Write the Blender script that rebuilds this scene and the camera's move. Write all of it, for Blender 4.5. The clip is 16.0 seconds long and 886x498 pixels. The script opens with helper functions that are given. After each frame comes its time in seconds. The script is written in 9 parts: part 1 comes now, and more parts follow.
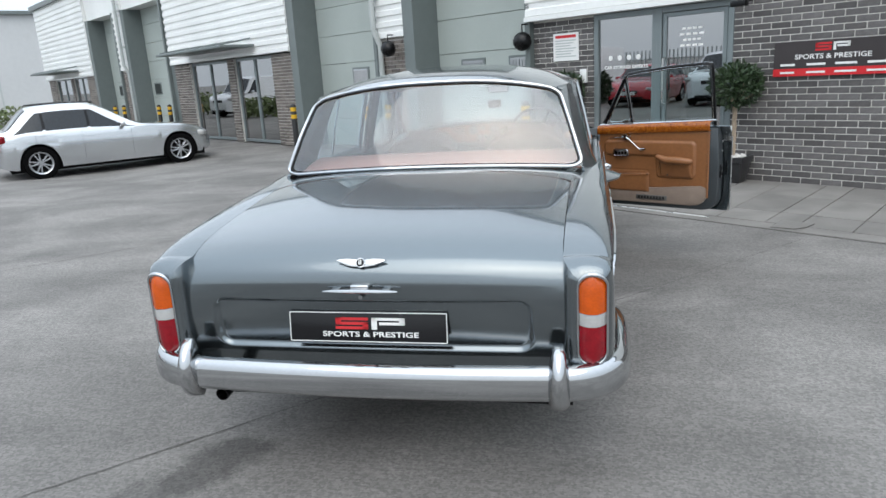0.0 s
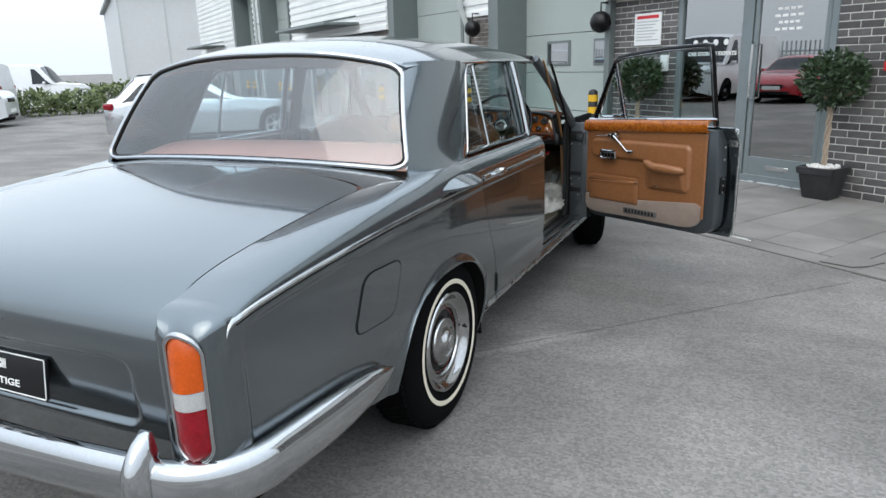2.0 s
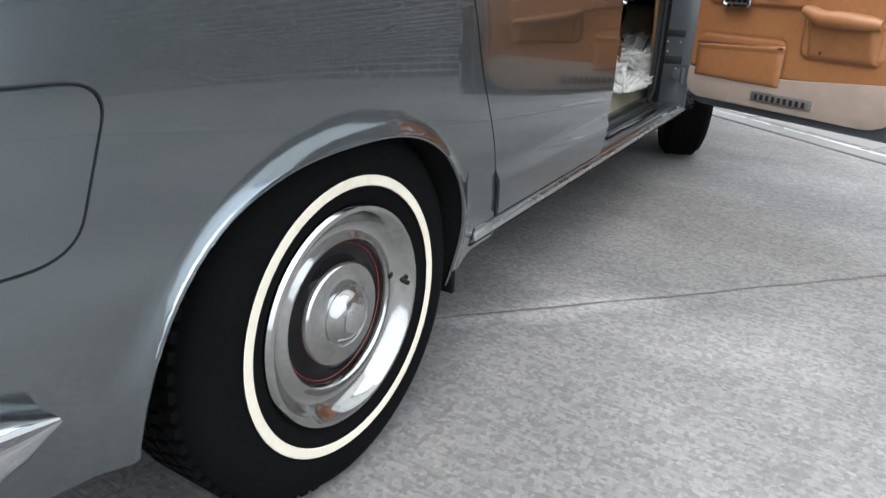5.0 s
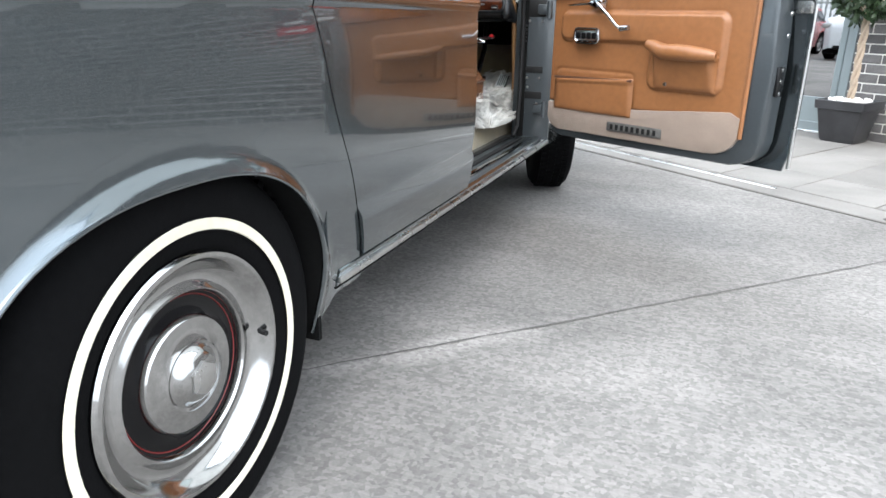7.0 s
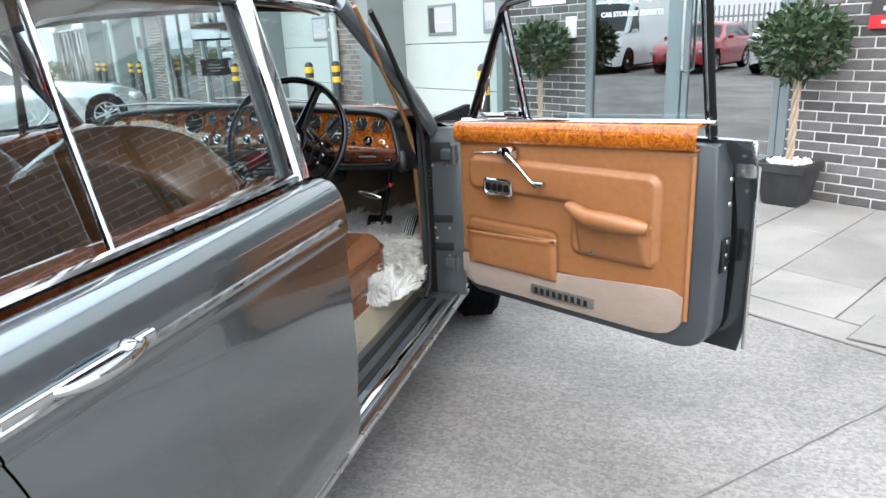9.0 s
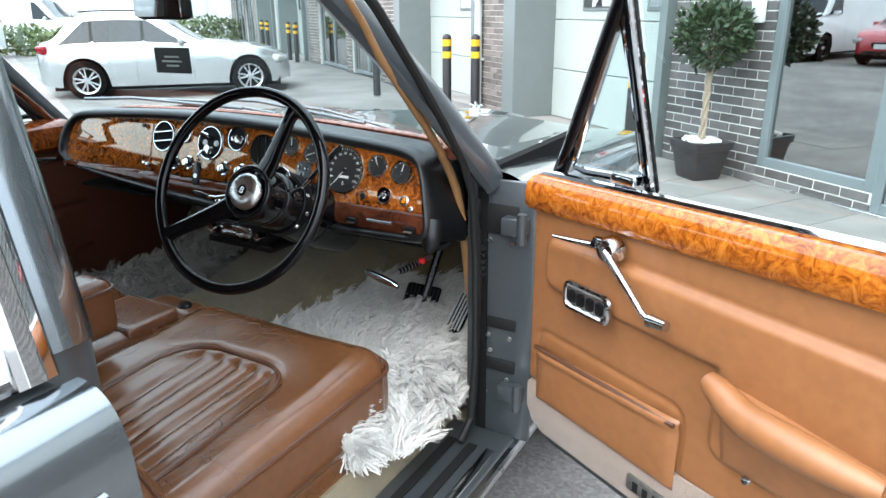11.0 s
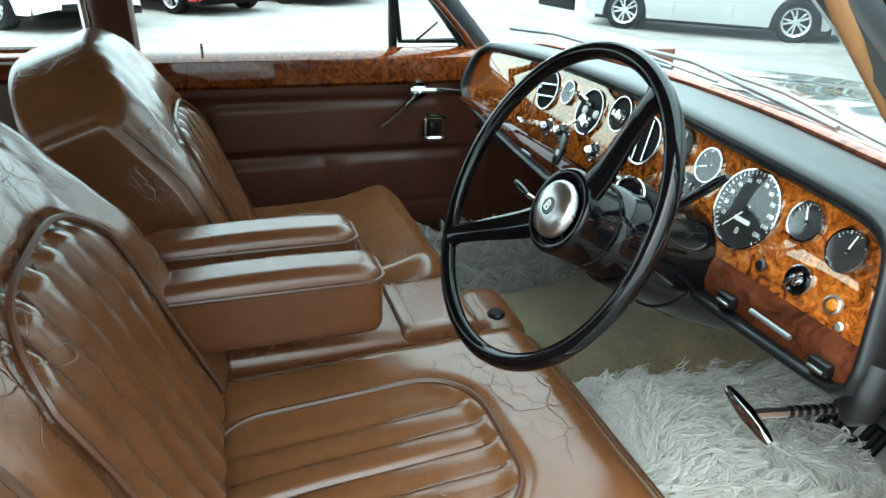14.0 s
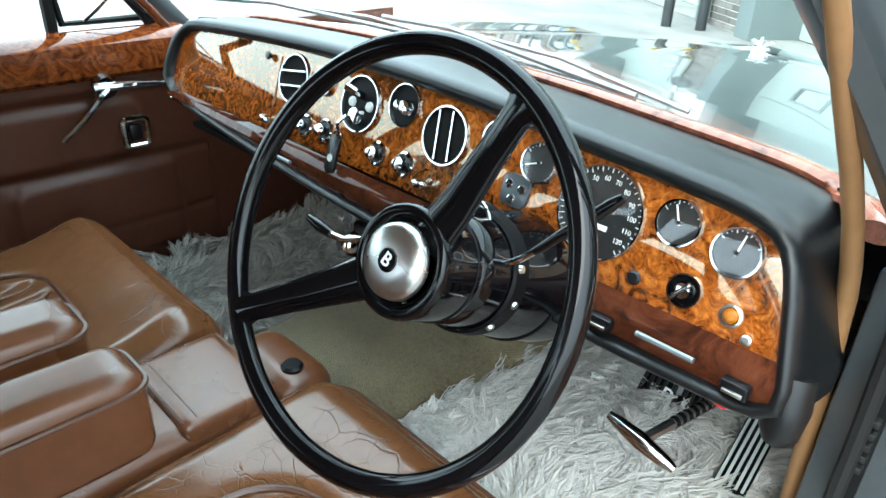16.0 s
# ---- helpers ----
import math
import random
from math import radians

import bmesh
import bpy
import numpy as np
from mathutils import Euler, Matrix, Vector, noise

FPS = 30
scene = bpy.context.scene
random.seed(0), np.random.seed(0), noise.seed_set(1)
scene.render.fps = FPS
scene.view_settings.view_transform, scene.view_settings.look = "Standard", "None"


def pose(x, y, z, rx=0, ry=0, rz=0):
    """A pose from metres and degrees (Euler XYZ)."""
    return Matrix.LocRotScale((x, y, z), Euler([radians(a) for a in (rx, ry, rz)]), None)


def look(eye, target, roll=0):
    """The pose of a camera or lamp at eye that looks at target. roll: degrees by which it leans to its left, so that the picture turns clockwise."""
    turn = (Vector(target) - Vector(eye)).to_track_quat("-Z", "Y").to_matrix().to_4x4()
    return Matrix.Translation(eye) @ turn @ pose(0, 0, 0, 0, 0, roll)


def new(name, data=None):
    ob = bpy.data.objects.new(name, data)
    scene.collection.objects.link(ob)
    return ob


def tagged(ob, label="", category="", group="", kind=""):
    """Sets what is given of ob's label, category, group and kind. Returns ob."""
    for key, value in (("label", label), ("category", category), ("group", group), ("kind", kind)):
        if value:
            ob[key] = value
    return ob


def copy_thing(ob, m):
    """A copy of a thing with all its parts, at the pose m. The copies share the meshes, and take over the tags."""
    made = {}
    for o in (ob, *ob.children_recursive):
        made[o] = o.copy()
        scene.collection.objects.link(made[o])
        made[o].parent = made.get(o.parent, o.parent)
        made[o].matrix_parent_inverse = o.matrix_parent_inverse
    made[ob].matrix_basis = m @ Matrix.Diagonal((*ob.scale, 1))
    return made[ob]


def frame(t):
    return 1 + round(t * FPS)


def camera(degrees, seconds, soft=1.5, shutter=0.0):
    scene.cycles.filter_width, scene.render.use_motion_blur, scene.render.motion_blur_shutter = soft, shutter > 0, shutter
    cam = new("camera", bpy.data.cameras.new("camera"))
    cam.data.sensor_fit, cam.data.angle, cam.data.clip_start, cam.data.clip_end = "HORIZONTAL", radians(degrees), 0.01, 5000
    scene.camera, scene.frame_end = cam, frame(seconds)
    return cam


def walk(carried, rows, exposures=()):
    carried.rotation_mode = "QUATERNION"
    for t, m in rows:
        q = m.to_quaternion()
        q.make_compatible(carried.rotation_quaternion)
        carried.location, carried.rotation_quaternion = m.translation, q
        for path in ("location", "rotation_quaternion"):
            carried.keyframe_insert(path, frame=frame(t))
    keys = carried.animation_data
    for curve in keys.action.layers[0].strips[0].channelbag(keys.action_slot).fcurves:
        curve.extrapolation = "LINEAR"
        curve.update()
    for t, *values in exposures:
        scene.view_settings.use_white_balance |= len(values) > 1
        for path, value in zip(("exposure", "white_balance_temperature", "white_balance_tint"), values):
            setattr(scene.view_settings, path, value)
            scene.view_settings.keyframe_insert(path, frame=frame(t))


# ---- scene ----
cam = camera(65.7, 16.0)
PATH = [
    (0, (0.77, -3.527, 1.557), (0.357, -1.636, 1.055), -3.5),
    (0.5, (1.118, -3.285, 1.521), (0.543, -1.425, 1.061), -5.2),
    (1, (1.504, -3.041, 1.517), (0.83, -1.226, 1.016), -3.6),
    (1.5, (1.744, -2.669, 1.484), (1.02, -0.883, 0.95), -0.2),
    (2, (1.935, -2.335, 1.441), (1.118, -0.586, 0.918), -1.7),
    (2.5, (2.063, -1.989, 1.43), (1.045, -0.358, 0.881), 0.6),
    (3, (1.986, -1.598, 1.349), (1.004, 0.023, 0.71), 1.1),
    (3.5, (1.867, -1.266, 1.297), (0.907, 0.332, 0.573), 1.6),
    (3.7, (1.811, -1.148, 1.249), (0.805, 0.402, 0.485), 1.4),
    (5.8, (1.502, -0.809, 0.864), (0.621, 0.823, 0.117), 1.4),
    (6, (1.516, -0.809, 0.871), (0.659, 0.849, 0.152), 1.4),
    (6.5, (1.526, -0.778, 0.876), (0.761, 0.943, 0.204), 1.4),
    (7, (1.564, -0.752, 0.906), (0.878, 1.012, 0.26), 1.1),
    (7.5, (1.574, -0.716, 1.005), (0.997, 1.102, 0.403), 1.2),
    (8, (1.557, -0.659, 1.195), (1.12, 1.217, 0.656), 0.2),
    (8.5, (1.541, -0.436, 1.289), (1.118, 1.441, 0.742), -1.0),
    (8.7, (1.542, -0.307, 1.323), (1.067, 1.547, 0.744), -1.8),
    (10.8, (1.427, 0.872, 1.391), (0.52, 2.539, 0.76), -0.8),
    (11, (1.411, 0.951, 1.386), (0.468, 2.585, 0.723), -0.4),
    (11.5, (1.302, 1.176, 1.403), (0.228, 2.728, 0.74), 1.2),
    (12, (1.239, 1.331, 1.387), (-0.06, 2.661, 0.651), -0.7),
    (12.5, (1.212, 1.475, 1.386), (-0.401, 2.413, 0.667), 1.6),
    (13, (1.188, 1.521, 1.37), (-0.542, 2.159, 0.595), 1.4),
    (13.5, (1.167, 1.53, 1.356), (-0.573, 2.052, 0.521), 1.4),
    (14, (1.117, 1.532, 1.35), (-0.607, 2.107, 0.514), 2.0),
    (14.5, (0.979, 1.536, 1.356), (-0.613, 2.435, 0.545), 1.5),
    (15, (0.868, 1.53, 1.361), (-0.536, 2.682, 0.524), 1.0),
    (15.5, (0.83, 1.537, 1.352), (-0.449, 2.777, 0.442), 1.8),
    (16, (0.822, 1.551, 1.35), (-0.428, 2.807, 0.422), 2.1),
]
EXPOSURES = [(0.0, 0.0, 6350, 9), (2.5, 0.16, 6350, 9), (3.7, 0.58, 6400, 10), (5.8, 1.14, 6400, 10), (7.0, 1.34, 6400, 10), (8.7, 1.36, 6450, 11), (11.0, 1.60, 6300, 9), (12.0, 1.75, 6300, 8), (13.5, 2.05, 6350, 0), (14.5, 2.24, 6250, -6), (15.2, 2.33, 6200, -3), (16.0, 2.40, 6150, 0)]
walk(cam, [(t, look(eye, target, roll)) for t, eye, target, roll in PATH], EXPOSURES)

# ---------------------------------------------------------------- light
world = bpy.data.worlds.new("overcast_sky")
scene.world = world
world.use_nodes = True
wn, wl = world.node_tree.nodes, world.node_tree.links
sky = wn.new("ShaderNodeTexSky")
sky.sky_type, sky.sun_disc = "NISHITA", False
SUN_ELEV, SUN_AZ = radians(52), radians(172)
sky.sun_elevation, sky.sun_rotation = SUN_ELEV, SUN_AZ
sky.dust_density, sky.air_density = 4.0, 1.2
veil = wn.new("ShaderNodeMixRGB")          # thin white cloud over the blue
veil.inputs["Fac"].default_value = 0.72
veil.inputs["Color2"].default_value = (12.6, 13.8, 15.1, 1)
wl.new(sky.outputs["Color"], veil.inputs["Color1"])
# an overcast sky is brighter overhead than at the horizon
way_up, up_z, lift, shade = (wn.new("ShaderNode" + k) for k in ("TexCoord", "SeparateXYZ", "MapRange", "VectorMath"))
lift.inputs["To Min"].default_value, lift.inputs["To Max"].default_value = 0.66, 1.34
shade.operation = "SCALE"
wl.new(way_up.outputs["Generated"], up_z.inputs[0]); wl.new(up_z.outputs["Z"], lift.inputs["Value"])
wl.new(veil.outputs["Color"], shade.inputs[0]); wl.new(lift.outputs["Result"], shade.inputs["Scale"])
wl.new(shade.outputs["Vector"], wn["Background"].inputs["Color"])
wn["Background"].inputs["Strength"].default_value = 0.14
sun_data = bpy.data.lights.new("sun", "SUN")
sun_data.energy, sun_data.angle, sun_data.color = 0.95, radians(60), (1.0, 0.96, 0.90)
sun = new("sun", sun_data)
sd = Vector((math.sin(SUN_AZ) * math.cos(SUN_ELEV), math.cos(SUN_AZ) * math.cos(SUN_ELEV), math.sin(SUN_ELEV)))
sun.matrix_world = Matrix.Translation(sd * 30) @ sd.to_track_quat("Z", "Y").to_matrix().to_4x4()


# ---------------------------------------------------------------- materials
def material(name, color, rough=0.5, metal=0.0, coat=0.0, vary=0.12, scale=6.0, fine=90.0, bump=0.0, bump_scale=None,
             rough_vary=0.06, spec=0.5, piece=0.0, sheen=0.0, stretch=(1, 1, 1), alpha_ior=None, stain=0.0, stain_scale=0.8):
    """A principled material with colour variation at two scales, optional stains, and a fine relief."""
    m = bpy.data.materials.new(name)
    m.use_nodes = True
    n, l = m.node_tree.nodes, m.node_tree.links
    b = n["Principled BSDF"]
    tc = n.new("ShaderNodeTexCoord")
    mp = n.new("ShaderNodeMapping")
    mp.inputs["Scale"].default_value = stretch
    l.new(tc.outputs["Object"], mp.inputs["Vector"])
    big, small = n.new("ShaderNodeTexNoise"), n.new("ShaderNodeTexNoise")
    big.inputs["Scale"].default_value, big.inputs["Detail"].default_value = scale, 6
    small.inputs["Scale"].default_value, small.inputs["Detail"].default_value = fine, 3
    for q in (big, small):
        l.new(mp.outputs["Vector"], q.inputs["Vector"])
    add = n.new("ShaderNodeMath"); add.operation = "ADD"
    l.new(big.outputs["Fac"], add.inputs[0]); l.new(small.outputs["Fac"], add.inputs[1])
    rng = n.new("ShaderNodeMapRange")
    rng.inputs["From Min"].default_value, rng.inputs["From Max"].default_value = 0.6, 1.4
    rng.inputs["To Min"].default_value, rng.inputs["To Max"].default_value = 1 - vary, 1 + vary
    l.new(add.outputs[0], rng.inputs["Value"])
    out = rng.outputs["Result"]
    if piece:
        oi = n.new("ShaderNodeObjectInfo")
        pr = n.new("ShaderNodeMapRange")
        pr.inputs["To Min"].default_value, pr.inputs["To Max"].default_value = 1 - piece, 1 + piece
        l.new(oi.outputs["Random"], pr.inputs["Value"])
        mu = n.new("ShaderNodeMath"); mu.operation = "MULTIPLY"
        l.new(out, mu.inputs[0]); l.new(pr.outputs["Result"], mu.inputs[1])
        out = mu.outputs[0]
    if stain:
        st = n.new("ShaderNodeTexNoise")
        st.inputs["Scale"].default_value, st.inputs["Detail"].default_value, st.inputs["Distortion"].default_value = stain_scale, 8, 0.6
        l.new(tc.outputs["Object"], st.inputs["Vector"])
        sr = n.new("ShaderNodeMapRange")
        sr.inputs["From Min"].default_value, sr.inputs["From Max"].default_value = 0.38, 0.62
        sr.inputs["To Min"].default_value, sr.inputs["To Max"].default_value = 1 - stain, 1 + stain * 0.5
        l.new(st.outputs["Fac"], sr.inputs["Value"])
        mu = n.new("ShaderNodeMath"); mu.operation = "MULTIPLY"
        l.new(out, mu.inputs[0]); l.new(sr.outputs["Result"], mu.inputs[1])
        out = mu.outputs[0]
    mix = n.new("ShaderNodeVectorMath"); mix.operation = "SCALE"
    mix.inputs[0].default_value = color
    l.new(out, mix.inputs["Scale"])
    l.new(mix.outputs["Vector"], b.inputs["Base Color"])
    rr = n.new("ShaderNodeMapRange")
    rr.inputs["To Min"].default_value, rr.inputs["To Max"].default_value = max(0.02, rough - rough_vary), min(1, rough + rough_vary)
    l.new(big.outputs["Fac"], rr.inputs["Value"])
    l.new(rr.outputs["Result"], b.inputs["Roughness"])
    b.inputs["Metallic"].default_value = metal
    b.inputs["Specular IOR Level"].default_value = spec
    b.inputs["Coat Weight"].default_value = coat
    b.inputs["Coat Roughness"].default_value = 0.03
    b.inputs["Sheen Weight"].default_value = sheen
    if bump:
        bp = n.new("ShaderNodeBump")
        bp.inputs["Strength"].default_value, bp.inputs["Distance"].default_value = bump, 0.004
        bn = small
        if bump_scale:
            bn = n.new("ShaderNodeTexNoise")
            bn.inputs["Scale"].default_value, bn.inputs["Detail"].default_value = bump_scale, 5
            l.new(mp.outputs["Vector"], bn.inputs["Vector"])
        l.new(bn.outputs["Fac"], bp.inputs["Height"])
        l.new(bp.outputs["Normal"], b.inputs["Normal"])
    return m


def glass_material(name, tint=(0.86, 0.93, 0.92), f0=0.05):
    """A thin pane: clear with a tint, and more glossy at a grazing angle."""
    m = bpy.data.materials.new(name)
    m.use_nodes = True
    n, l = m.node_tree.nodes, m.node_tree.links
    n.remove(n["Principled BSDF"])
    tr, gl, lw, mx = (n.new("ShaderNode" + k) for k in ("BsdfTransparent", "BsdfGlossy", "LayerWeight", "MixShader"))
    tr.inputs["Color"].default_value = (*tint, 1)
    gl.inputs["Roughness"].default_value = 0.01
    lw.inputs["Blend"].default_value = 0.5
    pw = n.new("ShaderNodeMath"); pw.operation = "POWER"; pw.inputs[1].default_value = 5
    ma = n.new("ShaderNodeMath"); ma.operation = "MULTIPLY_ADD"; ma.inputs[1].default_value, ma.inputs[2].default_value = 1 - f0, f0
    l.new(lw.outputs["Facing"], pw.inputs[0]); l.new(pw.outputs[0], ma.inputs[0]); l.new(ma.outputs[0], mx.inputs[0])
    l.new(tr.outputs[0], mx.inputs[1]); l.new(gl.outputs[0], mx.inputs[2])
    l.new(mx.outputs[0], n["Material Output"].inputs["Surface"])
    return m


def leather(name, color, rough=0.36, cracks=0.0, crack_scale=11.0):
    """Smooth hide with a pore grain and soft undulation; cracks: dark worn lines that fade in and out."""
    m = material(name, color, rough, vary=0.16, scale=4, fine=45, rough_vary=0.07, spec=0.50)
    n, l = m.node_tree.nodes, m.node_tree.links
    b = n["Principled BSDF"]
    tc = next(k for k in n if k.type == "TEX_COORD")
    wr, gr = n.new("ShaderNodeTexNoise"), n.new("ShaderNodeTexNoise")
    wr.inputs["Scale"].default_value, wr.inputs["Detail"].default_value = 7, 2
    gr.inputs["Scale"].default_value, gr.inputs["Detail"].default_value = 480, 2
    for q in (wr, gr):
        l.new(tc.outputs["Object"], q.inputs["Vector"])
    b1, b2 = n.new("ShaderNodeBump"), n.new("ShaderNodeBump")
    b1.inputs["Strength"].default_value, b1.inputs["Distance"].default_value = 0.10, 0.012
    b2.inputs["Strength"].default_value, b2.inputs["Distance"].default_value = 0.10, 0.001
    l.new(wr.outputs["Fac"], b1.inputs["Height"]); l.new(gr.outputs["Fac"], b2.inputs["Height"])
    l.new(b1.outputs["Normal"], b2.inputs["Normal"])
    last = b2
    if cracks:
        base = b.inputs["Base Color"].links[0].from_socket
        warp = n.new("ShaderNodeTexNoise"); warp.inputs["Scale"].default_value, warp.inputs["Detail"].default_value = 12, 3
        l.new(tc.outputs["Object"], warp.inputs["Vector"])
        fade = n.new("ShaderNodeTexNoise"); fade.inputs["Scale"].default_value, fade.inputs["Detail"].default_value = 6.5, 3
        l.new(tc.outputs["Object"], fade.inputs["Vector"])
        fm = n.new("ShaderNodeMapRange"); fm.inputs["From Min"].default_value, fm.inputs["From Max"].default_value = 0.47, 0.64
        l.new(fade.outputs["Fac"], fm.inputs["Value"])
        total = None
        for sc, seed, thin in ((crack_scale, 0.0, 0.013), (crack_scale * 2.3, 4.0, 0.022)):
            va = n.new("ShaderNodeVectorMath"); va.operation = "MULTIPLY_ADD"
            va.inputs[1].default_value = (0.055, 0.055, 0.055)
            sh = n.new("ShaderNodeVectorMath"); sh.operation = "ADD"; sh.inputs[1].default_value = (seed, seed * 0.7, seed * 1.3)
            l.new(tc.outputs["Object"], sh.inputs[0])
            l.new(warp.outputs["Color"], va.inputs[0]); l.new(sh.outputs["Vector"], va.inputs[2])
            vo = n.new("ShaderNodeTexVoronoi"); vo.feature = "DISTANCE_TO_EDGE"; vo.inputs["Scale"].default_value = sc
            l.new(va.outputs["Vector"], vo.inputs["Vector"])
            cr = n.new("ShaderNodeMapRange")
            cr.inputs["From Max"].default_value, cr.inputs["To Min"].default_value, cr.inputs["To Max"].default_value = thin, 1.0, 0.0
            l.new(vo.outputs["Distance"], cr.inputs["Value"])
            mm = n.new("ShaderNodeMath"); mm.operation = "MULTIPLY"
            l.new(cr.outputs["Result"], mm.inputs[0]); l.new(fm.outputs["Result"], mm.inputs[1])
            if total is None:
                total = mm
            else:
                w = n.new("ShaderNodeMath"); w.operation = "MULTIPLY_ADD"; w.inputs[1].default_value = 0.45
                l.new(mm.outputs[0], w.inputs[0]); l.new(total.outputs[0], w.inputs[2])
                total = w
        dk = n.new("ShaderNodeMapRange"); dk.inputs["To Min"].default_value, dk.inputs["To Max"].default_value = 1.0, 1.0 - 0.55 * min(1, cracks)
        l.new(total.outputs[0], dk.inputs["Value"])
        sc2 = n.new("ShaderNodeVectorMath"); sc2.operation = "SCALE"
        l.new(base, sc2.inputs[0]); l.new(dk.outputs["Result"], sc2.inputs["Scale"]); l.new(sc2.outputs["Vector"], b.inputs["Base Color"])
        b3 = n.new("ShaderNodeBump"); b3.invert = True
        b3.inputs["Strength"].default_value, b3.inputs["Distance"].default_value = 0.25 * cracks, 0.003
        l.new(total.outputs[0], b3.inputs["Height"]); l.new(b2.outputs["Normal"], b3.inputs["Normal"])
        last = b3
    l.new(last.outputs["Normal"], b.inputs["Normal"])
    return m


def burr_wood(name, dark, mid, light, scale=28.0, stretch=(1, 1, 1), ior=1.5, lacquer=(1, 1, 1), eyes=0.0):
    m = bpy.data.materials.new(name)
    m.use_nodes = True
    n, l = m.node_tree.nodes, m.node_tree.links
    b = n["Principled BSDF"]
    tc = n.new("ShaderNodeTexCoord"); mp = n.new("ShaderNodeMapping"); mp.inputs["Scale"].default_value = stretch
    l.new(tc.outputs["Object"], mp.inputs["Vector"])
    nz = n.new("ShaderNodeTexNoise")
    nz.inputs["Scale"].default_value, nz.inputs["Detail"].default_value, nz.inputs["Roughness"].default_value, nz.inputs["Distortion"].default_value = scale, 9, 0.66, 2.4
    l.new(mp.outputs["Vector"], nz.inputs["Vector"])
    rp = n.new("ShaderNodeValToRGB")
    e = rp.color_ramp.elements
    e[0].position, e[0].color = 0.33, (*dark, 1)
    e[1].position, e[1].color = 0.68, (*light, 1)
    k = e.new(0.5); k.color = (*mid, 1)
    fig = rp.outputs["Color"]
    l.new(nz.outputs["Fac"], rp.inputs["Fac"])
    if eyes:
        # dark burr eyes gathered in clouds
        ey, cl = n.new("ShaderNodeTexNoise"), n.new("ShaderNodeTexNoise")
        ey.inputs["Scale"].default_value, ey.inputs["Detail"].default_value, ey.inputs["Distortion"].default_value = scale * 2.1, 5, 1.2
        cl.inputs["Scale"].default_value, cl.inputs["Detail"].default_value = scale * 0.22, 4
        l.new(mp.outputs["Vector"], ey.inputs["Vector"]); l.new(mp.outputs["Vector"], cl.inputs["Vector"])
        sm = n.new("ShaderNodeMath"); sm.operation = "ADD"
        l.new(ey.outputs["Fac"], sm.inputs[0]); l.new(cl.outputs["Fac"], sm.inputs[1])
        er = n.new("ShaderNodeMapRange")
        er.inputs["From Min"].default_value, er.inputs["From Max"].default_value, er.inputs["To Min"].default_value, er.inputs["To Max"].default_value = 0.84, 1.04, 1 - eyes, 1.0
        l.new(sm.outputs[0], er.inputs["Value"])
        sc3 = n.new("ShaderNodeVectorMath"); sc3.operation = "SCALE"
        l.new(fig, sc3.inputs[0]); l.new(er.outputs["Result"], sc3.inputs["Scale"])
        fig = sc3.outputs["Vector"]
    l.new(fig, b.inputs["Base Color"])
    # a deep lacquer: one clear, slightly yellowed gloss over the figure
    b.inputs["Roughness"].default_value = 0.025
    b.inputs["IOR"].default_value = ior
    b.inputs["Specular Tint"].default_value = (*lacquer, 1)
    return m


M_PAINT = material("steel_blue_grey_paint", (0.143, 0.167, 0.180), 0.20, metal=0.96, coat=1.0, vary=0.05, scale=2.0, fine=900, rough_vary=0.04)
M_PAINT.node_tree.nodes["Principled BSDF"].inputs["Coat IOR"].default_value = 1.56
M_CHROME = material("chrome", (0.50, 0.51, 0.52), 0.035, metal=1.0, vary=0.05, rough_vary=0.03)
M_STEEL = material("brushed_steel", (0.55, 0.55, 0.54), 0.28, metal=1.0, vary=0.08)
M_BLACK = material("black_plastic", (0.004, 0.004, 0.0045), 0.28, vary=0.2, spec=0.3)
M_GLOSSBLACK = material("gloss_black", (0.002, 0.002, 0.0025), 0.06, spec=0.27, vary=0.1)
M_VINYL = material("black_vinyl", (0.0035, 0.004, 0.0045), 0.36, spec=0.32, vary=0.15, bump=0.08, bump_scale=900)
M_COLUMN = material("matt_black_cowl", (0.0025, 0.0025, 0.003), 0.5, spec=0.10, vary=0.15)
M_RUBBER = material("tyre_rubber", (0.0035, 0.0035, 0.0037), 0.85, spec=0.06, vary=0.25, bump=0.2, bump_scale=160)
M_SEAL = material("rubber_seal", (0.008, 0.008, 0.008), 0.6, spec=0.25, vary=0.15)
M_WHITEWALL = material("cream_whitewall", (0.66, 0.60, 0.48), 0.6, vary=0.08, scale=14)
M_UNDER = material("dark_underbody", (0.006, 0.006, 0.006), 0.9, spec=0.1, vary=0.3)
# body paint at a third of its tone, for shade in the door openings
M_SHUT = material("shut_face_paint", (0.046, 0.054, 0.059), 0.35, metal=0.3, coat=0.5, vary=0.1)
M_SEAT = leather("worn_tan_leather", (0.108, 0.043, 0.0165), 0.22, 0.85, 13.0)
M_ARM = leather("smooth_brown_leather", (0.098, 0.036, 0.0145), 0.27)
M_DOORPAD = leather("smooth_tan_leather", (0.235, 0.098, 0.036), 0.40)
# door leather inside the cabin: the tan darkened in colour for shade
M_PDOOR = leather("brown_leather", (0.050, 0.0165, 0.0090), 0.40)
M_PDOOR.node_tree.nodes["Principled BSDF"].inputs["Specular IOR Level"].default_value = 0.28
M_PIPING = leather("piping_leather", (0.07, 0.028, 0.014), 0.4)
M_SHELF = material("parcel_shelf_cloth", (0.50, 0.255, 0.20), 0.85, vary=0.15, bump=0.3, bump_scale=500)
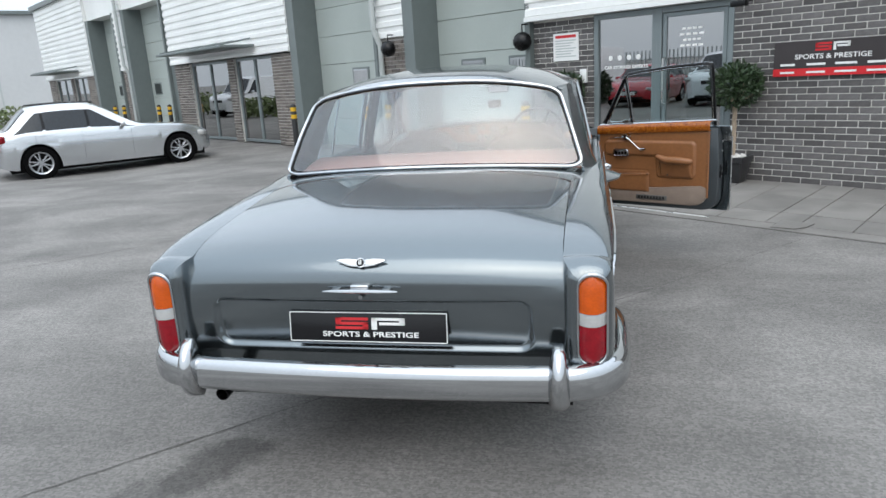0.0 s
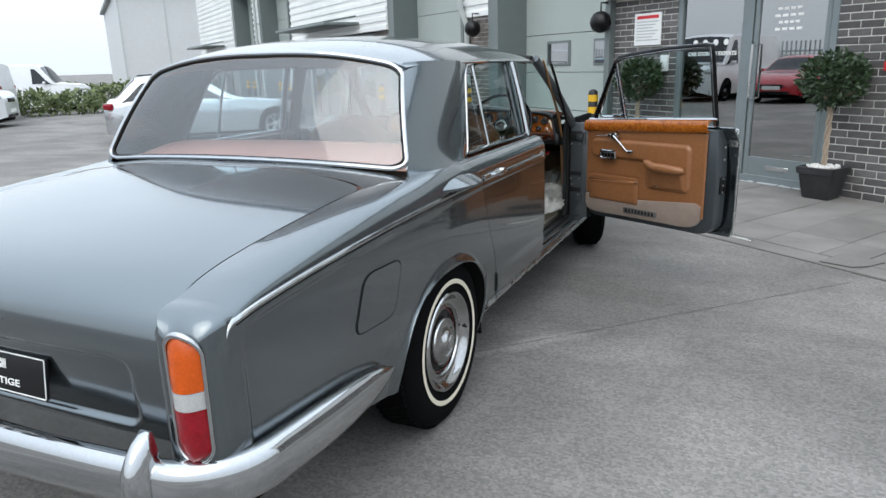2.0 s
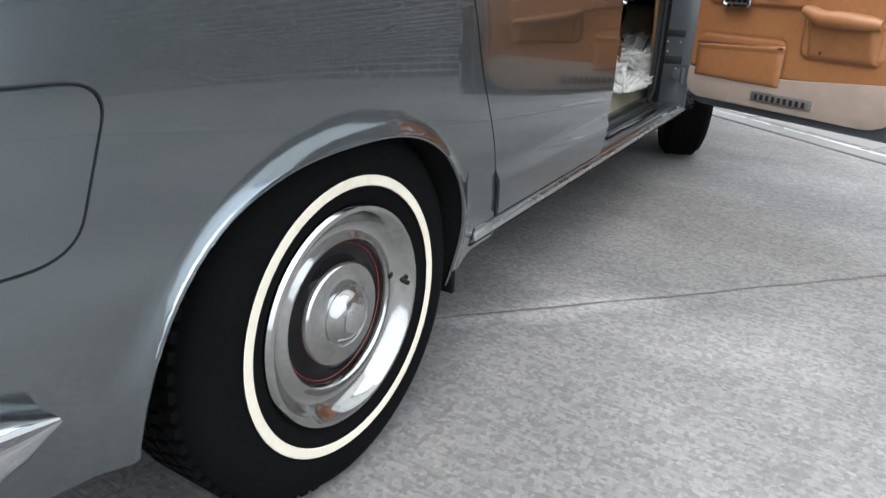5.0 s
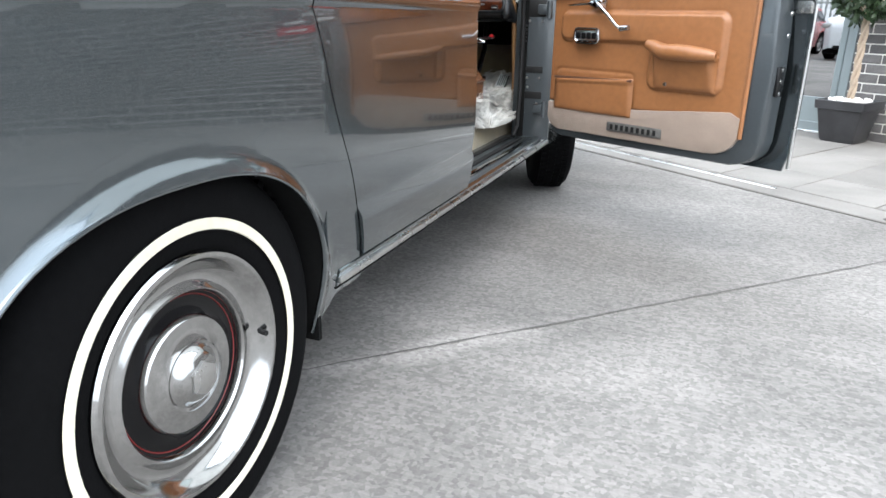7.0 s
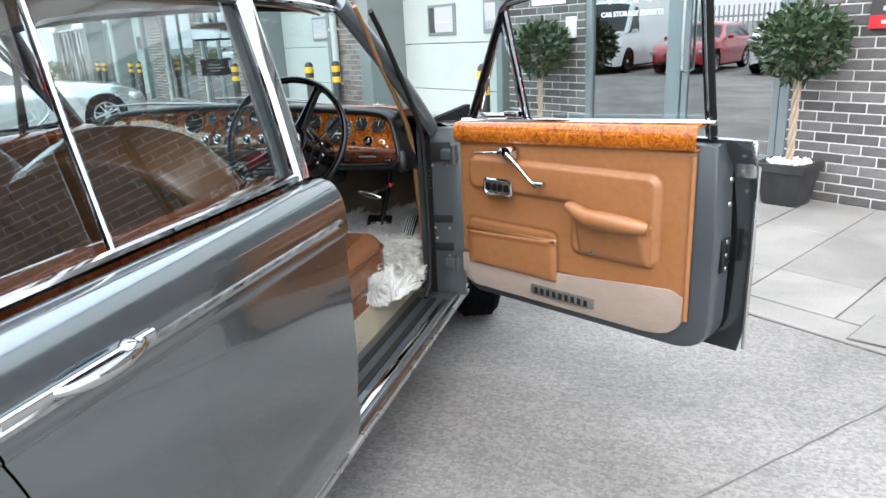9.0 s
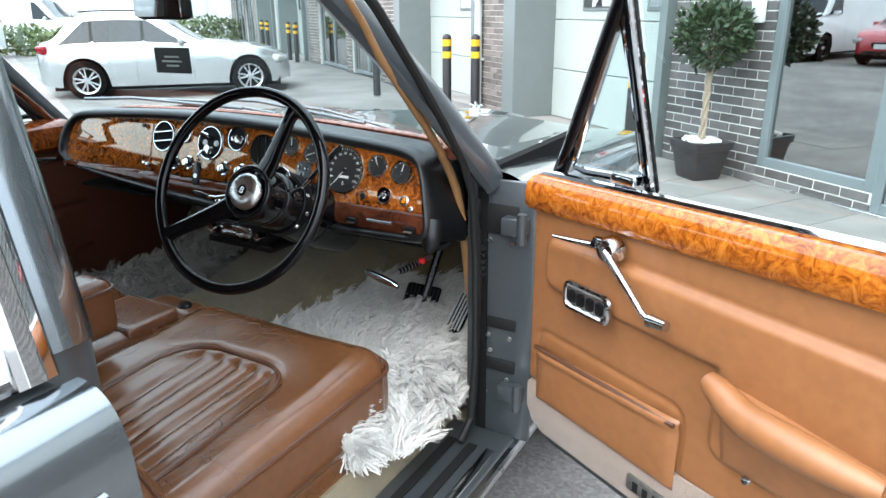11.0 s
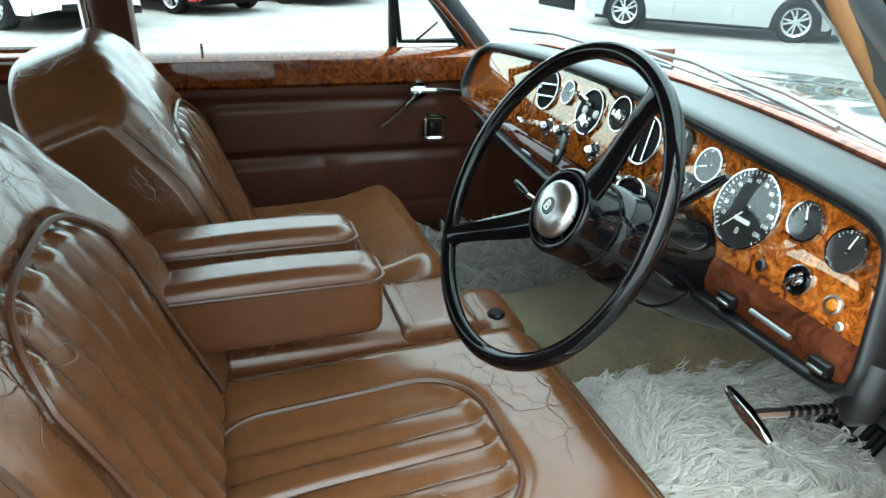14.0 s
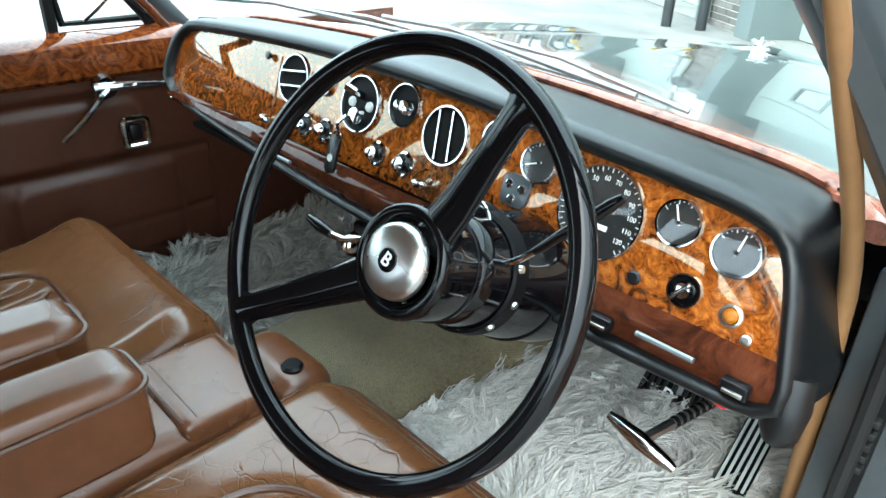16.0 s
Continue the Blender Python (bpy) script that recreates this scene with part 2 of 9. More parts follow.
M_KICK = material("grey_beige_carpet", (0.25, 0.19, 0.15), 0.95, vary=0.18, scale=16, fine=260, bump=0.8, bump_scale=420, sheen=0.3)
M_CARPET = material("olive_carpet", (0.150, 0.118, 0.058), 0.97, vary=0.45, scale=14, fine=170, bump=0.9, bump_scale=380, sheen=0.25)
M_BURR = burr_wood("burr_walnut", (0.045, 0.009, 0.0015), (0.19, 0.048, 0.007), (0.36, 0.120, 0.020), 44, ior=2.0, lacquer=(1.0, 0.90, 0.70), eyes=0.6)
M_CAP = burr_wood("orange_burr_capping", (0.12, 0.026, 0.003), (0.30, 0.082, 0.009), (0.46, 0.165, 0.022), 30, (1, 1, 1))
M_REDRAIL = burr_wood("reddish_walnut_rail", (0.07, 0.018, 0.009), (0.17, 0.052, 0.027), (0.25, 0.088, 0.048), 14)
# far and lower walnut, darkened to carry the cabin's shade
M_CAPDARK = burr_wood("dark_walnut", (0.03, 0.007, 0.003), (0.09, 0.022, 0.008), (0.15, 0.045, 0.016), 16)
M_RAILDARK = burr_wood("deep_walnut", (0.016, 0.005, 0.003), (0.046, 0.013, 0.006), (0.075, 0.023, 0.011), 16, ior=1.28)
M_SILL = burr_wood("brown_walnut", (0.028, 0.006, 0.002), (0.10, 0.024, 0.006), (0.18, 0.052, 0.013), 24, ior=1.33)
M_COACH = material("dark_red_line", (0.16, 0.008, 0.008), 0.4, vary=0.1)
M_WHEEL = material("polished_wheel_steel", (0.42, 0.42, 0.415), 0.10, metal=1.0, vary=0.14, scale=10, rough_vary=0.08)
M_WIPER = material("dull_grey_metal", (0.17, 0.19, 0.20), 0.38, metal=0.7, vary=0.1)
M_AMBER = material("amber_lens", (0.50, 0.075, 0.003), 0.22, coat=0.25, spec=0.35, vary=0.2, scale=30, fine=180, bump=0.35, bump_scale=220)
M_LAMP = material("amber_jewel", (0.30, 0.10, 0.004), 0.15, spec=0.5, vary=0.3, scale=60, fine=300, bump=0.4, bump_scale=600)
M_RED = material("red_lens", (0.22, 0.004, 0.010), 0.2, coat=0.25, spec=0.35, vary=0.25, scale=30, fine=180, bump=0.35, bump_scale=220)
M_CLEAR = material("grey_lens", (0.40, 0.40, 0.39), 0.2, coat=0.5, vary=0.12, scale=30, fine=180, bump=0.3, bump_scale=220)
M_GLASS = glass_material("car_glass", (0.80, 0.90, 0.90), 0.10)
M_GLASS_REAR = glass_material("rear_glass", (0.84, 0.92, 0.96), 0.17)
M_DIALGLASS = glass_material("dial_glass", (0.9, 0.9, 0.88), 0.07)
M_DIAL = material("dial_black", (0.012, 0.012, 0.013), 0.4, vary=0.1)
M_WHITE = material("white_marking", (0.75, 0.75, 0.73), 0.5, vary=0.04)
M_REDMARK = material("red_marking", (0.55, 0.015, 0.02), 0.45, vary=0.08)
M_PLATE = material("plate_black", (0.006, 0.006, 0.007), 0.25, spec=0.35, vary=0.1)
M_TRIMTAN = leather("tan_edge_trim", (0.24, 0.125, 0.050), 0.5)

M_CONCRETE = material("brushed_concrete", (0.180, 0.171, 0.160), 0.85, vary=0.15, scale=1.1, fine=120, bump=0.55, bump_scale=60, stain=0.24, stain_scale=0.8)
M_TREAD = material("scuffed_dark_plate", (0.13, 0.125, 0.118), 0.5, metal=0.5, vary=0.4, scale=30, fine=140)
M_SLAB = material("paving_slab", (0.200, 0.190, 0.176), 0.85, vary=0.14, scale=3, fine=70, bump=0.35, bump_scale=80, piece=0.10, stain=0.16, stain_scale=1.6)
M_JOINT = material("joint_tar", (0.10, 0.095, 0.088), 0.9, vary=0.4)
M_BRICK = material("blue_grey_brick", (0.100, 0.094, 0.092), 0.74, vary=0.3, scale=11, fine=120, bump=0.5, bump_scale=90, piece=0.38)
M_MORTAR = material("pale_mortar", (0.60, 0.58, 0.54), 0.92, vary=0.12, scale=9, fine=140, bump=0.4, bump_scale=160)
M_CLAD = material("white_ribbed_cladding", (0.76, 0.77, 0.75), 0.42, vary=0.05, scale=0.8, fine=14, stain=0.05, stain_scale=0.5)
M_GREYDOOR = material("grey_green_panel", (0.36, 0.40, 0.375), 0.45, vary=0.05, scale=1.2, fine=26, stain=0.05)
M_JAMB = material("dark_grey_flashing", (0.135, 0.158, 0.155), 0.4, vary=0.08)
M_FRAME = material("grey_aluminium_frame", (0.185, 0.215, 0.220), 0.35, metal=0.2, vary=0.06)
M_SHOPGLASS = glass_material("shop_glass", (0.26, 0.27, 0.275), 0.46)
# room surfaces near black: the dimness behind glass is in their colour
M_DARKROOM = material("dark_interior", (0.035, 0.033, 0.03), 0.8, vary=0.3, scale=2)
M_BLIND = material("white_blind", (0.62, 0.60, 0.55), 0.8, vary=0.06)
M_BOLLARD = material("bollard_black", (0.016, 0.016, 0.017), 0.4, vary=0.15)
M_YELLOW = material("yellow_band", (0.62, 0.36, 0.01), 0.5, vary=0.12)
M_SIGN = material("sign_dark", (0.035, 0.028, 0.028), 0.3, vary=0.1)
M_POT = material("black_pot", (0.028, 0.028, 0.030), 0.35, vary=0.25, scale=14, stain=0.2, stain_scale=6)
M_LEAF = material("bay_leaf", (0.028, 0.052, 0.020), 0.45, vary=0.45, scale=18, fine=60)
M_BARK = material("pale_twisted_bark", (0.34, 0.27, 0.20), 0.8, vary=0.25, scale=30, bump=0.5, bump_scale=90)
M_GRAVEL = material("white_gravel", (0.62, 0.60, 0.57), 0.8, vary=0.2, scale=60)
M_PIPE = material("grey_downpipe", (0.42, 0.45, 0.44), 0.4, vary=0.08)
M_HEDGE = material("hedge_leaf", (0.10, 0.13, 0.045), 0.7, vary=0.5, scale=5, fine=30)
M_FARWALL = material("pale_grey_panels", (0.52, 0.53, 0.53), 0.5, vary=0.05, scale=0.3, fine=4)
M_SILVER = material("silver_paint", (0.60, 0.62, 0.64), 0.24, metal=0.85, coat=1.0, vary=0.03)
M_WHITECAR = material("white_paint", (0.72, 0.73, 0.74), 0.25, coat=1.0, vary=0.03)
M_REDCAR = material("red_paint", (0.38, 0.015, 0.025), 0.25, coat=1.0, vary=0.05)
M_DARKCAR = material("dark_blue_paint", (0.025, 0.035, 0.055), 0.25, coat=1.0, vary=0.05)
M_BLUECAR = material("pale_blue_paint", (0.16, 0.27, 0.36), 0.25, metal=0.3, coat=1.0, vary=0.05)
M_CARGLASS = material("dark_car_glass", (0.010, 0.014, 0.018), 0.04, spec=0.5, vary=0.1)
M_ALLOY = material("alloy_wheel", (0.52, 0.53, 0.55), 0.28, metal=0.9, vary=0.06)
M_FLEECE = material("cream_fleece", (0.52, 0.51, 0.475), 0.95, vary=0.18, scale=14, sheen=0.5)
# hide coloured dark for the shade between the locks
M_HIDESHADE = material("sheep_hide", (0.13, 0.115, 0.095), 0.95, vary=0.2, scale=14)
# the cream fleece at about half tone, for the far footwell's shade
M_FLEECESHADE = material("grey_fleece", (0.28, 0.265, 0.24), 0.95, vary=0.2, scale=14, sheen=0.4)


# ---------------------------------------------------------------- mesh helpers
def curve(*knots):
    """A smooth function through (t, value) knots, held flat outside them."""
    t = np.array([k[0] for k in knots], float)
    v = np.array([k[1] for k in knots], float)
    d = np.diff(v) / np.diff(t)
    m = np.zeros(len(t))
    m[0], m[-1] = d[0], d[-1]
    for i in range(1, len(t) - 1):
        m[i] = 0 if d[i - 1] * d[i] <= 0 else 2 * d[i - 1] * d[i] / (d[i - 1] + d[i])

    def f(x):
        if x <= t[0]:
            return float(v[0])
        if x >= t[-1]:
            return float(v[-1])
        i = int(np.searchsorted(t, x) - 1)
        h = t[i + 1] - t[i]
        s = (x - t[i]) / h
        return float((2 * s**3 - 3 * s**2 + 1) * v[i] + (s**3 - 2 * s**2 + s) * h * m[i] + (3 * s**2 - 2 * s**3) * v[i + 1] + (s**3 - s**2) * h * m[i + 1])
    return f


def smooth01(t):
    t = min(1, max(0, t))
    return t * t * (3 - 2 * t)


def part(name, bm, mat, parent=None, label="", smooth=True, mirror=False, edge=None):
    """Links a bmesh as one mesh object, under a thing or a part if one is given."""
    if mirror:
        bmesh.ops.scale(bm, vec=(-1, 1, 1), verts=bm.verts)
        bmesh.ops.reverse_faces(bm, faces=bm.faces)
    me = bpy.data.meshes.new(name)
    bm.to_mesh(me)
    bm.free()
    me.materials.append(mat)
    if smooth:
        me.shade_smooth()
        me.set_sharp_from_angle(angle=radians(edge or 38))
    ob = new(name, me)
    if parent is not None:
        ob.parent = parent
    if label:
        ob["label"] = label
    return ob


def empty(name, m=None, label="", category="", group="", kind=""):
    ob = new(name)
    ob.empty_display_size = 0.2
    if m is not None:
        ob.matrix_basis = m
    return tagged(ob, label, category, group, kind)


def grid(fn, us, vs, bm=None, flip=False, close_u=False):
    """A sheet of quads over fn(u, v)."""
    bm = bm or bmesh.new()
    rows = [[bm.verts.new(fn(u, v)) for v in vs] for u in us]
    n = len(rows)
    for i in range(n if close_u else n - 1):
        a, b = rows[i], rows[(i + 1) % n]
        for j in range(len(vs) - 1):
            q = (a[j], b[j], b[j + 1], a[j + 1])
            bm.faces.new(q[::-1] if flip else q)
    return bm


def lin(a, b, n):
    return [a + (b - a) * i / (n - 1) for i in range(n)]


def thick(bm, d):
    """Gives an open sheet thickness d against its normals."""
    bmesh.ops.recalc_face_normals(bm, faces=bm.faces)
    bmesh.ops.solidify(bm, geom=bm.faces[:], thickness=d)
    return bm


def box(x0, x1, y0, y1, z0, z1, bevel=0.0, seg=2, bm=None, m=None):
    bm2 = bmesh.new()
    bmesh.ops.create_cube(bm2, size=1)
    for v in bm2.verts:
        v.co = Vector(((x0 + x1) / 2 + v.co.x * (x1 - x0), (y0 + y1) / 2 + v.co.y * (y1 - y0), (z0 + z1) / 2 + v.co.z * (z1 - z0)))
    if bevel:
        bmesh.ops.bevel(bm2, geom=bm2.edges[:], offset=bevel, segments=seg, profile=0.5, affect="EDGES")
    if m is not None:
        bm2.transform(m)
    return join(bm, bm2)


def join(bm, bm2):
    if bm is None:
        return bm2
    me = bpy.data.meshes.new("tmp")
    bm2.to_mesh(me)
    bm.from_mesh(me)
    bpy.data.meshes.remove(me)
    bm2.free()
    return bm


def tube(pts, r, sides=8, closed=False, bm=None, flat=None, caps=True):
    """A round bar along points; r may be a list; flat squeezes it along one axis vector."""
    bm2 = bmesh.new()
    P = [Vector(p) for p in pts]
    n = len(P)
    rs = r if isinstance(r, (list, tuple)) else [r] * n
    rings = []
    ref = None
    for i, p in enumerate(P):
        if closed:
            t = P[(i + 1) % n] - P[i - 1]
        else:
            t = P[min(i + 1, n - 1)] - P[max(i - 1, 0)]
        t.normalize()
        if ref is None:
            ref = t.orthogonal()
        a = (ref - t * ref.dot(t)).normalized()
        ref = a
        b = t.cross(a)
        ring = []
        for k in range(sides):
            w = 2 * math.pi * k / sides
            o = (a * math.cos(w) + b * math.sin(w)) * rs[i]
            if flat is not None:
                f = Vector(flat[0]).normalized()
                o = o - f * o.dot(f) * (1 - flat[1])
            ring.append(bm2.verts.new(p + o))
        rings.append(ring)
    for i in range(n if closed else n - 1):
        A, B = rings[i], rings[(i + 1) % n]
        for k in range(sides):
            bm2.faces.new((A[k], A[(k + 1) % sides], B[(k + 1) % sides], B[k]))
    if not closed and caps:
        bm2.faces.new(rings[0][::-1])
        bm2.faces.new(rings[-1])
    return join(bm, bm2)


def lathe(profile, n=32, m=None, bm=None):
    """Turns (radius, height) points about z."""
    bm2 = bmesh.new()
    rings = []
    for r, z in profile:
        if r < 1e-6:
            rings.append([bm2.verts.new((0, 0, z))])
        else:
            rings.append([bm2.verts.new((r * math.cos(2 * math.pi * k / n), r * math.sin(2 * math.pi * k / n), z)) for k in range(n)])
    for A, B in zip(rings, rings[1:]):
        for k in range(n):
            k2 = (k + 1) % n
            f = [A[k % len(A)], A[k2 % len(A)], B[k2 % len(B)], B[k % len(B)]]
            f = list(dict.fromkeys(f))
            if len(f) > 2:
                bm2.faces.new(f)
    bmesh.ops.recalc_face_normals(bm2, faces=bm2.faces)
    if m is not None:
        bm2.transform(m)
    return join(bm, bm2)


def plate(outline, d, m=None, bevel=0.0, bm=None, seg=2):
    """A flat slab: an outline in x, y, thickness d along z."""
    bm2 = bmesh.new()
    vs = [bm2.verts.new((x, y, 0)) for x, y in outline]
    f = bm2.faces.new(vs)
    ex = bmesh.ops.extrude_face_region(bm2, geom=[f])
    bmesh.ops.translate(bm2, vec=(0, 0, d), verts=[v for v in ex["geom"] if isinstance(v, bmesh.types.BMVert)])
    bmesh.ops.recalc_face_normals(bm2, faces=bm2.faces)
    if bevel:
        top = [e for e in bm2.edges if all(v.co.z > d * 0.5 for v in e.verts)]
        bmesh.ops.bevel(bm2, geom=top, offset=bevel, segments=seg, profile=0.5, affect="EDGES")
    if m is not None:
        bm2.transform(m)
    return join(bm, bm2)


def rounded(x0, x1, y0, y1, r, n=5):
    """A rounded rectangle's outline."""
    out = []
    for cx, cy, a in ((x1 - r, y1 - r, 0), (x0 + r, y1 - r, 90), (x0 + r, y0 + r, 180), (x1 - r, y0 + r, 270)):
        for k in range(n + 1):
            w = radians(a + 90 * k / n)
            out.append((cx + r * math.cos(w), cy + r * math.sin(w)))
    return out


def text_mesh(body, size, m, mat, name, parent, label="", depth=0.0015, bold=0.0, sx=1.0):
    cu = bpy.data.curves.new("t", "FONT")
    cu.body, cu.size, cu.extrude, cu.align_x, cu.align_y, cu.offset, cu.resolution_u = body, size, depth, "CENTER", "CENTER", bold, 3
    ob = bpy.data.objects.new("t", cu)
    scene.collection.objects.link(ob)
    me = bpy.data.meshes.new_from_object(ob.evaluated_get(bpy.context.evaluated_depsgraph_get()))
    bpy.data.objects.remove(ob)
    bpy.data.curves.remove(cu)
    me.transform(m @ Matrix.Diagonal((sx, 1, 1, 1)))
    me.materials.clear()
    me.materials.append(mat)
    o = new(name, me)
    if parent is not None:
        o.parent = parent
    if label:
        o["label"] = label
    return o


RX90 = Matrix.Rotation(radians(90), 4, "X")
RY90 = Matrix.Rotation(radians(90), 4, "Y")


def at(x, y, z, rx=0, ry=0, rz=0):
    return pose(x, y, z, rx, ry, rz)


def initials(k, m, parent):
    """The two squared initials as rounded strokes, 0.11 by 0.045 at k = 1."""
    t = 0.010 * k

    def stroke(pts, mat, name):
        bm = None
        for (xa, ya), (xb, yb) in zip(pts, pts[1:]):
            bm = box(min(xa, xb) * k - t / 2, max(xa, xb) * k + t / 2, min(ya, yb) * k - t / 2, max(ya, yb) * k + t / 2, 0.0, 0.0018 * max(1, k * 0.7), 0.0006, 1, bm)
        bm.transform(m)
        part(name, bm, mat, parent, smooth=False)
    stroke([(-0.008, 0.016), (-0.058, 0.016), (-0.058, 0.0), (-0.008, 0.0), (-0.008, -0.016), (-0.058, -0.016)], M_REDMARK, "initial_red")
    stroke([(0.008, -0.016), (0.008, 0.016), (0.058, 0.016), (0.058, 0.0), (0.022, 0.0)], M_WHITE, "initial_white")



# ---------------------------------------------------------------- ground
WALL = pose(0.88, 7.02, 0, 0, 0, -36.5)     # facade frame: x along the wall to the right, y into the building, z up
bm = bmesh.new()
bmesh.ops.create_grid(bm, x_segments=240, y_segments=240, size=1)
for v in bm.verts:
    r = max(abs(v.co.x), abs(v.co.y))
    k = (r ** 3) * 900 / max(r, 1e-6) if r > 0 else 0
    v.co.x, v.co.y = v.co.x * k, v.co.y * k
    v.co.z = -0.12 * math.exp(-((v.co.x + 9.4) ** 2 + (v.co.y - 9.7) ** 2) / 9.0)      # shallow drainage dip in the yard
ground = tagged(part("ground", bm, M_CONCRETE, smooth=False), "worn grey brushed concrete yard with stains", "ground", kind="structure")
n, l = M_CONCRETE.node_tree.nodes, M_CONCRETE.node_tree.links
# brushed grain across the bays
bs = n["Principled BSDF"]
tcx = next(k for k in n if k.type == "TEX_COORD")
mpx = n.new("ShaderNodeMapping")
mpx.inputs["Rotation"].default_value = (0, 0, radians(-45.65))
mpx.inputs["Scale"].default_value = (7, 110, 1)
l.new(tcx.outputs["Object"], mpx.inputs["Vector"])
nzx = n.new("ShaderNodeTexNoise")
nzx.inputs["Scale"].default_value, nzx.inputs["Detail"].default_value = 1.0, 4
l.new(mpx.outputs["Vector"], nzx.inputs["Vector"])
old = bs.inputs["Normal"].links[0].from_node
bpx = n.new("ShaderNodeBump")
bpx.inputs["Strength"].default_value, bpx.inputs["Distance"].default_value = 0.42, 0.005
l.new(nzx.outputs["Fac"], bpx.inputs["Height"]); l.new(old.outputs["Normal"], bpx.inputs["Normal"]); l.new(bpx.outputs["Normal"], bs.inputs["Normal"])
# exposed aggregate: pale and dark grains, and long pale scuffs
sc = bs.inputs["Base Color"].links[0].from_node
vor = n.new("ShaderNodeTexVoronoi"); vor.inputs["Scale"].default_value = 85
l.new(tcx.outputs["Object"], vor.inputs["Vector"])
vr = n.new("ShaderNodeMapRange")
vr.inputs["From Min"].default_value, vr.inputs["From Max"].default_value, vr.inputs["To Min"].default_value, vr.inputs["To Max"].default_value = 0.1, 0.9, 0.80, 1.20
sepx = n.new("ShaderNodeSeparateColor")
l.new(vor.outputs["Color"], sepx.inputs["Color"]); l.new(sepx.outputs["Red"], vr.inputs["Value"])
mps = n.new("ShaderNodeMapping")
mps.inputs["Rotation"].default_value, mps.inputs["Scale"].default_value = (0, 0, radians(-45.65)), (0.55, 1.9, 1)
l.new(tcx.outputs["Object"], mps.inputs["Vector"])
scu = n.new("ShaderNodeTexNoise"); scu.inputs["Scale"].default_value, scu.inputs["Detail"].default_value, scu.inputs["Roughness"].default_value = 1.3, 9, 0.62
l.new(mps.outputs["Vector"], scu.inputs["Vector"])
sr2 = n.new("ShaderNodeMapRange")
sr2.inputs["From Min"].default_value, sr2.inputs["From Max"].default_value, sr2.inputs["To Min"].default_value, sr2.inputs["To Max"].default_value = 0.36, 0.66, 0.90, 1.14
l.new(scu.outputs["Fac"], sr2.inputs["Value"])
m1 = n.new("ShaderNodeMath"); m1.operation = "MULTIPLY"
l.new(vr.outputs["Result"], m1.inputs[0]); l.new(sr2.outputs["Result"], m1.inputs[1])
v2 = n.new("ShaderNodeVectorMath"); v2.operation = "SCALE"
br = n.new("ShaderNodeMapRange")             # tone follows the brushed lines, darker in the hollows
br.inputs["From Min"].default_value, br.inputs["From Max"].default_value, br.inputs["To Min"].default_value, br.inputs["To Max"].default_value = 0.35, 0.65, 0.91, 1.08
l.new(nzx.outputs["Fac"], br.inputs["Value"])
m2 = n.new("ShaderNodeMath"); m2.operation = "MULTIPLY"
l.new(m1.outputs[0], m2.inputs[0]); l.new(br.outputs["Result"], m2.inputs[1])
# an old oil patch on the concrete: an uneven oval
mpo = n.new("ShaderNodeMapping"); mpo.vector_type = "TEXTURE"
mpo.inputs["Location"].default_value, mpo.inputs["Rotation"].default_value, mpo.inputs["Scale"].default_value = (-0.80, -1.22, 0), (0, 0, radians(58)), (0.42, 0.16, 1)
l.new(tcx.outputs["Object"], mpo.inputs["Vector"])
lo = n.new("ShaderNodeVectorMath"); lo.operation = "LENGTH"
l.new(mpo.outputs["Vector"], lo.inputs[0])
no = n.new("ShaderNodeTexNoise"); no.inputs["Scale"].default_value, no.inputs["Detail"].default_value = 7, 8
l.new(tcx.outputs["Object"], no.inputs["Vector"])
ao = n.new("ShaderNodeMath"); ao.operation = "MULTIPLY_ADD"; ao.inputs[1].default_value = 1.6
l.new(no.outputs["Fac"], ao.inputs[0]); l.new(lo.outputs["Value"], ao.inputs[2])
ro = n.new("ShaderNodeMapRange")
ro.inputs["From Min"].default_value, ro.inputs["From Max"].default_value, ro.inputs["To Min"].default_value, ro.inputs["To Max"].default_value = 1.35, 1.85, 0.50, 1.0
l.new(ao.outputs[0], ro.inputs["Value"])
m3 = n.new("ShaderNodeMath"); m3.operation = "MULTIPLY"
l.new(m2.outputs[0], m3.inputs[0]); l.new(ro.outputs["Result"], m3.inputs[1])
# pale cement scuffed along the joint beside the car
mpp = n.new("ShaderNodeMapping"); mpp.vector_type = "TEXTURE"
mpp.inputs["Location"].default_value, mpp.inputs["Rotation"].default_value, mpp.inputs["Scale"].default_value = (0.88, 0.87, 0), (0, 0, radians(45.65)), (0.62, 0.075, 1)
l.new(tcx.outputs["Object"], mpp.inputs["Vector"])
lp = n.new("ShaderNodeVectorMath"); lp.operation = "LENGTH"
l.new(mpp.outputs["Vector"], lp.inputs[0])
ap = n.new("ShaderNodeMath"); ap.operation = "MULTIPLY_ADD"; ap.inputs[1].default_value = 1.8
l.new(no.outputs["Fac"], ap.inputs[0]); l.new(lp.outputs["Value"], ap.inputs[2])
rpp = n.new("ShaderNodeMapRange")
rpp.inputs["From Min"].default_value, rpp.inputs["From Max"].default_value, rpp.inputs["To Min"].default_value, rpp.inputs["To Max"].default_value = 1.25, 1.95, 1.42, 1.0
l.new(ap.outputs[0], rpp.inputs["Value"])
m4 = n.new("ShaderNodeMath"); m4.operation = "MULTIPLY"
l.new(m3.outputs[0], m4.inputs[0]); l.new(rpp.outputs["Result"], m4.inputs[1])
l.new(sc.outputs["Vector"], v2.inputs[0]); l.new(m4.outputs[0], v2.inputs["Scale"]); l.new(v2.outputs["Vector"], bs.inputs["Base Color"])

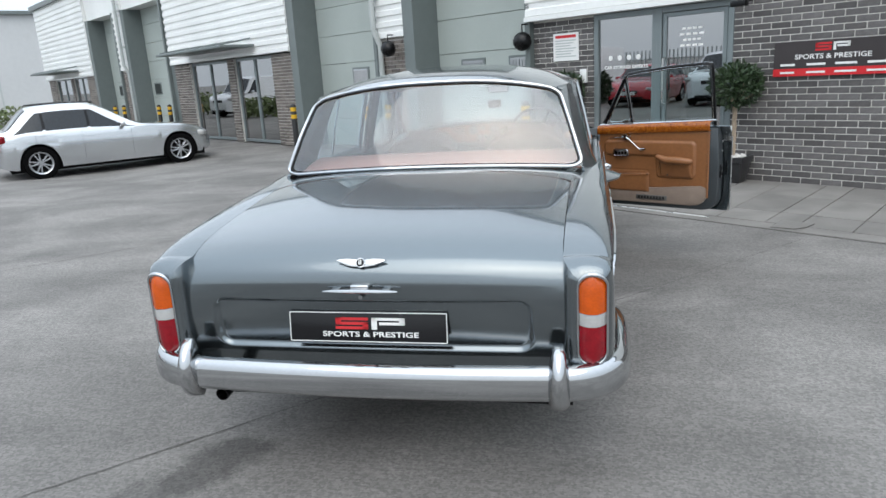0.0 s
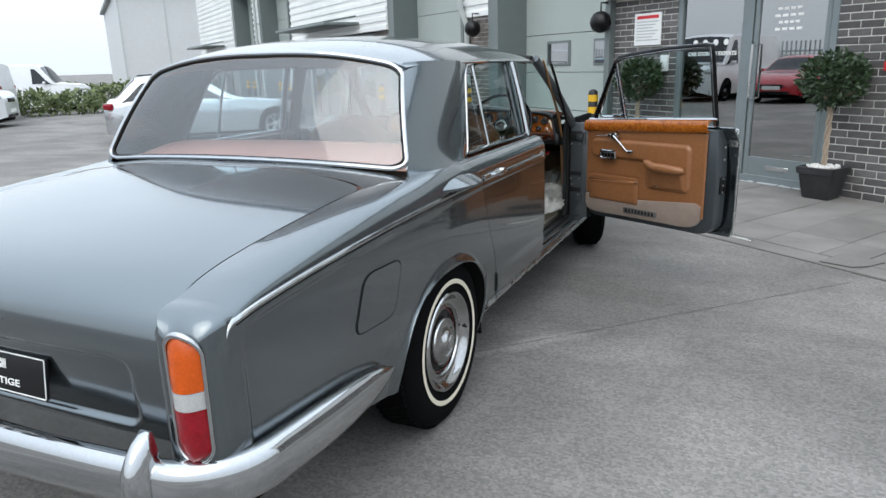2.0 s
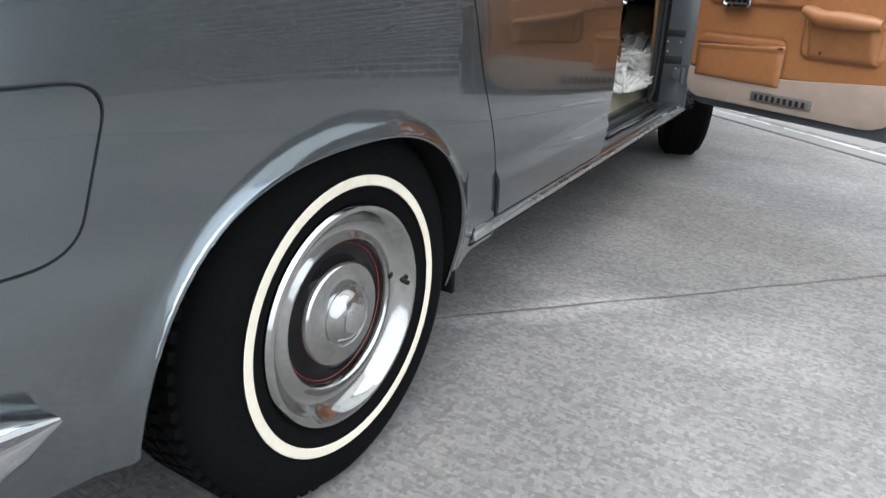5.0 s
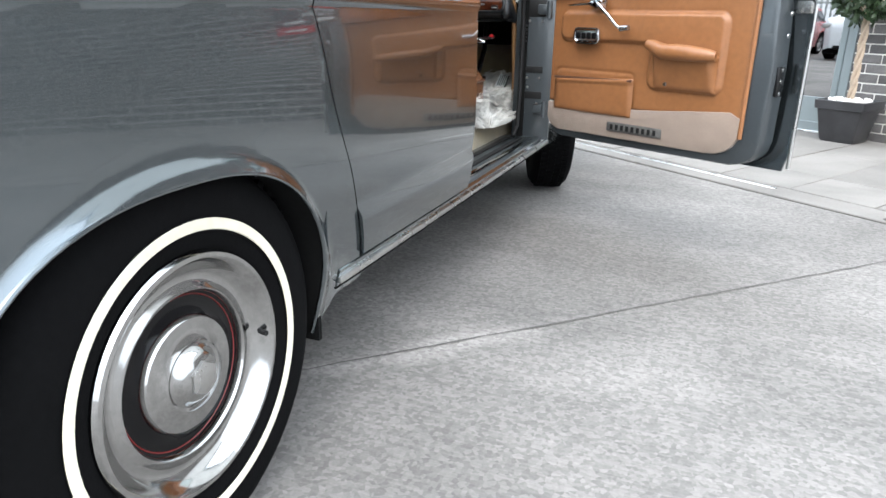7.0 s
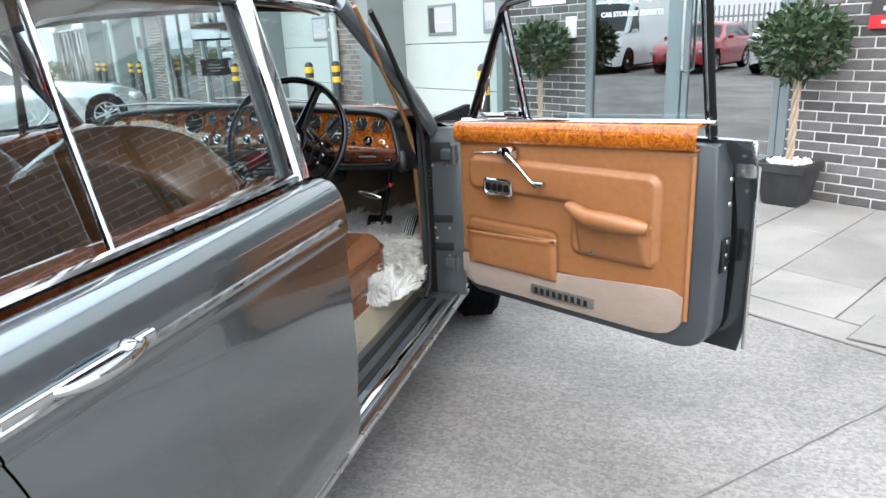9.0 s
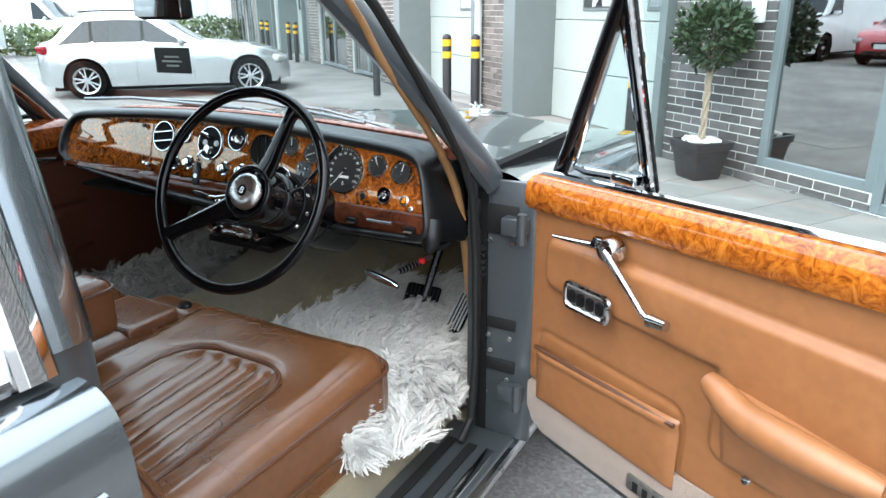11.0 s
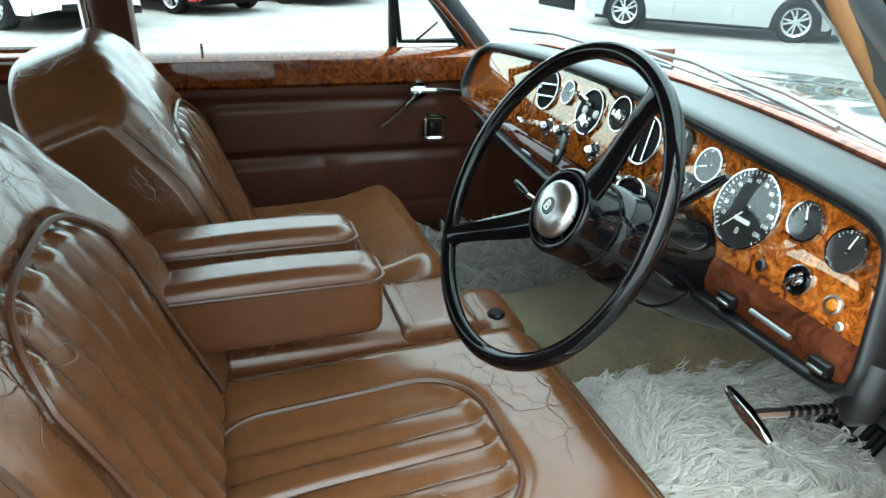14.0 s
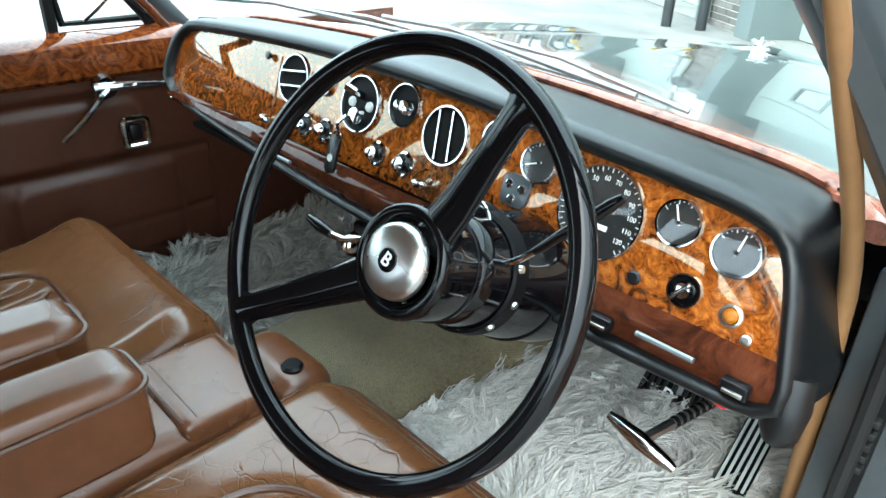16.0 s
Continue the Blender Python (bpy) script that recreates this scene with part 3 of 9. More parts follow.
# joints between the bays, at right angles to the buildings
jd = Vector((0.699, 0.715, 0))
jn = Vector((0.715, -0.699, 0))


def joint(off, a, b, w=0.007, seed=0):
    rnd = random.Random(seed)
    c = Vector((0.64, 0.64, 0)) + jn * off
    bm = bmesh.new()
    rows = []
    k = a
    while k <= b:
        p = c + jd * k
        ww = w * rnd.uniform(0.35, 1.2)
        q = rnd.uniform(-0.004, 0.004)
        rows.append((bm.verts.new(p + jn * (ww + q) + Vector((0, 0, 0.003))), bm.verts.new(p + jn * (q - ww) + Vector((0, 0, 0.003)))))
        k += 0.09
    for A, B in zip(rows, rows[1:]):
        bm.faces.new((A[0], A[1], B[1], B[0]))
    return tagged(part("concrete_joint", bm, M_JOINT, ground, smooth=False))


joint(0.0, -4.5, 2.75, 0.0045, 1)
joint(4.4, -9.0, 2.75, 0.006, 2)
joint(-4.4, -9.0, 3.0, 0.006, 3)
joint(-8.8, -9.0, 3.0, 0.006, 4)

# ---------------------------------------------------------------- pavement of slabs along the front
SKEW = 0.10                                  # the slab courses lean a little against the wall


def slab(x0, x1, y0, y1, rnd):
    z = 0.014 + rnd.uniform(-0.002, 0.002)
    bm = box(x0 + 0.0045, x1 - 0.0045, y0 + 0.0035, y1 - 0.0035, 0.001, z, 0.003, 1)
    for v in bm.verts:
        v.co.x -= SKEW * (v.co.y + 2.17)
    bm.transform(WALL)
    return part("paving_slab", bm, M_SLAB, pavement, smooth=False)


bm = box(-3.36, 6.95, -2.385, -0.02, -0.06, 0.004)
for v in bm.verts:
    v.co.x -= SKEW * (v.co.y + 2.17)
bm.transform(WALL)
pavement = tagged(part("pavement", bm, M_JOINT, smooth=False), "pale concrete slab pavement along the frontage", "pavement", kind="structure")
rnd = random.Random(5)
columns = [3.01 - 0.455 * k for k in range(14, 0, -1)] + [3.01, 3.48, 3.775] + [3.775 + 0.455 * k for k in range(1, 8)]
for ya, yb in ((-2.17, -1.70), (-1.70, -0.86), (-0.86, -0.03)):
    for xa, xb in zip(columns, columns[1:]):
        slab(xa, xb, ya, yb, rnd)
# a flush concrete edging along the yard
x = -3.34
while x < 6.9:
    bm = box(x + 0.001, min(x + 1.799, 6.94), -2.380, -2.176, 0.001, 0.011, 0.004, 1)
    bm.transform(WALL)
    part("edging_stone", bm, M_SLAB, pavement, smooth=False)
    x += 1.80
bm = box(3.86, 6.94, -2.394, -2.382, -0.01, 0.004)
bm.transform(WALL)
part("edge_joint", bm, M_JOINT, pavement, smooth=False)
# galvanised strip let into the edging
bm = box(0.15, 2.97, -2.252, -2.222, 0.009, 0.015, 0.002, 1)
bm.transform(WALL)
tagged(part("drain_strip", bm, M_STEEL), "bright metal drain strip let into the concrete", "drain strip", kind="structure")
# small four-sided inspection cover let into the edging, with an open dark joint round it
cover = [(3.612, -2.362), (3.585, -2.020), (3.878, -2.036), (3.870, -2.200), (3.820, -2.322)]
mid = (sum(p[0] for p in cover) / 5, sum(p[1] for p in cover) / 5)
bm = plate([(mid[0] + (x - mid[0]) * 0.955, mid[1] + (y - mid[1]) * 0.955) for x, y in cover], 0.008, WALL @ Matrix.Translation((0, 0, 0.0135)), 0.002)
hatch = tagged(part("inspection_cover", bm, M_SLAB), "recessed inspection cover in the slab pavement", "manhole cover")
bm = plate(cover, 0.004, WALL @ Matrix.Translation((0, 0, 0.0145)), 0.0)
part("cover_joint", bm, M_JOINT, hatch, smooth=False)


# ---------------------------------------------------------------- facade
def wbox(name, x0, x1, y0, y1, z0, z1, mat, parent=None, bevel=0.0, label="", smooth=False):
    bm = box(x0, x1, y0, y1, z0, z1, bevel, 1)
    if parent is None:
        bm.transform(WALL)
    return part(name, bm, mat, parent, label, smooth)


def wthing(name, label, category, x=0.0, y=0.0, z=0.0, kind="", group=""):
    return empty(name, WALL @ pose(x, y, z), label, category, group, kind)


wall = wthing("wall_front", "facade of grey brick, glazing and white ribbed cladding", "wall", kind="structure")
TOP = 5.3


def mortar(x0, x1, z0, z1, depth=0.3):
    return wbox("mortar_bed", x0, x1, 0.003, depth, z0, z1, M_MORTAR, wall)


def brick_run(x0, x1, z0, z1, holes=()):
    """Brick rectangles in stretcher bond: (x, z, length)."""
    out = []
    rowz, r = z0, 0
    while rowz + 0.065 <= z1 + 0.001:
        x = x0 - (0.1125 if r % 2 else 0.0)
        while x < x1 - 0.02:
            a, b = max(x, x0), min(x + 0.215, x1)
            if b - a > 0.03 and not any(h[0] - 0.01 < (a + b) / 2 < h[1] + 0.01 and h[2] < rowz + 0.03 < h[3] for h in holes):
                out.append((a, rowz, b - a))
            x += 0.225
        rowz += 0.075
        r += 1
    return out


brick_cache = {}


def brick_mesh(L):
    key = round(L, 2)
    if key not in brick_cache:
        bm = box(0, L, -0.004, 0.06, 0, 0.065, 0.004, 1)
        me = bpy.data.meshes.new("brick")
        bm.to_mesh(me)
        bm.free()
        me.materials.append(M_BRICK)
        brick_cache[key] = me
    return brick_cache[key]


# unit with the entrance: brick left of it, right of it
SOFFIT = 2.20
mortar(-1.13, -0.02, 0, SOFFIT)
mortar(2.06, 8.0, 0, 2.75)
near = brick_run(-1.13, -0.02, 0.005, SOFFIT) + brick_run(2.06, 8.0, 0.005, 2.75)
near.sort(key=lambda b: abs(b[0] - 1.6) + abs(b[1] - 0.8) * 0.6)
BRICKS = near                                # laid at the end of the file
wbox("fascia_trim", -1.20, 2.06, -0.16, 0.30, SOFFIT, SOFFIT + 0.07, M_CLAD, wall, 0.004)
wbox("fascia_trim", 2.06, 8.0, -0.16, 0.30, 2.76, 2.83, M_CLAD, wall, 0.004)


def cladding(x0, x1, z0, z1, y=-0.10, pitch=0.20):
    """White sheet with broad ribs that run along the wall."""
    prof = []
    z = z0
    while z < z1:
        for dz, dy in ((0.0, 0.0), (0.012, -0.026), (0.105, -0.026), (0.120, 0.0)):
            if z + dz <= z1:
                prof.append((y + dy, z + dz))
        z += pitch
    prof.append((y, z1))
    bm = bmesh.new()
    rows = [(bm.verts.new((x0, a, b)), bm.verts.new((x1, a, b))) for a, b in prof]
    for A, B in zip(rows, rows[1:]):
        bm.faces.new((A[0], A[1], B[1], B[0]))
    # returns at the two ends
    for x, k in ((x0, 0), (x1, 1)):
        vs = [r[k] for r in rows] + [bm.verts.new((x, 0.25, z1)), bm.verts.new((x, 0.25, z0))]
        bm.faces.new(vs)
    bmesh.ops.recalc_face_normals(bm, faces=bm.faces)
    return part("cladding_sheet", bm, M_CLAD, wall, smooth=False)


cladding(-1.20, 2.06, SOFFIT + 0.07, TOP)
cladding(2.06, 8.0, 2.83, TOP)

# entrance: glazed door and side light in a grey frame
ent = wthing("door_1", "grey aluminium glazed entrance with a dark interior", "entrance door", kind="structure")


def frame_bars(parent, x0, x1, z0, z1, w, y0, y1, mat=M_FRAME):
    for a, b, c, d in ((x0, x0 + w, z0, z1), (x1 - w, x1, z0, z1), (x0 + w, x1 - w, z1 - w, z1), (x0 + w, x1 - w, z0, z0 + w)):
        part("frame_bar", box(a, b, y0, y1, c, d, 0.004, 1), mat, parent, smooth=False)


frame_bars(ent, -0.02, 1.0, 0.15, 2.195, 0.075, 0.01, 0.10)
part("pane", box(0.05, 0.93, 0.045, 0.055, 0.225, 2.12), M_SHOPGLASS, ent, smooth=False)
frame_bars(ent, 1.0, 2.055, 0.02, 2.195, 0.075, 0.0, 0.10)
frame_bars(ent, 1.085, 1.97, 0.03, 2.115, 0.055, 0.015, 0.07)
part("pane", box(1.14, 1.915, 0.035, 0.045, 0.30, 2.06), M_SHOPGLASS, ent, smooth=False)
part("kick_panel", box(1.13, 1.925, 0.02, 0.06, 0.07, 0.30, 0.003, 1), M_FRAME, ent, smooth=False)
part("letter_slot", box(1.38, 1.66, 0.012, 0.022, 0.165, 0.215, 0.004, 1), M_STEEL, ent)
bm = tube([(1.125, 0.015, 0.95), (1.125, -0.045, 0.96), (1.125, -0.05, 1.25), (1.125, -0.045, 1.54), (1.125, 0.015, 1.55)], 0.013, 8)
part("pull_handle", bm, M_STEEL, ent, "long steel pull handle")
part("door_sill", box(-0.02, 2.055, -0.04, 0.25, 0.0, 0.025, 0.004, 1), M_STEEL, ent, smooth=False)
# low brick plinth under the side light
mortar(-0.02, 1.0, 0, 0.15, 0.2)
BRICKS = brick_run(-0.02, 1.0, 0.005, 0.15) + BRICKS
# vertical blinds hang behind the upper glass
for k in range(16):
    x = 1.17 + 0.046 * k
    part("blind_slat", box(-0.021, 0.021, -0.001, 0.001, 1.02, 2.08, m=at(x, 0.16, 0, 0, 0, 38)), M_BLIND, ent, smooth=False)
part("roller_blind", box(0.08, 0.90, 0.16, 0.165, 1.12, 2.10), M_BLIND, ent, smooth=False)
text_mesh("CAR STORAGE EXPERTS", 0.062, at(0.50, 0.040, 1.455, 90), M_WHITE, "window_lettering", ent, "white lettering on the glass", 0.0008, 0.002, 1.05)
for k, (x, z, w) in enumerate(((1.50, 1.90, 0.30), (1.50, 1.83, 0.36), (1.50, 1.76, 0.26), (1.50, 1.69, 0.34))):
    for j in range(4):
        part("notice_bar", box(x - w / 2 + w * j / 4, x - w / 2 + w * (j + 0.72) / 4, 0.031, 0.033, z - 0.014, z + 0.014), M_WHITE, ent, smooth=False)
for k in range(4):
    part("round_icon", lathe([(0, 0.002), (0.035, 0.002), (0.035, 0)], 20, at(0.25 + 0.15 * k, 0.043, 1.585, 90)), M_WHITE, ent)
# room behind the glass, its dimness put into the near-black surfaces
room = wthing("lobby", "dim lobby behind the entrance glass", "room", kind="structure")
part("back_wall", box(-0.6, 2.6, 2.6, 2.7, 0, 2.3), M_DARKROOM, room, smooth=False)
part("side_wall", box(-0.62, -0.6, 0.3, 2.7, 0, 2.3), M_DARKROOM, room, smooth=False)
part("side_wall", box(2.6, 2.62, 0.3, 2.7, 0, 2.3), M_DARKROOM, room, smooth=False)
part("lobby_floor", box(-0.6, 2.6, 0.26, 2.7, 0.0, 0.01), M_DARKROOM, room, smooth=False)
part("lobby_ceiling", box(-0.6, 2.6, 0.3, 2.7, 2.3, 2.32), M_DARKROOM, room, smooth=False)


def garage_door(x0, x1, name, windows, top=4.2):
    g = wthing(name, "pale grey-green sectional garage door with small windows", "garage door", kind="structure")
    part("jamb", box(x0, x0 + 0.30, -0.10, 0.62, 0, top, 0.004, 1), M_JAMB, g, smooth=False)
    part("jamb", box(x1 - 0.10, x1, -0.10, 0.62, 0, top, 0.004, 1), M_JAMB, g, smooth=False)
    z = 0.02
    k = 0
    while z < top:
        h = 0.61
        part("door_panel", box(x0 + 0.30, x1 - 0.10, 0.50, 0.56, z, min(z + h - 0.008, top), 0.006, 1), M_GREYDOOR, g, smooth=False)
        if k == 2:
            for wx in windows:
                w = part("window", box(wx - 0.31, wx + 0.31, 0.485, 0.505, z + 0.10, z + 0.50, 0.006, 1), M_JAMB, g, smooth=False)
                part("pane", box(wx - 0.265, wx + 0.265, 0.478, 0.486, z + 0.14, z + 0.46), M_SHOPGLASS, w, smooth=False)
        z += h
        k += 1
    part("threshold", box(x0, x1, -0.02, 0.62, 0.0, 0.012), M_SLAB, g, smooth=False)
    wbox("lintel_panel", x0, x1, -0.02, 0.62, top, TOP, M_CLAD, wall)
    return g


garage_door(-4.22, -1.13, "door_2", (-3.0, -1.82))
garage_door(-8.40, -5.08, "door_3", (-6.5, -5.50))
garage_door(-19.5, -15.9, "door_4", (-18.6, -16.6))
garage_door(-23.6, -20.4, "door_5", (-22.4, -21.0))
# brick pier with cladding above and a downpipe
for x0, x1, nm in ((-5.08, -4.22, "a"), (-20.4, -19.5, "b")):
    wbox("pier_core", x0, x1, 0.0, 0.7, 0, 2.22, M_MORTAR, wall)
    cladding(x0, x1, 2.22, TOP, -0.06, 0.2)


def downpipe(x):
    d = wthing("downpipe", "grey downpipe fixed to the brick pier", "downpipe")
    part("pipe", tube([(x, -0.20, TOP), (x, -0.20, 2.55), (x, -0.20, 2.40), (x + 0.02, -0.08, 2.1), (x + 0.02, -0.08, 0.06)], 0.055, 12), M_PIPE, d)
    for z in (0.7, 1.5, 3.0, 4.2):
        part("bracket", box(x - 0.08, x + 0.08, -0.12 if z < 2.2 else -0.24, 0.0, z - 0.02, z + 0.02, 0.004, 1), M_PIPE, d)


downpipe(-5.0)
downpipe(-19.62)
# neighbouring unit with shop windows, and one more beyond
def shop(x0, x1, name):
    s = wthing(name, "grey-framed shop windows between brick piers", "shop window", kind="structure")
    L = x1 - x0
    cols = [(x0, x0 + 1.15), (x0 + 3.65, x0 + 4.05), (x0 + 6.1, x1)]
    for a, b in cols:
        wbox("pier_core", a, b, 0.0, 0.4, 0, 2.18, M_MORTAR, wall)
        SHOPBRICKS.extend(brick_run(a, b, 0.005, 2.18))
    for a, b in ((x0 + 1.15, x0 + 3.65), (x0 + 4.05, x0 + 6.1)):
        mid = (a + b) / 2
        frame_bars(s, a, b, 0.02, 2.18, 0.07, 0.06, 0.14)
        part("mullion", box(mid - 0.04, mid + 0.04, 0.055, 0.14, 0.09, 2.11, 0.004, 1), M_FRAME, s, smooth=False)
        for c, d in ((a + 0.07, mid - 0.04), (mid + 0.04, b - 0.07)):
            part("pane", box(c, d, 0.09, 0.10, 0.09, 2.11), M_SHOPGLASS, s, smooth=False)
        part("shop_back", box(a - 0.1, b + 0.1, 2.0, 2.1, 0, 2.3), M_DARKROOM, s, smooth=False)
    cladding(x0, x1, 2.20, TOP, -0.12, 0.2)
    c = wthing("canopy", "dark green rigid canopy over the shop windows", "canopy")
    bm = box(x0 + 1.4, x0 + 5.6, -1.05, -0.14, 2.40, 2.47, 0.02, 2)
    part("roof_sheet", bm, M_JAMB, c)
    for k in range(5):
        x = x0 + 1.6 + 0.95 * k
        part("bracket", tube([(x, -0.14, 2.62), (x, -1.0, 2.48)], 0.02, 6), M_JAMB, c)


SHOPBRICKS = brick_run(-5.08, -4.22, 0.005, 2.22) + brick_run(-20.4, -19.5, 0.005, 2.22)
shop(-15.6, -8.40, "window_1")
shop(-31.0, -23.6, "window_2")
wbox("end_block", -15.9, -15.6, 0.0, 0.6, 0, TOP, M_JAMB, wall)
wbox("building_core", -31.0, -8.5, 2.4, 8.0, 0, TOP, M_FARWALL, wall)
wbox("building_core", -8.5, 8.0, 2.75, 8.0, 0, TOP, M_FARWALL, wall)
wbox("side_wall", 8.0, 8.3, 0.0, 8.0, 0, TOP, M_CLAD, wall)
wbox("roof_edge", -31.2, 8.4, -0.25, 8.2, TOP, TOP + 0.18, M_JAMB, wall)

# wall sign, notice, round lamp -----------------------------------------------------
sg = wthing("wall_sign", "dark company sign with red stripe on the brick wall", "sign", 3.21, -0.02, 1.455)
part("sign_board", box(-0.63, 0.63, -0.03, 0.01, -0.19, 0.185, 0.003, 1), M_SIGN, sg, smooth=False)
part("red_stripe", box(-0.63, 0.63, -0.034, -0.030, -0.20, -0.115), M_REDMARK, sg, smooth=False)
initials(2.1, at(0.0, -0.031, 0.115, 90) @ Matrix.Diagonal((1.35, 1.0, 1.0, 1.0)), sg)
text_mesh("SPORTS & PRESTIGE", 0.075, at(0, -0.031, 0.010, 90), M_WHITE, "sign_lettering", sg, "white wide lettering", 0.001, 0.001, 1.2)
for k, w in enumerate((0.16, 0.20, 0.22, 0.20)):
    x = -0.47 + 0.31 * k
    part("small_lettering_bar", box(x - w / 2, x + w / 2, -0.033, -0.0305, -0.085, -0.060), M_WHITE, sg, smooth=False)
    part("small_lettering_bar", box(x - w / 2, x + w / 2, -0.037, -0.0345, -0.170, -0.148), M_WHITE, sg, smooth=False)
nt = wthing("wall_notice", "white printed notice fixed to the brick wall", "notice", -0.50, -0.01, 1.79)
part("notice_sheet", box(-0.235, 0.235, -0.012, 0.004, -0.20, 0.20, 0.002, 1), M_WHITE, nt, smooth=False)
part("notice_heading", box(-0.19, 0.19, -0.015, -0.0125, 0.13, 0.17), M_REDMARK, nt, smooth=False)
for k in range(7):
    part("notice_line", box(-0.19, 0.19 - 0.05 * (k % 3), -0.015, -0.0125, 0.085 - 0.038 * k, 0.10 - 0.038 * k), M_PIPE, nt, smooth=False)
sp = wthing("intercom", "small white wall box beside the entrance", "intercom", -0.17, -0.01, 1.36)
part("case", box(-0.055, 0.055, -0.045, 0.006, -0.10, 0.10, 0.008), M_CLAD, sp)
for x, z in ((-1.18, 1.92), (-4.55, 2.02)):
    hb = wthing("hanging_ball", "black round ball lamp on a bracket", "wall lamp", x, -0.22, z, group="round wall lamps")
    bm = bmesh.new()
    bmesh.ops.create_icosphere(bm, subdivisions=3, radius=0.145)
    part("ball", bm, M_BLACK, hb)
    part("arm", tube([(0, 0.24, 0.25), (0, 0.0, 0.25), (0, 0.0, 0.12)], 0.012, 8), M_BLACK, hb)
al = wthing("alarm_box", "small wall camera on a bracket under the fascia", "camera", 2.25, -0.16, 2.12)
part("case", box(-0.12, 0.06, -0.12, -0.02, -0.04, 0.03, 0.012), M_BLACK, al)
part("bracket", tube([(0, -0.03, 0), (0.05, 0.16, 0.05)], 0.014, 8), M_BLACK, al)


# bollards ---------------------------------------------------------------------------
def bollard(x, y, first=[None]):
    m = pose(x, y, 0)
    if first[0] is not None:
        return copy_thing(first[0], m)
    b = empty("bollard", m, "black bollard with yellow reflective bands", "bollard", "bollards along the frontage")
    part("post", lathe([(0.062, 0.0), (0.062, 1.0), (0.055, 1.03), (0.03, 1.05), (0, 1.055)], 24), M_BOLLARD, b)
    for z in (0.90, 0.745):
        part("yellow_band", lathe([(0.060, z), (0.0645, z), (0.0645, z + 0.085), (0.060, z + 0.085)], 24), M_YELLOW, b)
    first[0] = b
    return b


for x, y in ((-3.36, 9.36), (-2.98, 9.47), (-0.12, 6.85), (-5.45, 10.65), (-11.8, 15.9), (-12.5, 16.4), (-16.0, 19.0), (-15.2, 18.4)):
    bollard(x, y)


# bay trees in pots ---------------------------------------------------------------------
def bay_tree(m, seed, h=1.10):
    rnd = random.Random(seed)
    pot = empty("plant_pot", m, "square black planter with a clipped bay tree", "potted tree", "bay trees by the entrance")
    bm = bmesh.new()
    rings = []
    for w, z in ((0.120, 0.0), (0.132, 0.02), (0.168, 0.25), (0.184, 0.255), (0.190, 0.318), (0.176, 0.322), (0.167, 0.295), (0.0, 0.295)):
        out = rounded(-w, w, -w, w, 0.02, 3) if w else None
        rings.append([bm.verts.new((x, y, z)) for x, y in out] if w else [bm.verts.new((0, 0, z))])
    for A, B in zip(rings, rings[1:]):
        k = len(A)
        for j in range(k):
            f = list(dict.fromkeys((A[j], A[(j + 1) % k], B[(j + 1) % len(B)], B[j % len(B)])))
            bm.faces.new(f)
    bm.faces.new(rings[0][::-1])
    bmesh.ops.recalc_face_normals(bm, faces=bm.faces)
    part("planter", bm, M_POT, pot)
    bm = bmesh.new()
    for k in range(150):
        a, r = rnd.uniform(0, 6.28), math.sqrt(rnd.random()) * 0.15
        bm2 = bmesh.new()
        bmesh.ops.create_icosphere(bm2, subdivisions=1, radius=rnd.uniform(0.010, 0.02))
        bm2.transform(Matrix.Translation((r * math.cos(a), r * math.sin(a), 0.312 + rnd.uniform(0, 0.012))))
        bm = join(bm, bm2)
    part("gravel", bm, M_GRAVEL, pot)
    bm = None
    for ph in (0, 2.1, 4.2):
        bm = tube([(0.016 * math.cos(ph + z * 16), 0.016 * math.sin(ph + z * 16), z) for z in lin(0.30, h - 0.12, 40)], 0.014, 7, bm=bm)
    for k in range(12):
        a, e = rnd.uniform(0, 6.28), rnd.uniform(0.3, 1.2)
        d = Vector((math.cos(a) * math.cos(e), math.sin(a) * math.cos(e), math.sin(e)))
        p = Vector((0, 0, h - 0.14))
        bm = tube([p, p + d * 0.12, p + d * 0.25 + Vector((0, 0, 0.03))], [0.008, 0.005, 0.002], 5, bm=bm)
    part("trunk", bm, M_BARK, pot)
    # crown of single leaves
    verts, faces = [], []
    c = Vector((0, 0, h + 0.06))
    for k in range(1500):
        d = Vector((rnd.gauss(0, 1), rnd.gauss(0, 1), rnd.gauss(0, 0.92))).normalized()
        bumpy = 1 + 0.16 * noise.noise(d * 2.4 + Vector((seed, 0, 0))) + 0.05 * rnd.uniform(-1, 1)
        r = 0.275 * bumpy * (1 - 0.55 * rnd.random() ** 2.2)
        p = c + Vector((d.x * r, d.y * r, d.z * r * 0.90))
        ax = (d + Vector((rnd.gauss(0, 0.7), rnd.gauss(0, 0.7), rnd.gauss(0.25, 0.6)))).normalized()
        sd2 = ax.orthogonal().normalized()
        sd2.rotate(Matrix.Rotation(rnd.uniform(0, 6.28), 3, ax))
        nrm = ax.cross(sd2)
        L, w = rnd.uniform(0.045, 0.085), rnd.uniform(0.011, 0.018)
        i = len(verts)
        for t, ww, dn in ((0, 0.15, 0), (0.35, 1, 0.006), (0.7, 0.8, 0.004), (1, 0, -0.006)):
            if ww == 0:
                verts.append(p + ax * L)
            else:
                verts += [p + ax * L * t + sd2 * w * ww + nrm * dn, p + ax * L * t - sd2 * w * ww + nrm * dn]
        faces += [(i, i + 1, i + 3, i + 2), (i + 2, i + 3, i + 5, i + 4), (i + 4, i + 5, i + 6)]
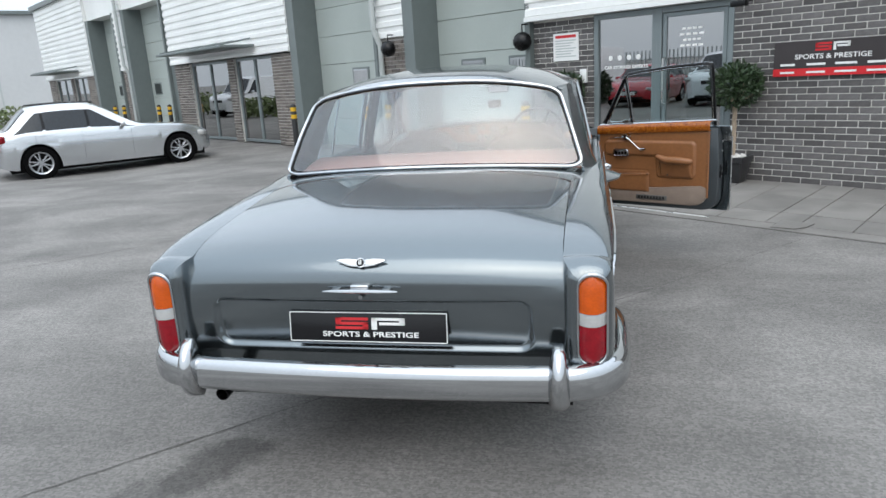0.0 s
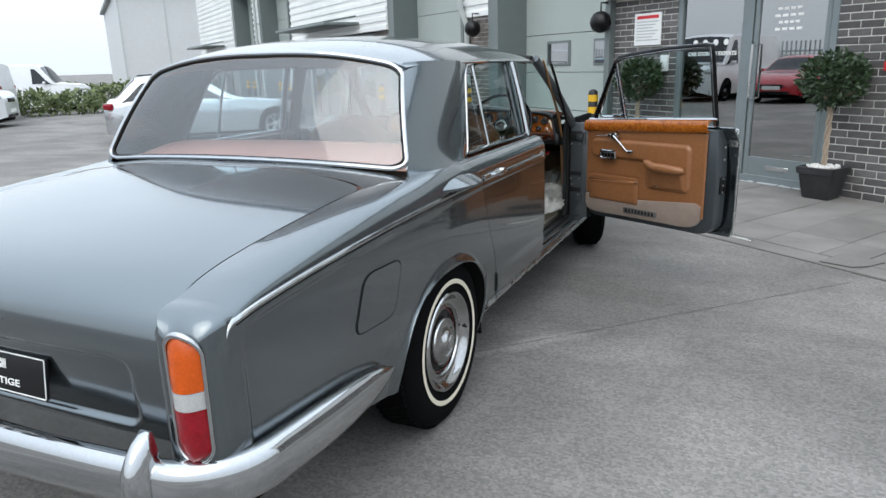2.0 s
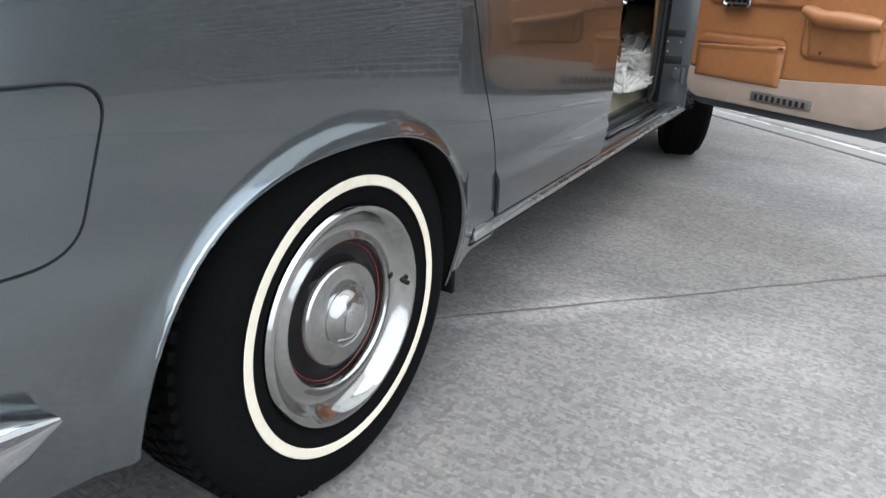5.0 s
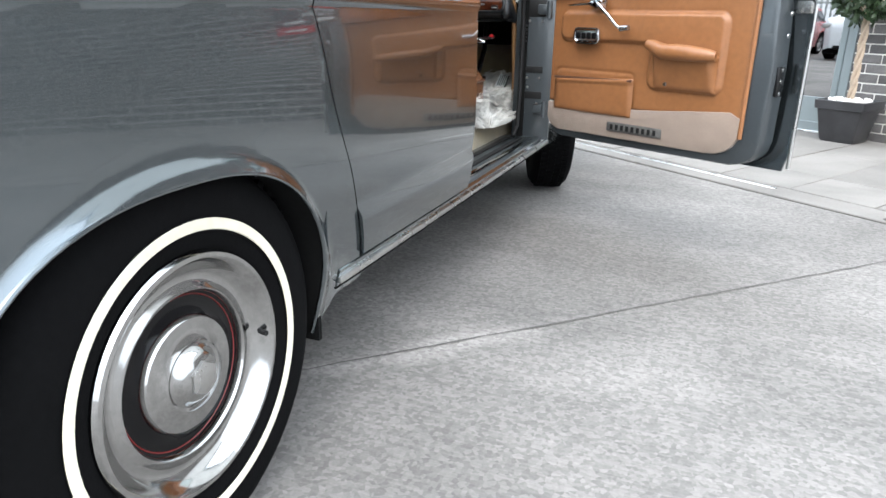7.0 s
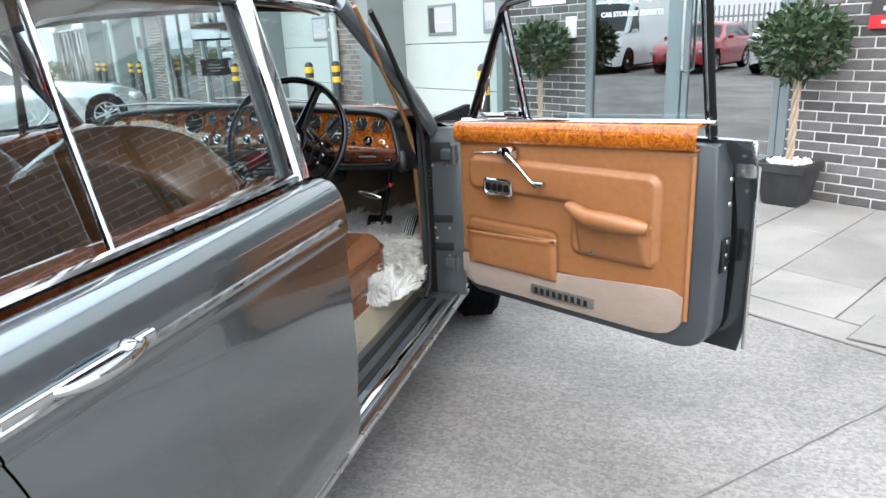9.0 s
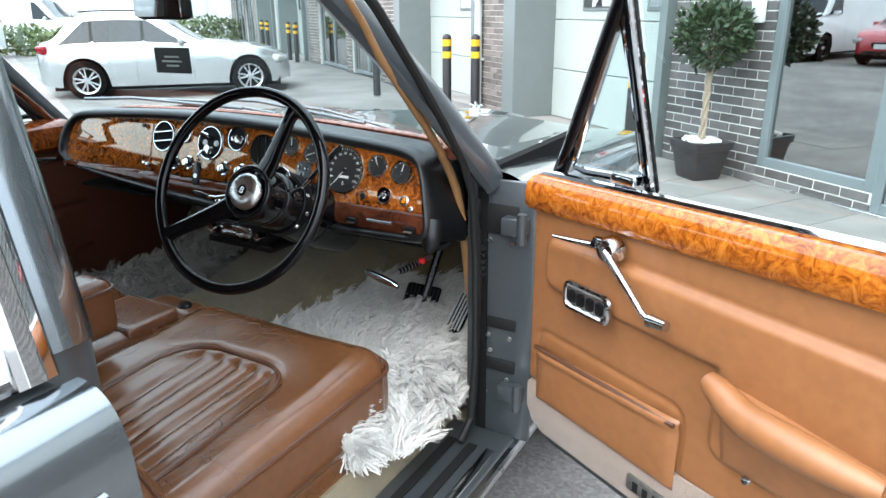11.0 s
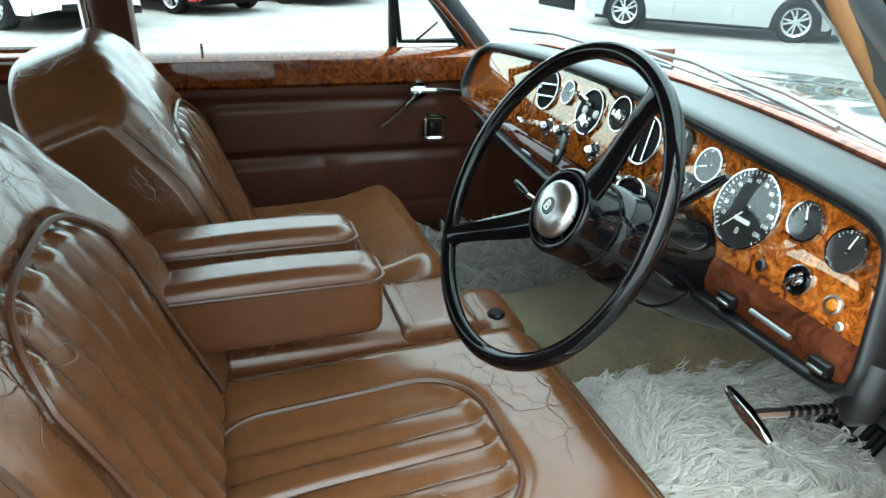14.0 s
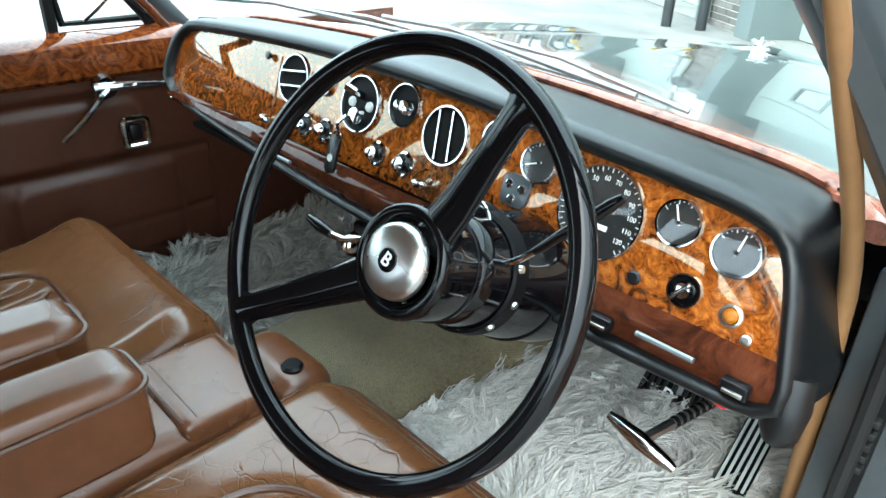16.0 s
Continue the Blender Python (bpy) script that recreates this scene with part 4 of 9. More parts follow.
    me = bpy.data.meshes.new("leaves")
    me.from_pydata(verts, [], faces)
    me.materials.append(M_LEAF)
    lv = new("leaves", me)
    lv.parent = pot
    lv["kind"] = "stuff"
    return pot


bay_tree(WALL @ pose(2.24, -0.26, 0.014, 0, 0, 4), 3)
bay_tree(WALL @ pose(-0.33, -0.30, 0.014, 0, 0, -6), 8)

# ---------------------------------------------------------------- the classic saloon
CX = -0.03
car = empty("saloon_car", pose(CX, 0, 0), "steel blue-grey classic saloon with its driver's door wide open", "car")

z_trim = curve((-1.24, 0.862), (-1.1, 0.893), (-0.8, 0.922), (-0.3, 0.944), (0.36, 0.955), (1.25, 0.955), (2.2, 0.945), (3.1, 0.925), (3.75, 0.895))
z_in = curve((-1.27, 0.870), (-1.2, 0.905), (-1.05, 0.952), (-0.8, 0.988), (-0.4, 1.025), (0.0, 1.044), (0.4, 1.048), (1.3, 1.048), (2.25, 1.045), (3.0, 0.990), (3.6, 0.930), (3.8, 0.90))
x_in = curve((-1.27, 0.715), (-0.3, 0.728), (0.0, 0.80), (0.36, 0.835), (1.3, 0.835), (2.2, 0.80), (2.5, 0.66), (3.2, 0.60), (3.8, 0.56))
w_half = curve((-1.285, 0.81), (-1.25, 0.874), (-1.15, 0.897), (-0.8, 0.913), (0.0, 0.918), (1.2, 0.920), (2.3, 0.915), (3.0, 0.895), (3.5, 0.87), (3.8, 0.80))
f_shape = curve((0.26, 0.93), (0.34, 0.955), (0.45, 0.982), (0.62, 1.0), (0.80, 0.998), (0.90, 0.990), (0.98, 0.978))
REAR_ARCH = (-0.015, 0.40, 0.325, 0.675)     # centre y, half length, springing z, top z
FRONT_ARCH = (3.05, 0.40, 0.325, 0.675)


def arch_z(y, arch):
    c, r, z0, z1 = arch
    q = abs(y - c) / r
    return z0 + (z1 - z0) * (1 - q ** 2.6) ** (1 / 2.2) if q < 1 else None


def z_bottom(y):
    for a in (REAR_ARCH, FRONT_ARCH):
        z = arch_z(y, a)
        if z is not None:
            return z
    if y < REAR_ARCH[0]:
        return 0.33 + 0.06 * min(1, max(0, (-y - 0.45) / 0.3))
    return 0.250 + 0.065 * smooth01((y - 0.391) / 0.012) if y < 0.42 else 0.315


def arch_dist(y, z):
    """Rough distance from the nearest wheel arch's edge."""
    best = 9
    for c, r, z0, z1 in (REAR_ARCH, FRONT_ARCH):
        dy, dz = (y - c), max(0, z - z0)
        best = min(best, abs(math.hypot(dy, dz * r / (z1 - z0)) - r))
    return best


def flank(y, z):
    """The right side's outer skin."""
    x = w_half(y) * f_shape(z)
    d = arch_dist(y, z)
    x += 0.015 * (1 - smooth01((d - 0.014) / 0.030)) * (1 - smooth01((z - 0.70) / 0.08))
    # the field below the waist is set in a little, behind a soft swage that turns down beside the lamp
    a, b = z_trim(y) - 0.026 - z, (y + 1.178) * 0.8
    x -= 0.010 * smooth01((0.05 - math.hypot(max(0.05 - a, 0), max(0.05 - b, 0))) / 0.014)
    return x


def shoulder(y, s):
    """From the trim line (s=0) over the wing's crown to its inner edge (s=1)."""
    zt, zi, xi = z_trim(y), z_in(y), x_in(y)
    xt = flank(y, zt)
    w = s * math.pi / 2
    x = xi + (xt - xi) * math.cos(w) ** 0.85
    z = zt + (zi - zt) * math.sin(w) ** 0.9 + 0.008 * math.sin(s * math.pi) * (1 if y < 0.2 or y > 2.2 else 0.4)
    return x, z


def side_point(y, v):
    """v 0..1 over the flank, 1..2 over the shoulder."""
    if v <= 1:
        zb, zt = z_bottom(y), z_trim(y)
        z = zb + (zt - zb) * v
        return flank(y, z), z
    return shoulder(y, v - 1)


rear_cut = curve((0.30, 0.60), (0.38, 0.562), (0.48, 0.525), (0.60, 0.478), (0.76, 0.412), (0.90, 0.375), (0.955, 0.352), (1.0, 0.31), (1.05, 0.262))
VS = lin(0, 0.87, 24) + [0.885, 0.90, 0.91, 0.92, 0.93, 0.94, 0.95, 0.965, 0.98, 1.0] + lin(1, 2, 13)[1:]


def stations(a, b, n, arch=None):
    s = set(lin(a, b, n))
    if arch:
        c, r = arch[:2]
        s = {k for k in s if abs(k - c) > r + 0.004}
        s |= {c - r * math.cos(math.pi * k / 30) for k in range(31)}
        s |= {c - r - 0.0005, c + r + 0.0005, c - r * 0.998, c + r * 0.998, c - r * 0.99, c + r * 0.99}
    return sorted(k for k in s if a <= k <= b)


def side_patch(ys, y_ends=None, gap=0.0):
    """A skin between body stations; y_ends: a function of z that the last station follows."""
    y0, y1 = ys[0], ys[-1]

    def fn(y, v):
        x, z = side_point(y, v)
        if y_ends is not None:
            start = y1 - 0.033 - 0.19 * smooth01((z - 0.64) / 0.16)
            k = max(0, (y - start) / (y1 - start))
            yy = y + (y_ends(z) - gap - y1) * k
            if k > 0:
                if v <= 1:
                    x = flank(yy, z)
                elif v > 1:
                    x, z = shoulder(yy, v - 1)
            return (x, yy, z)
        return (x, y, z)
    return grid(fn, ys, VS)


def rear_wing():
    ys = sorted(set(stations(-1.185, 0.42, 90, REAR_ARCH) + lin(0.389, 0.42, 9) + lin(-1.185, -1.10, 18)))
    bm = side_patch(ys, rear_cut, 0.0015)
    # rounded rear end that carries the lamp: a ring up the flank, over the crown and down beside the lid
    zi = z_in(-1.185)

    def ring(v):
        if v <= 2:
            return side_point(-1.185, v)
        return 0.7135, zi + (0.40 - zi) * (v - 2)

    def endcap(k, v):
        a = k * math.pi / 2
        x, z = ring(v)
        cz = min(0.80, max(0.52, z))
        inner = smooth01((v - 1.85) / 0.25)
        sh = max(0.0, math.cos(a)) ** (0.78 * (1 - inner) + 0.22 * inner)
        cx = 0.806
        y = -1.185 - 0.100 * math.sin(a) ** 0.9
        return (cx + (x - cx) * sh, y, cz + (z - cz) * sh)
    grid(endcap, lin(0, 0.8, 9) + [0.87, 0.92, 0.96, 0.985, 1.0], VS + lin(2, 3, 14)[1:], bm, flip=True)
    yi = stations(-1.19, -0.05, 24)
    grid(lambda y, v: (x_in(y) - 0.004 * v, y, z_in(y) - 0.05 * v), yi, lin(0, 1, 4), bm, flip=True)
    bmesh.ops.remove_doubles(bm, verts=bm.verts, dist=0.0004)
    bmesh.ops.dissolve_degenerate(bm, dist=0.0001, edges=bm.edges)
    bmesh.ops.recalc_face_normals(bm, faces=bm.faces)
    return bm


for mirror in (False, True):
    w = part("rear_wing", rear_wing(), M_PAINT, car, mirror=mirror)
    c, r, z0, z1 = REAR_ARCH
    # inner wheel housing
    def housing(a, v):
        y, z = c - (r + 0.004) * math.cos(a), (arch_z(c - r * math.cos(a) * 0.9999, REAR_ARCH) or z0) + 0.004
        x0 = flank(y, z) - 0.003
        return (x0 - (x0 - 0.485) * v, y, z)
    bm = grid(housing, lin(0, math.pi, 40), lin(0, 1, 3))
    part("wheel_housing", bm, M_UNDER, w, mirror=mirror)
    lip = [(flank(c - r * math.cos(a), arch_z(c - r * math.cos(a) * 0.9995, REAR_ARCH) or z0) - 0.004, c - r * math.cos(a), (arch_z(c - r * math.cos(a) * 0.9995, REAR_ARCH) or z0)) for a in lin(0.06, math.pi - 0.02, 44)]
    lip += [(flank(c + r, z) - 0.004, c + r, z) for z in (0.31, 0.285, 0.26)]
    part("arch_lip", tube(lip, 0.0045, 8), M_PAINT, w, mirror=mirror)
    # closing faces at the housing's two ends
    bm = box(0.50, 0.870, c + r + 0.004, c + r + 0.016, 0.24, 0.36)
    part("housing_end", bm, M_UNDER, w, mirror=mirror)
    # fuel flap on the right wing only
    if not mirror:
        def soft(poly, k):
            """The outline with each corner turned into a small arc."""
            o = []
            for i, p in enumerate(poly):
                a, b2 = poly[i - 1], poly[(i + 1) % len(poly)]
                for s in lin(0, 1, k):
                    w0, w1, w2 = (1 - s) ** 2, 2 * s * (1 - s), s * s
                    e0 = (p[0] + (a[0] - p[0]) * 0.24, p[1] + (a[1] - p[1]) * 0.24)
                    e1 = (p[0] + (b2[0] - p[0]) * 0.24, p[1] + (b2[1] - p[1]) * 0.24)
                    o.append((w0 * e0[0] + w1 * p[0] + w2 * e1[0], w0 * e0[1] + w1 * p[1] + w2 * e1[1]))
            return o
        loop = soft([(-0.632, 0.826), (-0.392, 0.818), (-0.462, 0.640), (-0.712, 0.650)], 9)
        cy, cz = -0.54, 0.73
        bm = bmesh.new()
        rows = [[bm.verts.new((flank(cy + (y - cy) * s, cz + (z - cz) * s) + 0.0035, cy + (y - cy) * s, cz + (z - cz) * s)) for y, z in loop] for s in (0.97, 0.6, 0.25)]
        for A, B in zip(rows, rows[1:]):
            for k in range(len(A)):
                bm.faces.new((A[k], A[(k + 1) % len(A)], B[(k + 1) % len(A)], B[k]))
        bm.faces.new(rows[-1])
        bmesh.ops.recalc_face_normals(bm, faces=bm.faces)
        fl = part("fuel_flap", bm, M_PAINT, w)
        part("flap_gap", tube([(flank(y, z) + 0.0008, y, z) for y, z in loop], 0.0021, 6, closed=True), M_SEAL, fl)

# boot lid ----------------------------------------------------------------
LID = [(-0.215, 1.076), (-0.33, 1.070), (-0.5, 1.057), (-0.68, 1.039), (-0.84, 1.020), (-0.97, 1.001), (-1.07, 0.983), (-1.15, 0.962), (-1.212, 0.934), (-1.250, 0.902),
       (-1.273, 0.862), (-1.281, 0.82), (-1.281, 0.76), (-1.275, 0.69), (-1.264, 0.62), (-1.252, 0.550)]
EDGE = [(-0.215, z_in(-0.215)), (-0.33, z_in(-0.33)), (-0.5, z_in(-0.5)), (-0.68, z_in(-0.68)), (-0.83, z_in(-0.83)), (-0.95, z_in(-0.95)), (-1.04, z_in(-1.04)), (-1.11, z_in(-1.11)), (-1.163, 0.916), (-1.203, 0.892),
        (-1.231, 0.858), (-1.246, 0.815), (-1.253, 0.76), (-1.254, 0.69), (-1.248, 0.62), (-1.240, 0.550)]
LIDS = [0.0]
for p, q in zip(LID, LID[1:]):
    LIDS.append(LIDS[-1] + math.dist(p, q))
lid_y = curve(*[(s, p[0]) for s, p in zip(LIDS, LID)])
lid_z = curve(*[(s, p[1]) for s, p in zip(LIDS, LID)])
edge_y = curve(*[(s, p[0]) for s, p in zip(LIDS, EDGE)])
edge_z = curve(*[(s, p[1]) for s, p in zip(LIDS, EDGE)])
LID_LEN = LIDS[-1]


def recess(x, z):
    """Depth of the plate panel pressed into the lid."""
    dx, dz = abs(x) - 0.600, abs(z - 0.671) - 0.098
    r = 0.05
    d = math.hypot(max(dx + r, 0), max(dz + r, 0)) + min(max(dx + r, dz + r), 0) - r
    return smooth01(-d / 0.020 + 0.3)


def lid_point(x, s, lift=0.0):
    u = min(1, abs(x) / 0.712)
    w = u ** 2.5
    y = lid_y(s) + (edge_y(s) - lid_y(s)) * w
    z = lid_z(s) + (edge_z(s) + 0.001 - lid_z(s)) * w
    k = recess(x, z) * smooth01((s - 1.16) / 0.06)
    y += 0.016 * k
    face = smooth01((s - 0.95) / 0.20)
    return (x * (x_in(y) - 0.003 + 0.009 * face) / 0.712, y - lift, z)


def lid_front(x):
    """How far the lid's front edge runs back towards its rounded corners."""
    cut = min(1, max(0, abs(x) - 0.635) / 0.077)
    return 0.100 * (abs(x) / 0.712) ** 2 + 0.055 * (1 - math.sqrt(1 - cut ** 2))


def boot_lid():
    ss = lin(0, 0.915, 44) + lin(0.915, LID_LEN, 110)[1:]
    xs = lin(-0.712, 0.712, 193)

    def fn(s, x):
        # rounded front corners
        s2 = s + lid_front(x) * max(0, 1 - s / 0.5)
        return lid_point(x, s2)
    bm = grid(fn, ss, xs)
    bmesh.ops.recalc_face_normals(bm, faces=bm.faces)
    e = [k for k in bm.edges if len(k.link_faces) == 1]
    ex = bmesh.ops.extrude_edge_only(bm, edges=e)
    for v in ex["geom"]:
        if isinstance(v, bmesh.types.BMVert):
            v.co += Vector((-0.006 * (1 if v.co.x > 0 else -1), 0.018 if v.co.z < 0.9 else 0, -0.02 if v.co.z > 0.9 else 0))
    return bm


lid = part("boot_lid", boot_lid(), M_PAINT, car)
# dark shut gap under and round the lid
bm = grid(lambda y, x: (x, y, min(z_in(y), 1.06) - 0.030), lin(-1.22, -0.20, 20), lin(-0.72, 0.72, 5))
grid(lambda z, x: (x, -1.205, z), lin(0.59, 0.86, 4), lin(-0.73, 0.73, 5), bm)
part("lid_channel", bm, M_UNDER, car)
# winged badge
bd = bmesh.new()
for sgn in (1, -1):
    bd = plate([(0, 0.011), (sgn * 0.05, 0.016), (sgn * 0.085, 0.014), (sgn * 0.094, 0.008), (sgn * 0.07, -0.002), (sgn * 0.05, -0.010), (sgn * 0.02, -0.015), (0, -0.014)][:: sgn], 0.006, bevel=0.002, bm=bd)
badge_m = at(0, -1.2630, 0.905, 60, 0, 0)
bd.transform(badge_m)
part("winged_badge", bd, M_STEEL, lid, "pale silver winged badge")
part("badge_roundel", lathe([(0, 0.0095), (0.0135, 0.009), (0.015, 0.004), (0.015, 0)], 24, badge_m), M_GLOSSBLACK, lid, "black roundel")
part("roundel_ring", tube([badge_m @ Vector((0.0160 * math.cos(a), 0.0160 * math.sin(a), 0.006)) for a in lin(0, 2 * math.pi, 25)[:-1]], 0.0028, 6, closed=True), M_CHROME, lid)
text_mesh("B", 0.024, badge_m @ at(0, 0, 0.0100), M_WHITE, "badge_letter", lid, "white letter B")
# handle: a slim chrome bar on a mount, with the lock under it
bm = tube([(x, -1.308 - 0.010 * (1 - (x / 0.140) ** 2), 0.812 + 0.004 * (1 - (x / 0.140) ** 2)) for x in lin(-0.140, 0.140, 21)], [0.0035 + 0.0075 * math.sin(math.pi * k / 20) ** 0.5 for k in range(21)], 10, flat=((0, 0, 1), 0.7))
box(-0.035, 0.035, -1.310, -1.270, 0.812, 0.836, 0.007, 3, bm)
for x in (-0.095, 0.095):
    box(x - 0.016, x + 0.016, -1.308, -1.270, 0.806, 0.818, 0.004, 2, bm)
part("boot_handle", bm, M_CHROME, lid, "slim chrome boot handle")
part("lock_barrel", lathe([(0, 0.012), (0.008, 0.012), (0.009, 0)], 16, at(0, -1.290, 0.788, 90)), M_CHROME, lid)
# show plate
PM = at(0.006, -1.270, 0.664, 83, 0, 0)
bm = plate(rounded(-0.302, 0.302, -0.0570, 0.0570, 0.004, 2), 0.008, PM, 0.001)
pl = part("show_plate", bm, M_PLATE, lid, "black show plate with red and white initials")
bm = tube([PM @ Vector((x, y, 0.009)) for x, y in rounded(-0.2995, 0.2995, -0.0545, 0.0545, 0.004, 2)], 0.0018, 6, closed=True)
part("plate_rim", bm, M_WHITE, pl)


initials(1.0, PM @ at(0.012, 0.014, 0.0082) @ Matrix.Diagonal((2.1, 1.05, 1.0, 1.0)), pl)
text_mesh("SPORTS & PRESTIGE", 0.027, PM @ at(0.012, -0.0275, 0.009), M_WHITE, "plate_lettering", pl, "white wide lettering", 0.0008, 0.0004, 1.55)

# rear deck, bumper and valance ------------------------------------------------
def deck_front(x):
    return -0.085 - 0.075 * (1 - (x / 0.80) ** 2)


def deck():
    def fn(k, x):
        xs = 0.742 + 0.075 * k
        X = x * xs
        yb = -0.212 - lid_front(x * 0.712)
        y = yb + (deck_front(X) + 0.01 + 0.05 * abs(x) ** 6 - yb) * k
        ze = z_in(y) - 0.001
        zc = 1.075 + 0.009 * k
        return (X, y, ze + (zc - ze) * (1 - abs(x) ** 2.5))
    bm = grid(fn, lin(0, 1, 10), lin(-1, -0.85, 14) + lin(-0.85, 0.85, 31)[1:-1] + lin(0.85, 1, 14))
    return bm


part("rear_deck", deck(), M_PAINT, car)
# corner fillets between the rounded lid corners and the wing
bm = grid(lambda y, x: (x, y, z_in(y) - 0.012), lin(-0.45, -0.20, 8), lin(-0.74, 0.74, 21))
part("lid_corner_panel", bm, M_PAINT, car)
bm = grid(lambda x, v: (x, -1.236 + 0.03 * (abs(x) / 0.8) ** 3 + 0.05 * v, 0.545 - 0.15 * v), lin(-0.80, 0.80, 33), lin(0, 1, 6))
part("rear_valance", bm, M_PAINT, car)


def bumper_path(n=44):
    """Half the rear bumper's line, from the middle round the corner to the tip."""
    pts = []
    for k in range(n + 1):
        s = k / n
        if s < 0.42:
            x = 0.70 * s / 0.42
            pts.append((x, -1.345 + 0.030 * (x / 0.70) ** 2, 0.492))
        elif s < 0.70:
            a = (s - 0.42) / 0.28 * math.pi / 2
            pts.append((0.70 + 0.205 * math.sin(a), -1.315 + 0.200 * (1 - math.cos(a)), 0.492))
        else:
            q = (s - 0.70) / 0.30
            pts.append((0.905 + 0.012 * math.sin(math.pi * q) - 0.002 * q, -1.115 + 0.59 * q, 0.492 - 0.012 * q))
    return pts


def bumper_bar():
    half = bumper_path()
    path = [(-x, y, z) for x, y, z in half[:0:-1]] + half
    prof = [(-0.022, 0.048), (-0.002, 0.062), (0.020, 0.060), (0.036, 0.048), (0.044, 0.028), (0.0475, 0.006), (0.0475, -0.020), (0.045, -0.044), (0.034, -0.062), (0.012, -0.070), (-0.008, -0.066), (-0.010, 0.0)]
    for _ in range(2):
        prof = [(a[0] * u + b[0] * (1 - u), a[1] * u + b[1] * (1 - u)) for a, b in zip(prof, prof[1:] + prof[:1]) for u in (0.75, 0.25)]
    n = len(path)
    bm = bmesh.new()
    rings = []
    for i, p in enumerate(path):
        a, b = Vector(path[max(i - 1, 0)]), Vector(path[min(i + 1, n - 1)])
        t = (b - a).normalized()
        nrm = Vector((t.y, -t.x, 0)).normalized()
        e = min(i, n - 1 - i) / 11
        k = 1 if e >= 1 else max(0.05, math.sqrt(1 - (1 - e) ** 2))
        rings.append([bm.verts.new(Vector(p) + nrm * (u * (0.55 + 0.45 * k)) + Vector((0, 0, w * k))) for u, w in prof])
    for A, B in zip(rings, rings[1:]):
        for k in range(len(prof)):
            k2 = (k + 1) % len(prof)
            bm.faces.new((A[k], A[k2], B[k2], B[k]))
    bm.faces.new(rings[0]); bm.faces.new(rings[-1][::-1])
    bmesh.ops.recalc_face_normals(bm, faces=bm.faces)
    return bm


bumper = part("rear_bumper", bumper_bar(), M_CHROME, car, "polished chrome wrap-round rear bumper", edge=60)
for sgn in (1, -1):
    secs = []
    bm = bmesh.new()
    for k in range(15):
        q = k / 14
        z = 0.385 + 0.238 * q
        bow = math.sin(math.pi * min(1, q * 1.02)) ** 0.55
        hw = (0.031 + 0.017 * (1 - q)) * (0.55 + 0.45 * bow)
        d = 0.075 * bow + 0.012
        yb = -1.315
        ring = []
        for j in range(13):
            a = math.pi * j / 12
            ring.append(bm.verts.new((sgn * 0.70 + hw * math.cos(a), yb - d * math.sin(a) ** 0.7, z)))
        secs.append(ring)
    for A, B in zip(secs, secs[1:]):
        for j in range(12):
            bm.faces.new((A[j], A[j + 1], B[j + 1], B[j]))
    bm.faces.new(secs[0]); bm.faces.new(secs[-1])
    for A, B in zip(secs, secs[1:]):
        bm.faces.new((A[0], A[-1], B[-1], B[0]))
    bmesh.ops.recalc_face_normals(bm, faces=bm.faces)
    part("overrider", bm, M_CHROME, bumper, edge=60)
part("exhaust_pipe", lathe([(0.022, -0.25), (0.026, -0.25), (0.026, 0.04), (0.022, 0.04), (0.022, -0.2), (0, -0.2)], 20, at(-0.585, -1.295, 0.402, 94)), M_BLACK, car, "dark exhaust tail pipe")
bm = grid(lambda x, v: (x, -1.20 + 0.16 * v, 0.43 - 0.13 * v), lin(-0.80, 0.80, 7), lin(0, 1, 3))
part("underbody_apron", bm, M_UNDER, car)
bm = box(-0.86, 0.86, -1.02, 3.6, 0.25, 0.31)
for v in bm.verts:
    v.co.x *= 0.86
part("underbody", bm, M_UNDER, car)

# tail lamps ------------------------------------------------------------------
LX, LZ0, LZ1, LR = 0.8145, 0.547, 0.868, 0.0465     # a pill set into the end of the wing


def lamp_half(z):
    """Half the lamp's width at a height."""
    for c in (LZ1 - LR, LZ0 + LR):
        if (z - c) * (1 if c > 0.7 else -1) > 0:
            return math.sqrt(max(0, LR ** 2 - (z - c) ** 2))
    return LR


def lens(z0, z1):
    def fn(s, u):
        z = z0 + (z1 - z0) * (0.5 - 0.5 * math.cos(math.pi * s))
        hw = max(0.001, lamp_half(z) - 0.003)
        up = math.sin(math.pi * min(1, max(0, (z - LZ0) / (LZ1 - LZ0)))) ** 0.35
        return (LX + 0.004 * (z - 0.7) + hw * u, -1.2855 - 0.024 * up * (1 - abs(u) ** 2.4) + 0.012 * max(0, u) ** 2, z)
    return grid(fn, lin(0, 1, 18), lin(-1, 1, 15))


